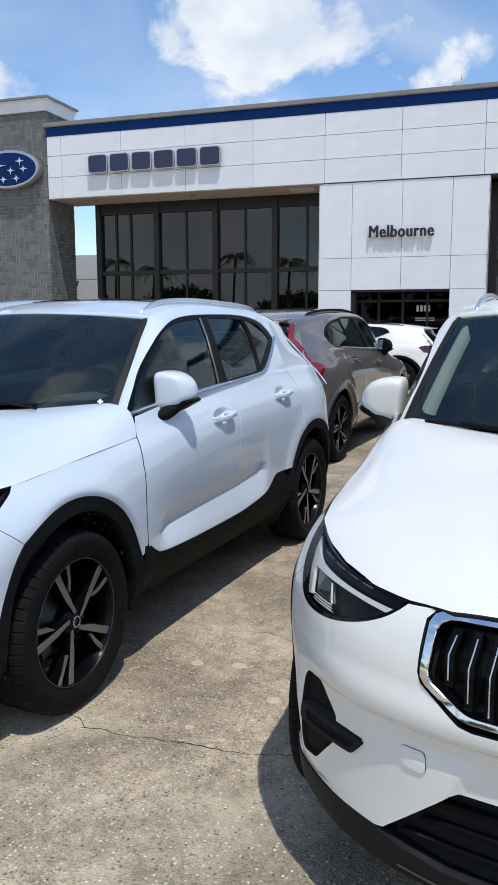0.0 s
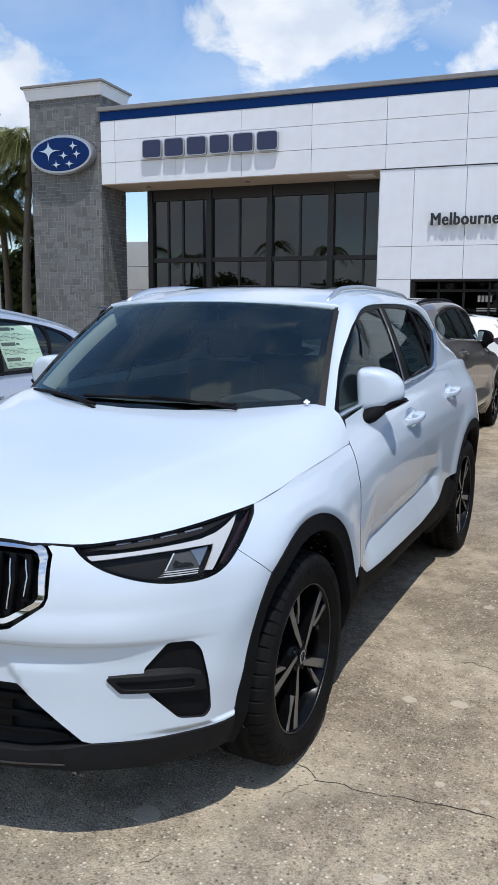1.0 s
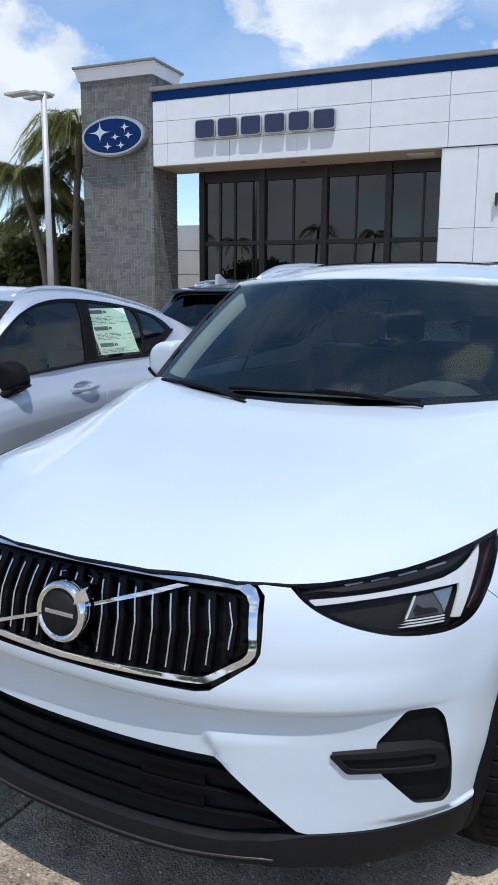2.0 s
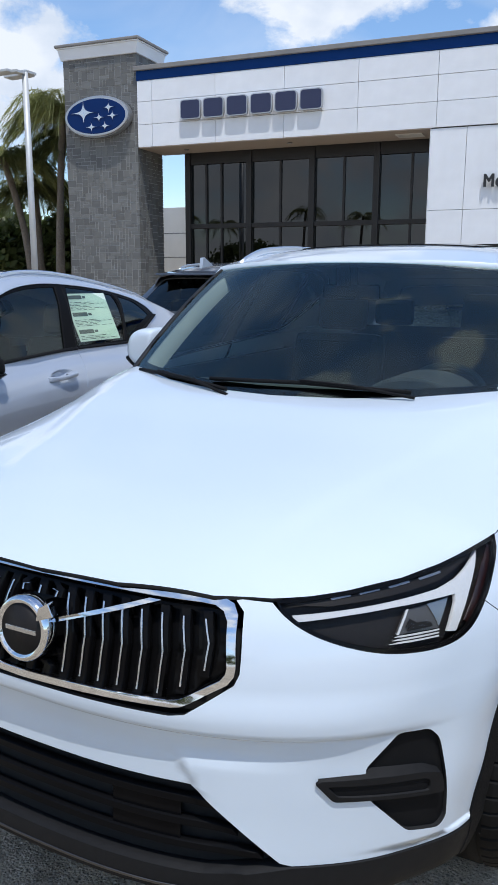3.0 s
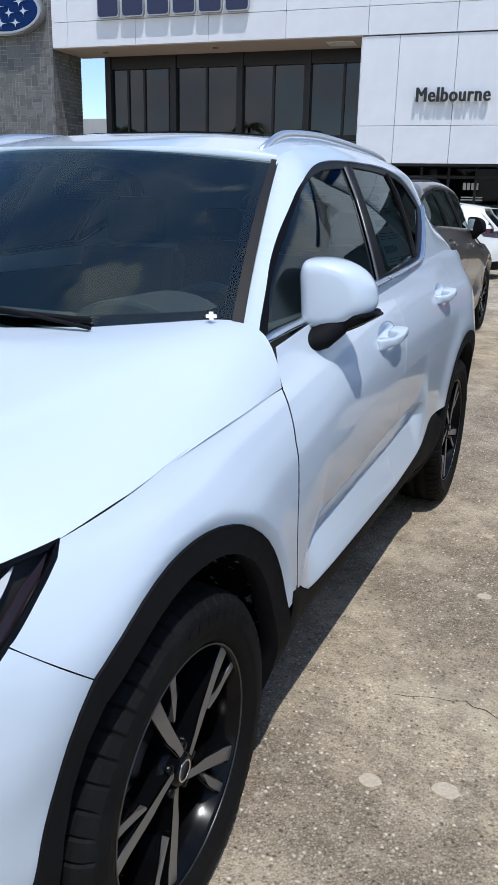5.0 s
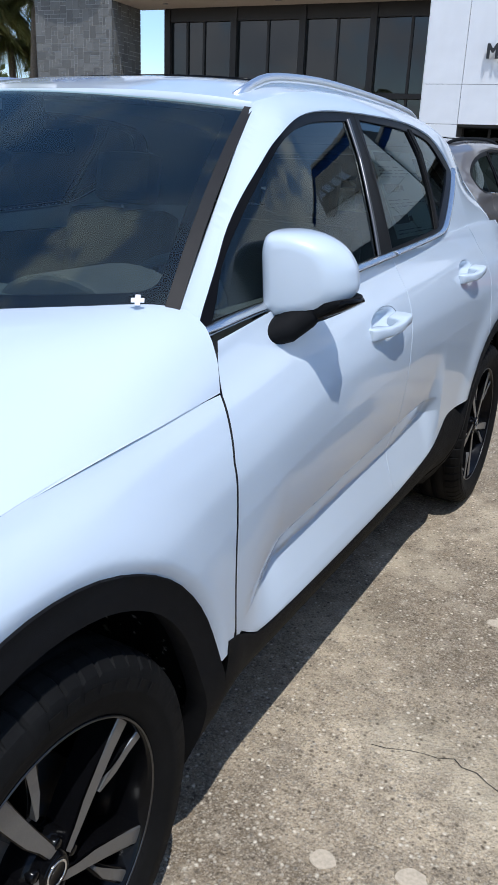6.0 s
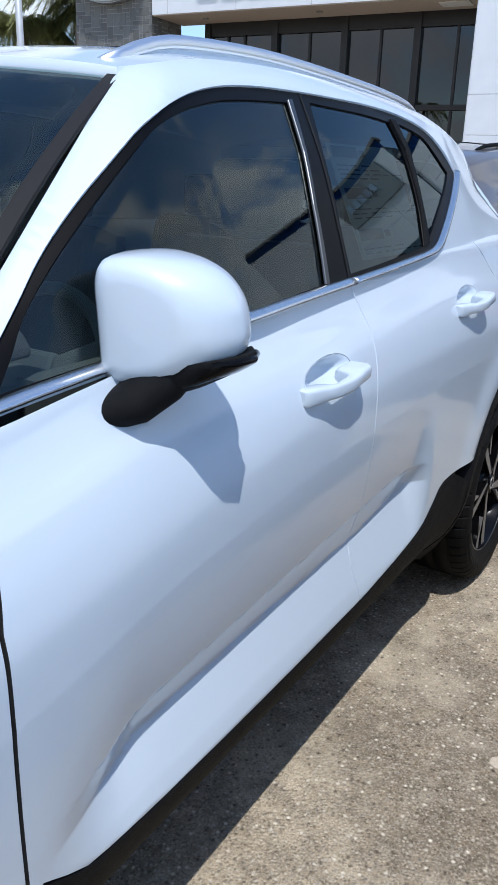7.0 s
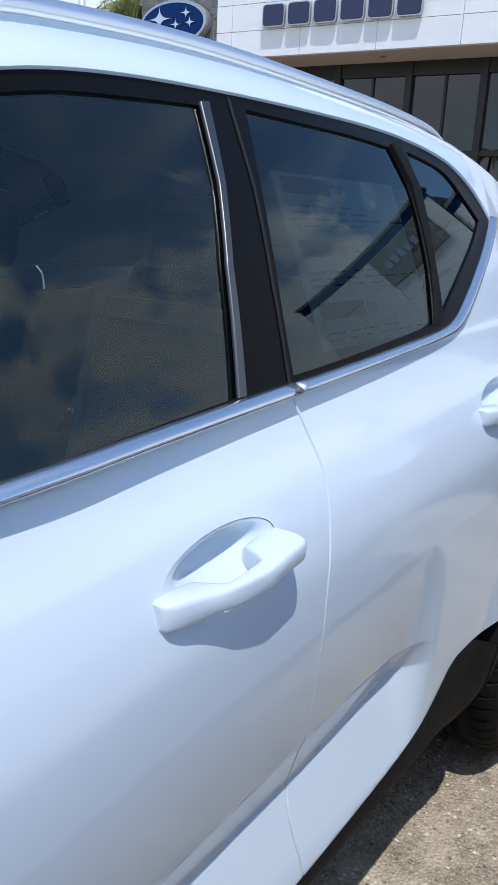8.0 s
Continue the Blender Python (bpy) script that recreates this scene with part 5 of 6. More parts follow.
        add_mirror(car, mirror_mat or (M_CLAD if tall_lamps else paint), s)
        # roof rail
        pts = []
        for k in range(34):
            t = k / 33
            y = 1.075 + 1.66 * t
            e = float(roof_mid(y) - roof_drop(y))
            x = float(cabin_x(np.array(y), np.array(e))) - 0.072
            lift = 0.030 * (1 - (1 - min(1, t / 0.16)) ** 2.2) * (1 - max(0, (t - 0.86) / 0.14) ** 2.2)
            pts.append((s * x, y, float(roof_point(np.array(x), np.array(y))[2]) + lift - 0.006))
        bar_prof = [(-0.008, -0.016), (-0.010, -0.010), (-0.008, 0.004), (-0.003, 0.008), (0.003, 0.008), (0.008, 0.003), (0.010, -0.008), (0.009, -0.014), (0.005, -0.016), (-0.008, -0.016)]
        foot_prof = [(-0.006, -1.0), (-0.006, -0.012), (0.005, -0.012), (0.006, -1.0)]
        for nm, rail_prof, mat in (("roof_rail", bar_prof, rail_mat), ("rail_foot", foot_prof, paint)):
            bm = bmesh.new()
            rings = []
            for x, y, z in pts:
                ring = []
                for dx, dz in rail_prof:
                    px = abs(x) + dx
                    pz = float(roof_point(np.array(px), np.array(y))[2]) - 0.006 if dz < -0.5 else z + dz
                    ring.append(bm.verts.new((s * px, y, max(pz, float(roof_point(np.array(px), np.array(y))[2]) - 0.006))))
                rings.append(ring)
            for r0, r1 in zip(rings, rings[1:]):
                for q in range(len(rail_prof) - 1):
                    bm.faces.new((r0[q], r0[q + 1], r1[q + 1], r1[q])).smooth = True
            bm.faces.new(rings[0])
            bm.faces.new(rings[-1][::-1])
            bmesh.ops.recalc_face_normals(bm, faces=bm.faces)
            part(nm, bm, mat, car, "" if mat is paint else "satin silver roof rail" if mat is M_RAIL else "black roof rail")

    # screens and roof
    frame_out = [(-1, 0.0), (-0.5, -0.01), (0, -0.01), (0.5, -0.01), (1, 0.0), (1, 1.0), (-1, 1.0)]
    pane = patch("windscreen", SCREEN, [frame_out], M_WINDSCREEN, car, "clear raked windscreen", off=0.0, step=(0.06, 0.05), edge=0.0)
    pane.visible_shadow = False
    frit_in = rounded([(-0.945, 0.095), (0.945, 0.095), (0.935, 0.955), (-0.935, 0.955)], 0.06, 4)
    patch("windscreen_border", SCREEN, [frame_out, frit_in], M_GLOSSBLACK, car, off=-0.004, step=(0.05, 0.04), edge=0.0)
    for s in (1, -1):
        strip = [(s * 0.972, 0.0), (s * 1.004, 0.0), (s * 1.010, 1.0), (s * 0.978, 1.0)]
        patch("pillar_trim", SCREEN, [strip], M_PILLAR, car, off=0.004, step=(0.03, 0.05), edge=0.008)
    ry = np.linspace(1.04, 3.12, 24)
    xe = [float(cabin_x(np.array(y), np.array(roof_mid(y) - roof_drop(y)))) for y in ry]
    fr = [(-u * 0.62, 1.035 - 0.13 * (1 - u * u)) for u in np.linspace(-1, 1, 12)]
    ro = [(x, y) for x, y in zip(xe, ry)] + [(-x, y) for x, y in list(zip(xe, ry))[::-1]] + fr[::-1]
    patch("roof_panel", ROOF, [ro], paint, car, step=(0.04, 0.05), edge=0.022)
    patch("headliner", ROOF, [[(-0.56, 0.98), (0.56, 0.98), (0.52, 3.0), (-0.52, 3.0)]], M_HEADLINER, car, off=-0.03, step=(0.1, 0.1), edge=0.0)
    patch("sunroof", ROOF, [rounded([(-0.41, 1.40), (0.41, 1.40), (0.40, 2.30), (-0.40, 2.30)], 0.05)], M_GLOSSBLACK, car, "black panoramic sunroof", off=0.005, step=(0.06, 0.06), edge=0.005)
    patch("tailgate", HATCH, [[(-1, -0.02), (1, -0.02), (1, 1), (-1, 1)], rounded([(-0.86, 0.16), (0.86, 0.16), (0.80, 0.88), (-0.80, 0.88)], 0.08)], paint, car, step=(0.06, 0.05), edge=0.01)
    patch("rear_screen", HATCH, [rounded([(-0.87, 0.15), (0.87, 0.15), (0.81, 0.89), (-0.81, 0.89)], 0.08)], M_PRIVACY, car, off=-0.004, step=(0.08, 0.06), edge=0.0)
    bm = prism([(3.00, 1.535), (3.25, 1.515), (3.26, 1.495), (3.02, 1.500)], -0.45, 0.45, "yz", 0.006)
    part("roof_spoiler", bm, paint, car)

    # wipers
    for line in ([(0.60, 0.050), (0.36, 0.082), (0.13, 0.100), (-0.10, 0.094), (-0.34, 0.078)], [(-0.22, 0.030), (-0.45, 0.052), (-0.70, 0.044), (-0.88, 0.022)]):
        uv = np.array(line)
        pts = SCREEN(uv[:, 0], uv[:, 1]) + [0, -0.008, 0.012]
        part("wiper", tube([tuple(p) for p in pts], 0.0085, 8, 0.8), M_CLAD, car)
        part("wiper_arm", tube([tuple(pts[0] + [0.02, -0.03, -0.012]), tuple(pts[1] + [0.0, -0.012, 0.006]), tuple(pts[2] + [0, -0.004, 0.008])], 0.007, 8, 0.7), M_CLAD, car)

    # wheels
    for y, x in ((0.0, 0.797), (BASE, 0.803)):
        for s in (1, -1):
            add_wheel(car, (s * x, y, AXLE_Z + 0.006), spin + y, s < 0)

    if cabin:
        add_cabin(car)
    return car


def add_cabin(car):
    """Dashboard, steering wheel, seats and shelf behind the glass."""
    bm = prism([(0.36, 1.075), (0.62, 1.115), (0.86, 1.085), (1.00, 1.02), (0.98, 0.70), (0.55, 0.60), (0.40, 0.80)], -0.72, 0.72, "yz", 0.02)
    part("dashboard", bm, M_TRIM, car)
    part("centre_screen", box_bm((-0.10, 0.955, 0.86), (0.10, 0.985, 1.07), 0.008), M_GLOSSBLACK, car)
    hood = [(-0.17 * math.cos(a), 0.085 * math.sin(a)) for a in np.linspace(0, math.pi, 15)]
    part("instrument_hood", prism([(0.37 + x, 1.085 + z) for x, z in hood], 0.62, 0.90, "xz", 0.012), M_SEAT, car)
    for sd, inner in ((-1, 0.922), (1, 0.944)):
        patch("pillar_lining", SCREEN, [[(sd * (inner + 0.006), 0.08), (sd * 0.955, 0.08), (sd * 0.955, 0.94), (sd * (inner - 0.002), 0.94)]], M_LINING, car, off=-0.018, step=(0.03, 0.06), edge=0.06)
    ring = lathe([(0.014 * math.cos(a), 0.178 + 0.014 * math.sin(a)) for a in np.linspace(0, math.tau, 11)[:-1]], 44, "z", closed=True)
    for m in (Matrix(), Matrix.Rotation(radians(115), 4, "Z"), Matrix.Rotation(radians(-115), 4, "Z")):
        box(ring, (-0.018, -0.175, -0.008), (0.018, -0.03, 0.008), 0.004, m)
    box(ring, (-0.055, -0.05, -0.015), (0.055, 0.05, 0.015), 0.012)
    bmesh.ops.transform(ring, matrix=Matrix.Translation((0.37, 1.05, 1.00)) @ Matrix.Rotation(radians(66), 4, "X"), verts=ring.verts)
    part("steering_wheel", ring, M_TRIM, car, "grey leather steering wheel")
    for x in (-0.37, 0.37):
        seat = new("front_seat")
        seat.parent = car
        part("cushion", box_bm((x - 0.25, 1.20, 0.48), (x + 0.25, 1.72, 0.66), 0.05), M_SEAT, seat)
        bm = box_bm((-0.24, -0.06, 0.0), (0.24, 0.06, 0.62), 0.05, Matrix.Translation((x, 1.70, 0.62)) @ Matrix.Rotation(radians(-14), 4, "X"))
        part("backrest", bm, M_SEAT, seat)
        bm = box_bm((-0.13, -0.05, 0.0), (0.13, 0.05, 0.19), 0.04, Matrix.Translation((x, 1.86, 1.24)) @ Matrix.Rotation(radians(-10), 4, "X"))
        part("headrest", bm, M_SEAT, seat)
    rear = new("rear_seat")
    rear.parent = car
    part("cushion", box_bm((-0.62, 2.05, 0.50), (0.62, 2.55, 0.68), 0.05), M_SEAT, rear)
    part("backrest", box_bm((-0.62, -0.06, 0.0), (0.62, 0.06, 0.62), 0.05, Matrix.Translation((0, 2.55, 0.62)) @ Matrix.Rotation(radians(-16), 4, "X")), M_SEAT, rear)
    for x in (-0.36, 0.36):
        part("headrest", box_bm((-0.12, -0.04, 0.0), (0.12, 0.04, 0.16), 0.035, Matrix.Translation((x, 2.71, 1.22))), M_SEAT, rear)
    part("cabin_floor", box_bm((-0.70, 0.5, 0.28), (0.70, 3.2, 0.31)), M_TRIM, car)
    part("parcel_shelf", box_bm((-0.60, 2.75, 1.0), (0.60, 3.25, 1.02)), M_TRIM, car)
    for s in (-1, 1):
        part("door_lining", box_bm(sorted_pair(s * 0.72, s * 0.76, 0), sorted_pair(s * 0.72, s * 0.76, 1), 0.0), M_TRIM, car)
    m = part("rear_view_mirror", box_bm((-0.12, 0.985, 1.415), (0.12, 1.01, 1.475), 0.014), M_GLOSSBLACK, car)
    part("mirror_stem", box_bm((-0.03, 0.90, 1.46), (0.03, 1.0, 1.55), 0.01), M_GLOSSBLACK, m)


def sorted_pair(a, b, which):
    lo, hi = min(a, b), max(a, b)
    return (lo, 0.7, 0.5) if which == 0 else (hi, 2.6, 1.12)




# ---- ground ----
M_WHITE_PANEL = material("white_cladding_panel", (0.80, 0.81, 0.83), rough=0.38, stain=0.12, stain_scale=0.8, stain_color=(0.5, 0.5, 0.5), grain=0.06, grain_scale=3, island=0.05)
# dark panel joints; also room surfaces, with the indoor dimness in the colour
M_JOINT_SHADE = material("dark_joint_and_room_shade", (0.10, 0.10, 0.105), rough=0.8)
M_BLUE = material("blue_band", (0.002, 0.034, 0.16), rough=0.5, spec=0.12)
M_CAPGREY = material("grey_coping", (0.23, 0.22, 0.21), rough=0.6, stain=0.3, stain_scale=2)
M_SOFFIT = material("beige_soffit", (0.40, 0.335, 0.28), rough=0.7, grain=0.1, grain_scale=4)
M_FRAME = material("dark_bronze_frame", (0.018, 0.016, 0.015), rough=0.4, metal=0.3)
M_SHOPGLASS = glass_material("dark_shop_glass", (0.05, 0.05, 0.05), ior=1.62)
M_DOORGLASS = glass_material("entrance_glass", (0.04, 0.04, 0.04), ior=1.25)
M_STONE = material("grey_slate_tile", (0.18, 0.18, 0.172), rough=0.75, grain=0.25, grain_scale=7, stain=0.3, stain_scale=1.2, stain_color=(0.10, 0.105, 0.105), island=0.62, bump=0.2, bump_scale=30)
M_MORTAR = material("pale_mortar", (0.33, 0.33, 0.32), rough=0.9, grain=0.2, grain_scale=8)
M_STUCCO = material("white_stucco", (0.62, 0.61, 0.58), rough=0.8, stain=0.15, stain_scale=1)
M_SIGN = material("sign_face", (0.022, 0.028, 0.075), rough=0.35)
M_SIGNEDGE = material("sign_edge", (0.45, 0.46, 0.48), rough=0.3, metal=0.8)
M_LETTER = material("black_letter", (0.02, 0.021, 0.024), rough=0.4)
M_LOGOBLUE = material("emblem_blue", (0.002, 0.022, 0.11), rough=0.4, spec=0.15)
M_GALV = material("galvanised_pole", (0.52, 0.53, 0.53), rough=0.5, metal=0.3, stain=0.2, stain_scale=3)
M_TRUNK = material("palm_trunk", (0.20, 0.165, 0.13), rough=0.9, grain=0.6, grain_scale=14, bump=0.7, bump_scale=30)
M_FROND = leaf_material("palm_frond", (0.25, 0.30, 0.125))
M_LEAF = leaf_material("broad_leaf", (0.11, 0.155, 0.05))
M_MARK = material("pale_spot", (0.58, 0.49, 0.37), rough=0.85, grain=0.4, grain_scale=120)
M_CRACK = material("crack_shadow", (0.035, 0.03, 0.025), rough=1.0)


def flat_mesh(name, verts, faces):
    me = bpy.data.meshes.new(name)
    me.from_pydata(verts, [], faces)
    return me


ground = attach("ground", flat_mesh("ground", [(-1500, -1500, -0.02), (1500, -1500, -0.02), (1500, 1500, -0.02), (-1500, 1500, -0.02)], [(0, 1, 2, 3)]), M_CONCRETE, None)
tagged(ground, "old sunlit exposed-aggregate concrete ground", "ground", kind="structure")
pavement = thing("pavement", "weathered exposed-aggregate concrete parking slabs", "pavement", kind="structure")
slab_me = bpy.data.meshes.new("slab")
sb = box_bm((-2.793, -2.793, -0.15), (2.793, 2.793, 0.0), 0.006)
sb.to_mesh(slab_me)
sb.free()
slab_me.materials.append(M_CONCRETE)
for i in range(-5, 5):
    for j in range(-4, 4):
        o = new("slab", slab_me)
        o.parent = pavement
        o.location = (2.4 + 5.6 * i, 1.63 + 5.6 * j, 0.0)


def spot(x, y, r, seed):
    rnd = random.Random(seed)
    pts = [(x + r * 0.85 * (1 + rnd.uniform(-0.15, 0.15)) * math.cos(a) * 1.1, y + r * 0.85 * (1 + rnd.uniform(-0.15, 0.15)) * math.sin(a)) for a in np.linspace(0, math.tau, 15)[:-1]]
    pts = [tuple(p) for p in softened(pts)]
    ob = part("pale_spot", prism(pts, 0.0, 0.0022, "xy"), M_MARK, None)
    return tagged(ob, "flattened pale spot stuck on the concrete", "stain", "spots on the concrete", "stuff")


for k, (x, y, r) in enumerate(((1.133, 0.550, 0.030), (1.366, 0.034, 0.019), (1.317, 0.598, 0.036), (1.517, 0.0, 0.017), (1.495, -0.05, 0.015), (1.316, -0.472, 0.022), (1.579, 0.358, 0.034), (1.25, 1.706, 0.03),
                               (0.60, -0.52, 0.05), (1.40, 2.2, 0.03), (1.18, 2.3, 0.022))):
    spot(x, y, r, k)


def crack(points, width, seed):
    rnd = random.Random(seed)
    vs, fs, pts = [], [], []
    for (x0, y0), (x1, y1) in zip(points, points[1:]):
        n = max(2, int(math.hypot(x1 - x0, y1 - y0) / 0.03))
        for k in range(n):
            t = k / n
            pts.append((x0 + (x1 - x0) * t + rnd.uniform(-0.008, 0.008), y0 + (y1 - y0) * t + rnd.uniform(-0.008, 0.008)))
    for k, (x, y) in enumerate(pts):
        w = width * rnd.uniform(0.4, 1.3)
        vs += [(x - w * 0.5, y - w, 0.0012), (x + w * 0.5, y + w, 0.0012)]
        if k:
            i = 2 * k
            fs.append((i - 2, i, i + 1, i - 1))
    ob = attach("crack", flat_mesh("crack", vs, fs), M_CRACK, None)
    return tagged(ob, "thin dark crack running across the concrete", "crack", kind="stuff")


crack([(0.40, -1.15), (0.62, -0.85), (0.84, -0.47), (0.99, -0.12), (1.22, -0.105), (1.41, -0.07), (1.62, -0.052), (1.78, 0.006), (2.2, 0.06)], 0.0022, 3)
crack([(0.99, -0.12), (0.94, -0.08), (0.70, 0.02)], 0.0018, 5)
crack([(1.10, 0.95), (1.30, 1.00), (1.62, 0.88), (1.9, 0.95)], 0.0014, 7)

# ---- the dealership ----
SITE = pose(-5.55, 21.8, 0, 0, 0, 5.5)     # along the front, into the building, up
dealer = thing("dealership_building", "white-panelled car dealership with dark glass front and blue band", "building", SITE)


def slab_box(name, lo, hi, mat, parent=None, bevel=0.0, label=""):
    return part(name, box_bm(lo, hi, bevel), mat, parent or dealer, label)


def panel_grid(parent, us, zs, d0, d1, mat, skip=None, joint=0.012):
    """Cladding panels, each a piece of its own, with open joints."""
    cache = {}
    for u0, u1 in zip(us, us[1:]):
        for z0, z1 in zip(zs, zs[1:]):
            if skip and skip(u0, u1, z0, z1):
                continue
            key = (round(u1 - u0, 3), round(z1 - z0, 3))
            if key not in cache:
                me = bpy.data.meshes.new("cladding_panel")
                bm = box_bm((joint / 2, d0, joint / 2), (key[0] - joint / 2, d1, key[1] - joint / 2), 0.004)
                bm.to_mesh(me)
                bm.free()
                me.materials.append(mat)
                cache[key] = me
            o = new("cladding_panel", cache[key])
            o.parent = parent
            o.location = (u0, 0, z0)


FASCIA_U = [-9.72, -9.17, -6.87, -4.53, -2.19, 0.15, 2.51, 4.92, 7.30, 9.70]
fascia = slab_box("fascia", (-9.70, 0.03, 5.77), (9.70, 0.60, 8.13), M_JOINT_SHADE)
panel_grid(fascia, FASCIA_U, [5.765, 6.475, 7.19, 7.845], -0.03, 0.03, M_WHITE_PANEL)
slab_box("blue_band", (-9.73, -0.045, 7.852), (9.70, 0.05, 8.14), M_BLUE)
slab_box("coping", (-9.80, -0.14, 8.14), (9.70, 0.85, 8.285), M_CAPGREY, bevel=0.02)
slab_box("soffit", (-9.70, 0.60, 5.80), (0.0, 1.75, 5.90), M_SOFFIT)
slab_box("soffit_edge", (-9.70, 0.0, 5.745), (0.0, 1.75, 5.80), M_SOFFIT)
slab_box("roof_deck", (-12.3, 0.6, 7.7), (14.5, 16, 7.95), M_CAPGREY)
for u in (-8.3, -4.6, -1.0):
    part("downlight", lathe([(0, 0.09), (0.02, 0.09), (0.025, 0.075), (0.02, 0.0)], 20, "z"), M_CAPGREY, dealer).location = (u, 0.75, 5.715)
slab_box("access_hatch", (-1.15, 0.5, 5.72), (-0.35, 1.1, 5.742), M_STUCCO)
# entrance block
COL_U = [0.0, 1.03, 2.57, 4.05, 5.09]
entrance = slab_box("entrance_block", (0.05, 0.06, 2.50), (5.04, 2.2, 5.77), M_JOINT_SHADE)
slab_box("entrance_leg", (0.05, 0.06, 0.0), (1.03, 2.2, 2.50), M_JOINT_SHADE)
slab_box("entrance_leg", (4.06, 0.06, 0.0), (5.04, 2.2, 2.50), M_JOINT_SHADE)
panel_grid(entrance, COL_U, [0.0, 1.24, 2.48, 3.465, 5.745], 0.0, 0.06, M_WHITE_PANEL, skip=lambda u0, u1, z0, z1: 1.0 < u0 < 4.0 and z0 < 2.4)
slab_box("entrance_cheek", (-0.015, 0.0, 0.0), (0.0, 2.0, 5.745), M_WHITE_PANEL)
slab_box("entrance_cheek", (5.09, 0.0, 0.0), (5.105, 2.0, 5.745), M_WHITE_PANEL)
slab_box("entrance_reveal", (1.03, 0.06, 2.42), (4.06, 1.0, 2.50), M_FRAME)
doors = slab_box("entrance_glazing", (1.03, 0.95, 0.0), (4.06, 0.97, 2.45), M_DOORGLASS)
for u in (1.05, 1.78, 2.55, 3.32, 4.02):
    slab_box("door_frame", (u - 0.035, 0.90, 0.0), (u + 0.035, 0.99, 2.45), M_FRAME)
slab_box("door_frame", (1.03, 0.90, 2.12), (4.06, 0.99, 2.20), M_FRAME)
for k in range(4):
    slab_box("number_bar", (2.98 + 0.115 * k, 0.930, 1.82), (3.06 + 0.115 * k, 0.942, 2.01), M_STUCCO)
for k in range(2):
    slab_box("notice_bar", (2.95, 0.932, 1.60 - 0.07 * k), (3.55, 0.942, 1.63 - 0.07 * k), M_STUCCO)

# glass front
GLASS_D = 1.7


def glazed_bay(u0, u1, mains, subs, top, transom):
    shop = slab_box("shop_glass", (u0, GLASS_D, 0.0), (u1, GLASS_D + 0.02, top), M_SHOPGLASS)
    for u in mains:
        slab_box("mullion", (u - 0.10, GLASS_D - 0.16, 0.0), (u + 0.10, GLASS_D + 0.05, top + 0.3), M_FRAME, bevel=0.01)
    for u in subs:
        slab_box("glazing_bar", (u - 0.035, GLASS_D - 0.06, 0.0), (u + 0.035, GLASS_D + 0.04, top), M_FRAME)
    slab_box("transom", (u0, GLASS_D - 0.12, transom), (u1, GLASS_D + 0.04, transom + 0.15), M_FRAME, bevel=0.008)
    slab_box("head_frame", (u0, GLASS_D - 0.10, top - 0.06), (u1, GLASS_D + 0.04, 5.80), M_FRAME)
    slab_box("sill_frame", (u0, GLASS_D - 0.10, 0.0), (u1, GLASS_D + 0.04, 0.25), M_FRAME)


glazed_bay(-8.75, 0.0, (-8.68, -6.36, -4.11, -1.94), (-8.0, -7.42, -5.24, -3.03, -0.82), 5.42, 3.20)
glazed_bay(5.1, 14.5, (5.25, 7.5, 9.8, 12.1), (6.4, 8.6, 10.9), 5.42, 3.20)
slab_box("side_wall", (-8.78, 1.72, 0.0), (-8.62, 16, 7.7), M_FRAME)
# room surfaces coloured dark grey to stand in for the dim interior
slab_box("show_room_floor", (-8.6, 1.7, 0.0), (14.4, 15.9, 0.02), M_JOINT_SHADE)
slab_box("back_wall", (-8.7, 15.9, 0.0), (14.5, 16.1, 7.7), M_JOINT_SHADE)
slab_box("show_room_ceiling", (-8.6, 1.65, 5.9), (14.4, 15.9, 6.0), M_JOINT_SHADE)

# tower
tower = thing("stone_tower", "tower clad in grey slate tiles with white cornice", "tower", SITE)
TU0, TU1, TD0, TD1, TZ = -12.62, -9.74, 0.0, 1.72, 8.72
core_bm = box_bm((TU0 + 0.02, TD0 + 0.02, 0), (TU1 - 0.02, TD1 - 0.02, TZ))
part("tower_core", core_bm, M_MORTAR, tower)


def ashlar(width, height, rnd):
    """Random coursed rectangles that fill a face."""
    cell = 0.118
    nu, nz = max(1, round(width / cell)), round(height / cell)
    cu, cz = width / nu, height / nz
    used = np.zeros((nu, nz), bool)
    shapes = [(2, 2), (3, 2), (2, 1), (3, 1), (1, 2), (2, 3), (1, 1)]
    out = []
    for j in range(nz):
        for i in range(nu):
            if used[i, j]:
                continue
            for a, b in rnd.sample(shapes, len(shapes)) + [(1, 1)]:
                if i + a <= nu and j + b <= nz and not used[i:i + a, j:j + b].any():
                    used[i:i + a, j:j + b] = True
                    out.append((i * cu, j * cz, a * cu, b * cz))
                    break
    return out


stone_cache = {}


def stone(w, h, depth):
    key = (round(w, 3), round(h, 3), depth)
    if key not in stone_cache:
        me = bpy.data.meshes.new("stone_tile")
        bm = box_bm((0.010, -depth, 0.010), (w - 0.010, 0.03, h - 0.010), 0.003)
        bm.to_mesh(me)
        bm.free()
        me.materials.append(M_STONE)
        stone_cache[key] = me
    return stone_cache[key]


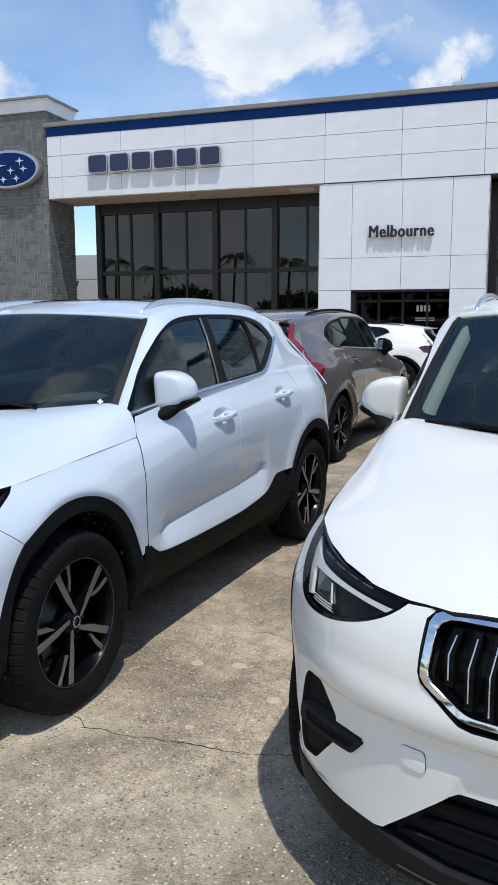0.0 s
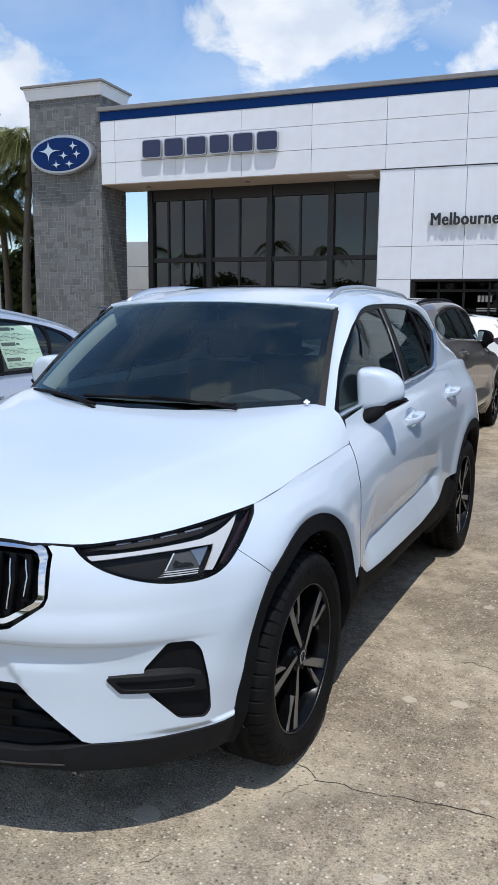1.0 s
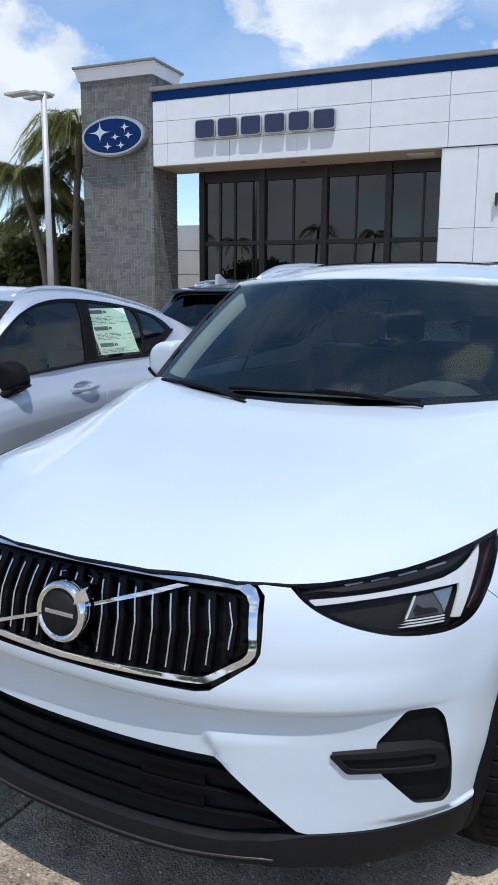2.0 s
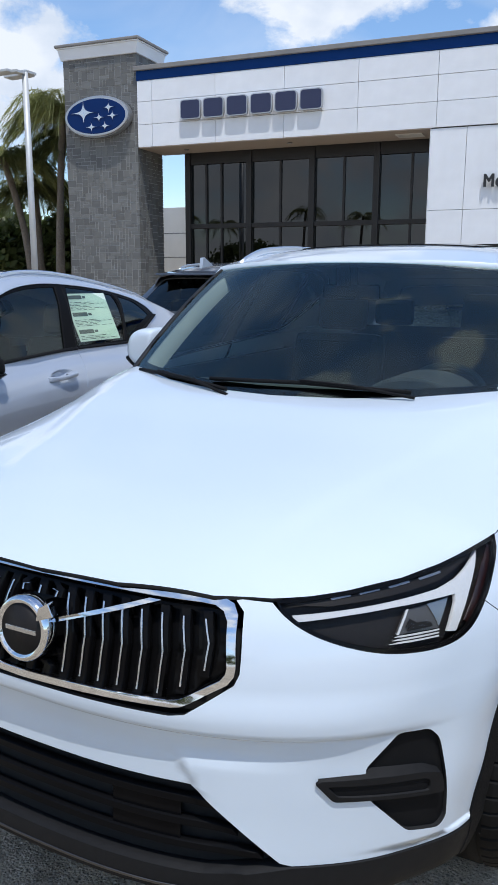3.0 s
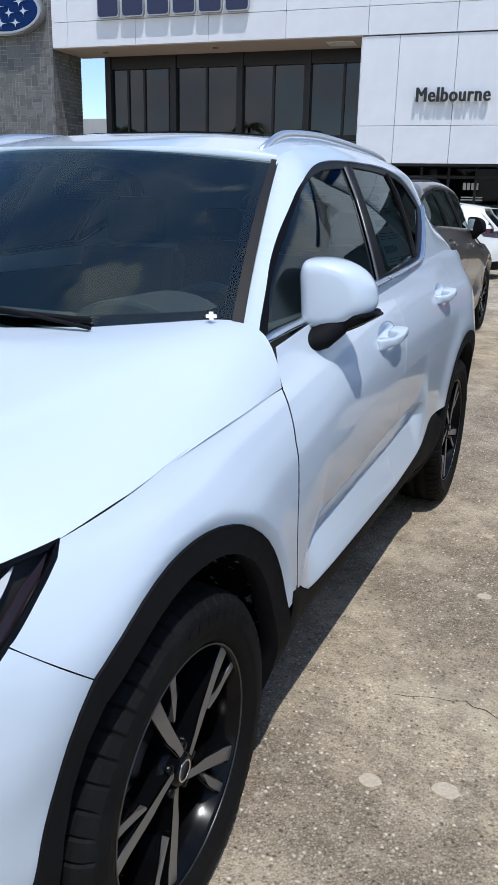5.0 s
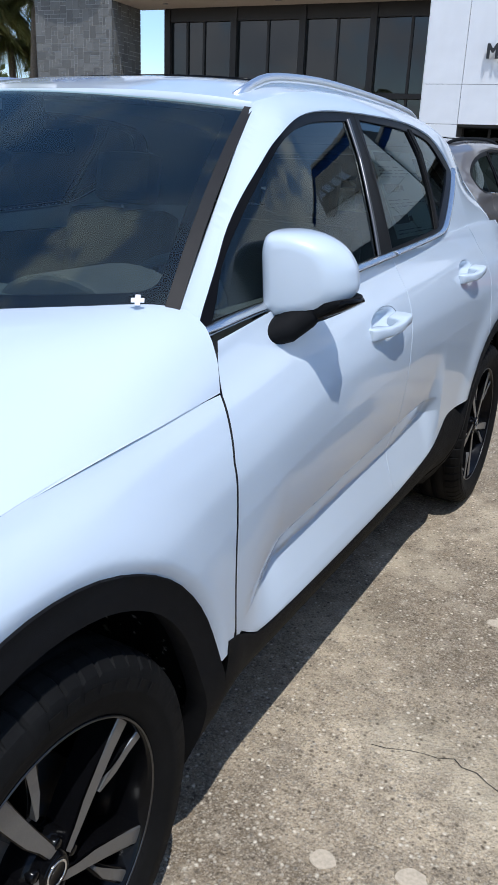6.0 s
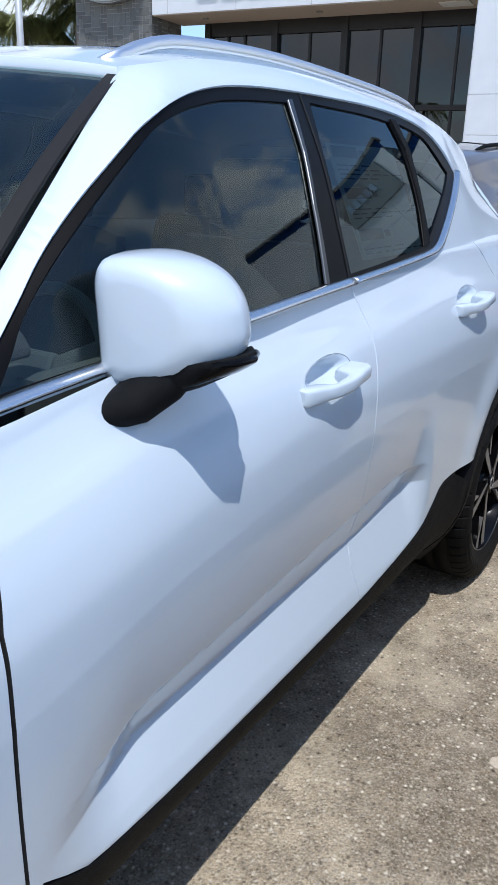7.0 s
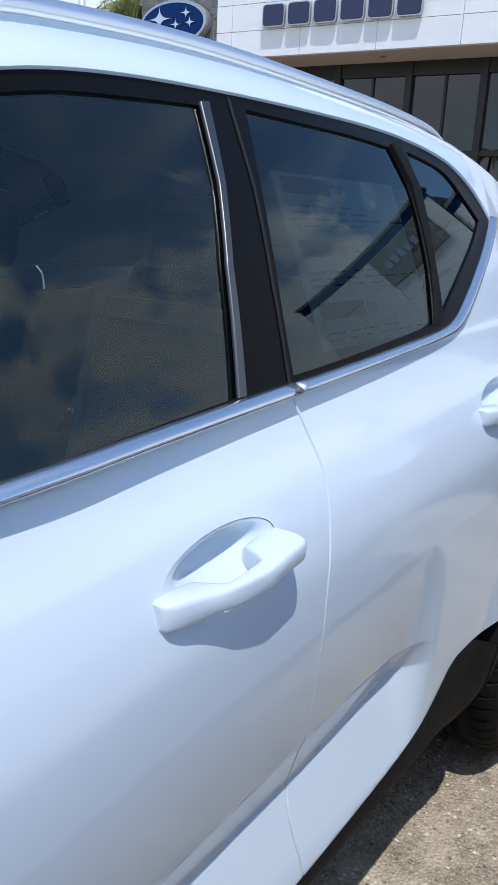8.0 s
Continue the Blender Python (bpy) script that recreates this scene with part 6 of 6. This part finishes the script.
rest = []
rnd = random.Random(11)
count = 0
for face in ("front", "side", "left"):
    width = TU1 - TU0 if face == "front" else TD1 - TD0
    for u, z, w, h in ashlar(width, TZ, rnd):
        me = stone(w, h, rnd.choice((-0.012, -0.010, -0.007)))
        if face == "front":
            m = Matrix.Translation((TU0 + u, TD0, z))
        elif face == "side":
            m = Matrix.Translation((TU1, TD0 + u, z)) @ Matrix.Rotation(math.pi / 2, 4, "Z")
        else:
            m = Matrix.Translation((TU0, TD1 - u, z)) @ Matrix.Rotation(-math.pi / 2, 4, "Z")
        if z > 2.2 and face != "left" and count < 300:
            o = new("stone_tile", me)
            o.parent = tower
            o.matrix_local = m
            count += 1
        else:
            rest.append((me, m))
jv, jf = [], []
for me, m in rest:
    k = len(jv)
    jv += [tuple(m @ v.co) for v in me.vertices]
    jf += [tuple(k + i for i in p.vertices) for p in me.polygons]
ob = attach("lower_stone_tiles", flat_mesh("lower_stone_tiles", jv, jf), M_STONE, tower)
tagged(ob, kind="stuff")
bm = box_bm((TU0 - 0.05, TD0 - 0.05, TZ), (TU1 + 0.05, TD1 + 0.05, TZ + 0.34), 0.012)
for v in bm.verts:
    if v.co.z > TZ + 0.2:
        v.co.x += 0.07 if v.co.x > (TU0 + TU1) / 2 else -0.07
        v.co.y += 0.07 if v.co.y > (TD0 + TD1) / 2 else -0.07
part("cornice_band", bm, M_WHITE_PANEL, tower)
part("cornice_fillet", box_bm((TU0 - 0.15, TD0 - 0.15, TZ + 0.34), (TU1 + 0.15, TD1 + 0.15, TZ + 0.385), 0.01), M_WHITE_PANEL, tower)
part("cornice_cap", box_bm((TU0 - 0.20, TD0 - 0.20, TZ + 0.385), (TU1 + 0.20, TD1 + 0.20, TZ + 0.475), 0.025), M_CAPGREY, tower)

# oval sign on the tower
oval = thing("oval_sign", "oval blue sign with silver rim and silver star shapes", "sign", SITE @ Matrix.Translation((-11.15, -0.04, 6.80)))


def ellipse_prism(a, b, lo, hi, bevel=0.0):
    return prism([(a * math.cos(t), b * math.sin(t)) for t in np.linspace(0, math.tau, 65)[:-1]], lo, hi, "xz", bevel)


part("sign_box", ellipse_prism(1.26, 0.66, -0.22, 0.0), M_SIGNEDGE, oval)
part("sign_rim", ellipse_prism(1.24, 0.64, -0.29, -0.22, 0.03), M_SIGNEDGE, oval)
part("sign_field", ellipse_prism(1.15, 0.56, -0.300, -0.26, 0.02), M_LOGOBLUE, oval)


def star(x, z, rx, rz):
    """A four-pointed star with hollow sides."""
    pts = []
    for a in np.linspace(0, math.tau, 49)[:-1]:
        c, d = math.cos(a), math.sin(a)
        pts.append((x + rx * math.copysign(abs(c) ** 5.0, c), z + rz * math.copysign(abs(d) ** 5.0, d)))
    return prism(pts, -0.322, -0.300, "xz")


for x, z, rx, rz in ((-0.47, 0.13, 0.58, 0.44), (0.52, 0.25, 0.27, 0.22), (0.14, -0.05, 0.26, 0.20), (0.66, -0.02, 0.26, 0.20), (-0.17, -0.34, 0.27, 0.20), (0.36, -0.33, 0.26, 0.19)):
    part("star", star(x, z, rx, rz), M_SATIN, oval)

# plain sign blocks on the fascia, six of them
sign = thing("fascia_sign", "row of six dark blue sign blocks with silver edges", "sign", SITE)
for k in range(6):
    u0 = -8.04 + 0.815 * k
    u1 = u0 + 0.72
    outl = rounded([(u0, 6.50), (u1, 6.50), (u1, 7.10), (u0, 7.10)], 0.12, 4)
    bm = prism([tuple(p) for p in outl], -0.20, -0.10, "xz")
    part("sign_block", bm, M_SIGNEDGE, sign)
    outl = rounded([(u0 + 0.03, 6.53), (u1 - 0.03, 6.53), (u1 - 0.03, 7.07), (u0 + 0.03, 7.07)], 0.1, 4)
    part("block_face", prism([tuple(p) for p in outl], -0.212, -0.195, "xz"), M_SIGN, sign)


def lettering(body, height, depth, mat, name, label, m, width=None):
    """Words in the built-in font, as a mesh."""
    cu = bpy.data.curves.new(name, "FONT")
    cu.body, cu.size, cu.extrude, cu.space_character = body, 1.0, depth / 2, 1.12
    tmp = bpy.data.objects.new("tmp", cu)
    scene.collection.objects.link(tmp)
    me = bpy.data.meshes.new_from_object(tmp.evaluated_get(bpy.context.evaluated_depsgraph_get()))
    bpy.data.objects.remove(tmp)
    co = np.array([v.co for v in me.vertices])
    w, h = np.ptp(co[:, 0]), np.ptp(co[:, 1])
    sx = (width / w) if width else height / h
    sy = height / h
    for v in me.vertices:
        x, y, z = v.co
        v.co = ((x - co[:, 0].min()) * sx, z, (y - co[:, 1].min()) * sy)
    bm = bmesh.new()
    for k, (dx, dz) in enumerate(((-0.017, -0.004), (-0.009, 0.004), (0.0, -0.004), (0.009, 0.004), (0.017, -0.004))):
        first = len(bm.verts)
        bm.from_mesh(me)
        bm.verts.ensure_lookup_table()
        bmesh.ops.translate(bm, vec=(dx, -0.002 * k, dz), verts=bm.verts[first:])
    ob = part(name, bm, mat, None)
    ob.matrix_world = m
    return tagged(ob, label, "sign")


lettering("Melbourne", 0.35, 0.07, M_LETTER, "town_lettering", "black raised letters reading Melbourne", SITE @ Matrix.Translation((1.60, -0.10, 4.06)), width=1.93)


# ---- the parked cars ----
M_SMOKED = material("smoked_lamp", (0.05, 0.008, 0.008), rough=0.1, coat=1.0)
def reshape(car, f):
    """Bends all meshes of a car by a function of its own x, y, z."""
    done = set()
    for o in car.children_recursive:
        if o.type != "MESH" or o.data.name in done or (o.parent and o.parent.name.startswith("wheel")):
            continue
        done.add(o.data.name)
        for v in o.data.vertices:
            v.co = f(*v.co)
        o.data.update()
    return car


main_car = suv(pose(0, 0, 0), M_PAINT_ICE, "ice-white compact SUV with black wheel-arch trim on concrete", spin=0.35)
next_car = suv(pose(2.805, 0.03, 0, 0, 0, 2.6), M_PAINT_WHITE, "clean white compact SUV parked beside the ice-white one", spin=0.9)
brown_car = suv(pose(-0.74, 8.62, 0, 0, 0, 180) @ Matrix.Diagonal((1.02, 1.055, 1.01, 1)), M_PAINT_BROWN, "brown-grey SUV with tall red tail lamps, tail outwards", spin=0.1, tall_lamps=True, rail_mat=M_CLAD)
dark_car = suv(pose(2.14, 8.62, 0, 0, 0, 180) @ Matrix.Diagonal((1.02, 1.055, 1.05, 1)), M_PAINT_DARK, "dark graphite SUV with tall red tail lamps, tail outwards", spin=0.5, tall_lamps=True, rail_mat=M_CLAD)
far_suv = suv(pose(-3.50, 8.75, 0, 0, 0, 180) @ Matrix.Diagonal((1.0, 1.04, 1.02, 1)), M_PAINT_DARK, "dark SUV with grey roof parked behind the silver hatchback", spin=0.2)
part("roof_fin", prism([(2.80, 1.60), (2.98, 1.685), (3.02, 1.68), (3.04, 1.565)], -0.02, 0.02, "yz", 0.008), M_PAINT_SILVER, far_suv, "silver roof antenna fin")
wagon = suv(pose(-4.30, 15.9, 0, 0, 0, -90) @ Matrix.Diagonal((1.0, 1.09, 0.90, 1)), M_PAINT_WHITE, "white wagon with black roof rails parked before the entrance", spin=0.7, rail_mat=M_CLAD, lamp_mat=M_SMOKED)
sedan = suv(pose(-2.86, 0.22, 0) @ Matrix.Diagonal((0.96, 1.03, 1.0, 1)), M_PAINT_SILVER, "ice-silver hatchback with price sheet in its rear window", spin=0.6, mirror_mat=M_CLAD)


def low_roof(x, y, z):
    """Lower and longer roof, falling away to the tail."""
    k = max(0.0, z - 0.75)
    z2 = z - 0.11 * k
    z2 -= 0.065 * step01(z, 0.62, 0.95) * (1 - step01(z, 1.12, 1.45))
    if y > 1.35:
        z2 -= 0.24 * k / 0.85 * min(1.0, (y - 1.35) / 1.7) ** 1.5
    return Vector((x, y, z2))


reshape(sedan, low_roof)
for o in list(sedan.children):
    if o.name.startswith("roof_spoiler"):
        bpy.data.objects.remove(o)
    elif o.name.startswith(("waist_strip", "pillar_strip")):
        o.data.materials[0] = M_CLAD
    elif o.name.startswith("door_mirror"):
        for c in o.children:
            side = 1 if c.data.vertices[0].co.x > 0 else -1
            for v in c.data.vertices:
                v.co = Vector((0.84 * side, 0.75, 1.04)) + (v.co - Vector((0.84 * side, 0.83, 1.10))) * 0.85
    elif o.name.startswith("rear_window"):
        o.data.materials[0] = M_SIDEGLASS
        o.visible_shadow = False


def paper(name, label, m, w, h, rows, seed):
    """A printed sheet: unreadable lines and blocks as plain bars."""
    sheet = thing(name, label, "paper", m)
    part("sheet", box_bm((0, -0.001, 0), (w, 0.001, h)), M_PAPER, sheet)
    r = random.Random(seed)
    for k, z in enumerate((0.88, 0.52, 0.16)):
        part("print_bar", box_bm((0.02, -0.0022, h * z), (w * 0.40, -0.0014, h * z + 0.026)), M_INK, sheet)
        part("print_bar", box_bm((w * 0.42, -0.0022, h * z + 0.004), (w * 0.50, -0.0014, h * z + 0.020)), M_INK, sheet)
    for k in range(rows):
        z = h * (0.04 + 0.92 * k / rows)
        if min(abs(z - h * q - 0.012) for q in (0.88, 0.52, 0.16)) < 0.03:
            continue
        x = 0.02
        while x < w * (0.55 if k % 3 else 0.93):
            ln = r.uniform(0.02, 0.07)
            part("print_bar", box_bm((x, -0.0022, z), (x + ln, -0.0014, z + 0.0028)), M_INK, sheet)
            x += ln + r.uniform(0.006, 0.03)
    return sheet


paper("price_sheet", "pale green printed price sheet on the hatchback's rear window", pose(-2.092, 1.85, 1.105, 0, 0, 90) @ Matrix.Rotation(radians(-24), 4, "X"), 0.40, 0.32, 30, 5)
paper("window_sheet", "pale printed sheet behind the dark rear side glass", pose(0.806, 1.63, 1.215, 0, 0, 90) @ Matrix.Rotation(radians(-25), 4, "X"), 0.38, 0.27, 24, 9)
cross = thing("cross_sticker", "small white cross sticker on the windscreen corner", "sticker", Matrix.Translation((0.690, 0.497, 1.168)) @ pose(0, 0, 0, -48, 0, 30))
part("sticker_bar", box_bm((-0.0125, -0.001, -0.005), (0.0125, 0.001, 0.005), 0.001), M_STICKER, cross)
part("sticker_bar", box_bm((-0.005, -0.0016, -0.0125), (0.005, 0.0006, 0.0125), 0.001), M_STICKER, cross)


# ---- trees, lamp and backdrop ----
def palm(x, y, height, lean, seed, crown=2.6, fronds=30):
    """A feather palm: ringed trunk, arching fronds with hanging leaflets."""
    r = random.Random(seed)
    tree = thing("palm_tree", "tall feather palm with drooping green fronds", "palm", pose(x, y, 0), "palms")
    pts = [(lean[0] * t * t, lean[1] * t * t, height * t) for t in np.linspace(0, 1, 14)]
    smooth_shade(part("trunk", tube(pts, lambda t: 0.20 - 0.07 * t + 0.012 * math.sin(t * 90), 12), M_TRUNK, tree))
    top = Vector(pts[-1])
    vs, fs = [], []
    for k in range(fronds):
        a = math.tau * k / fronds * 2.4 + r.uniform(-0.2, 0.2)
        rise = r.uniform(-0.30, 1.45)
        ln = crown * r.uniform(0.8, 1.1)
        d = Vector((math.cos(a), math.sin(a), 0))
        side = Vector((-d.y, d.x, 0))
        n = 26
        path = [top + d * (ln * (t ** 0.9) * 0.95) + Vector((0, 0, ln * (rise * t * 0.75 - (0.55 + 0.6 * max(0, rise)) * t * t))) for t in np.linspace(0, 1, n)]
        for i in range(n - 1):
            b = len(vs)
            w = 0.03 * (1 - i / n) + 0.006
            vs += [path[i] - side * w, path[i] + side * w, path[i + 1] + side * w, path[i + 1] - side * w]
            fs.append((b, b + 1, b + 2, b + 3))
            if i > 2:
                for s in (-1, 1):
                    for q in (0.0, 0.34, 0.67):
                        p = path[i].lerp(path[i + 1], q)
                        lf = 0.50 * math.sin(math.pi * min(1, 0.15 + 0.85 * i / n)) + 0.08
                        tip = p + side * (s * lf * r.uniform(0.5, 0.9)) + Vector((0, 0, lf * r.uniform(-0.85, 0.15))) + d * lf * 0.45
                        b = len(vs)
                        vs += [p - d * 0.020, p + d * 0.020, tip]
                        fs.append((b, b + 1, b + 2))
    part_me = flat_mesh("crown", [tuple(v) for v in vs], fs)
    attach("crown", part_me, M_FROND, tree)
    return tree


def broad_tree(x, y, height, width, seed):
    """A leafy tree: forked trunk and uneven clumps of leaves."""
    r = random.Random(seed)
    tree = thing("broadleaf_tree", "dark green broadleaf tree behind the lot", "tree", pose(x, y, 0), "trees behind the lot")
    bm = tube([(0, 0, 0), (0.1, 0, height * 0.3), (0.0, 0.1, height * 0.6)], lambda t: 0.22 - 0.1 * t, 8)
    for k in range(4):
        a = math.tau * k / 4
        limb = tube([(0.05, 0, height * 0.35), (math.cos(a) * width * 0.25, math.sin(a) * width * 0.25, height * 0.6), (math.cos(a) * width * 0.4, math.sin(a) * width * 0.4, height * 0.75)], lambda t: 0.1 - 0.06 * t, 6)
        me = bpy.data.meshes.new("limb")
        limb.to_mesh(me)
        limb.free()
        bm.from_mesh(me)
    part("trunk", bm, M_TRUNK, tree)
    vs, fs = [], []
    for k in range(90):
        a, u = r.uniform(0, math.tau), r.uniform(-0.75, 1)
        rad = width * 0.5 * math.sqrt(max(0.05, 1 - u * u)) * r.uniform(0.5, 1.05)
        c = Vector((rad * math.cos(a), rad * math.sin(a), height * (0.62 + 0.36 * u)))
        for q in range(60):
            p = c + Vector((r.gauss(0, 0.38), r.gauss(0, 0.38), r.gauss(0, 0.30)))
            n = Vector((r.uniform(-1, 1), r.uniform(-1, 1), r.uniform(-1, 1))).normalized()
            t = n.orthogonal().normalized() * r.uniform(0.16, 0.30)
            b2 = n.cross(t) * 0.6
            b = len(vs)
            vs += [tuple(p - t), tuple(p + b2), tuple(p + t), tuple(p - b2)]
            fs.append((b, b + 1, b + 2, b + 3))
    attach("crown", flat_mesh("crown", vs, fs), M_LEAF, tree)
    return tree


palm(-22.4, 24.9, 8.3, (0.3, 0.3), 1, 2.9, 130)
palm(-24.3, 25.3, 6.6, (-0.9, -0.6), 2, 2.8, 120)
palm(-23.2, 26.8, 7.4, (0.2, 0.2), 3, 2.7, 100)
palm(-25.8, 27.5, 5.6, (-0.4, 0.2), 6, 2.7, 100)
palm(-21.4, 18.4, 0.8, (-0.2, 0.0), 4, 1.5, 34)
for k, (x, y, h, w) in enumerate(((-34, 33, 5.2, 7), (-29.5, 36, 5.0, 7), (-40, 30, 5.6, 8), (-26, 31, 4.4, 6), (-46, 26, 6, 8), (-30, 29, 4.2, 6))):
    broad_tree(x, y, h, w, 20 + k)
planter = thing("potted_plant", "dark pot with a small green shrub beside the entrance", "plant", pose(-0.92, 20.6, 0))
part("pot", lathe([(0.0, 0.0), (0.0, 0.15), (0.34, 0.20), (0.36, 0.20), (0.36, 0.17), (0.30, 0.16), (0.30, 0.0)], 20, "z"), M_FRAME, planter)
sv, sf = [], []
rs = random.Random(77)
for k in range(500):
    p = Vector((rs.gauss(0, 0.14), rs.gauss(0, 0.14), 0.55 + rs.gauss(0, 0.13)))
    n = Vector((rs.uniform(-1, 1), rs.uniform(-1, 1), rs.uniform(-1, 1))).normalized()
    a = n.orthogonal().normalized() * 0.045
    b = n.cross(a) * 0.6
    i = len(sv)
    sv += [tuple(p - a), tuple(p + b), tuple(p + a), tuple(p - b)]
    sf.append((i, i + 1, i + 2, i + 3))
attach("foliage", flat_mesh("foliage", sv, sf), M_LEAF, planter)
# behind the walk, seen in the glass
for k, (x, y, h) in enumerate(((-12, -22, 8), (-17, -25, 9), (-23, -23, 7.5), (-28, -27, 9), (-34, -24, 8.5), (-40, -26, 8), (2, -26, 8), (9, -24, 8))):
    palm(x * 1.5, y * 1.7, h, (0.3, -0.2), 40 + k, 2.8, 26)
for k, (x, y, h, w) in enumerate(((-50, -34, 6, 12), (-38, -36, 5, 12), (-27, -37, 6, 12), (-15, -36, 5, 11), (-4, -35, 6, 11), (9, -35, 6, 11))):
    broad_tree(x * 1.3, y * 1.5, h, w, 60 + k)

lamp = thing("street_lamp", "tall grey parking lot pole with twin flat heads", "street lamp", pose(-14.79, 15.15, 0))
part("pole", tube([(0, 0, 0), (0, 0, 3.4), (0, 0, 6.85)], lambda t: 0.125 - 0.015 * t, 4), M_GALV, lamp)
for dy, dz in ((-0.35, 0.0), (0.35, 0.06)):
    part("lamp_head", box_bm((-0.95, dy - 0.17, 6.80 + dz), (-0.12, dy + 0.17, 6.87 + dz), 0.015), M_GALV, lamp)
    part("arm", box_bm((-0.16, min(dy, 0) - 0.03, 6.80 + dz), (0.06, max(dy, 0) + 0.03, 6.86 + dz)), M_GALV, lamp)
annex = thing("annex_building", "low white panelled building seen past the tower", "building", pose(-24.5, 36, 0, 0, 0, 5))
part("wall", box_bm((-3, 0, 1.35), (14, 8, 5.3), 0.02), M_STUCCO, annex)
part("plinth", box_bm((-2.9, 0.1, 0.0), (13.9, 7.9, 1.35)), M_CAPGREY, annex)
for z in (2.6, 3.9):
    part("panel_joint", box_bm((-3.0, -0.004, z), (14, 0.01, z + 0.03)), M_JOINT_SHADE, annex)
mast = thing("roof_antenna", "small white antenna box on the roof edge", "antenna", pose(-2.33, 27.2, 7.95))
part("mast", tube([(0, 0, 0), (0, 0, 1.7)], 0.03, 8), M_GALV, mast)
part("antenna_box", box_bm((-0.18, -0.06, 1.65), (0.18, 0.06, 1.85), 0.01), M_STUCCO, mast)
part("spike", tube([(0.1, 0, 1.85), (0.1, 0, 2.15)], 0.012, 6), M_GALV, mast)

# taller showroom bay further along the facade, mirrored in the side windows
# solid dark core: shows in the joints, and as a dim room behind bay_window
tall_bay = slab_box("tall_bay", (9.70, -0.25, 0.0), (18.2, 12.0, 8.95), M_JOINT_SHADE)
panel_grid(tall_bay, [9.70, 11.82, 13.95, 16.07, 18.2], [0.0, 0.6, 5.2, 6.4, 7.7, 8.94], -0.29, -0.25, M_WHITE_PANEL, skip=lambda u0, u1, z0, z1: z0 == 0.6)
slab_box("bay_window", (9.85, -0.27, 0.62), (18.05, -0.25, 5.18), M_SHOPGLASS)
for k in range(6):
    slab_box("glazing_bar", (9.81 + 1.64 * k, -0.31, 0.6), (9.89 + 1.64 * k, -0.25, 5.2), M_FRAME)
slab_box("blue_band", (9.68, -0.31, 8.95), (18.22, -0.05, 9.28), M_BLUE)
slab_box("coping", (9.60, -0.40, 9.28), (18.3, 0.3, 9.42), M_CAPGREY, bevel=0.02)
sign_panel = slab_box("sign_panel", (10.5, -0.42, 7.30), (14.0, -0.29, 8.90), M_CAPGREY, bevel=0.05, label="dark grey sign panel")
for k in range(5):
    part("sign_bar", box_bm((11.50 + 0.42 * k, -0.47, 7.98), (11.80 + 0.42 * k, -0.42, 8.38), 0.02), M_SIGNEDGE, sign_panel, "silver bar")
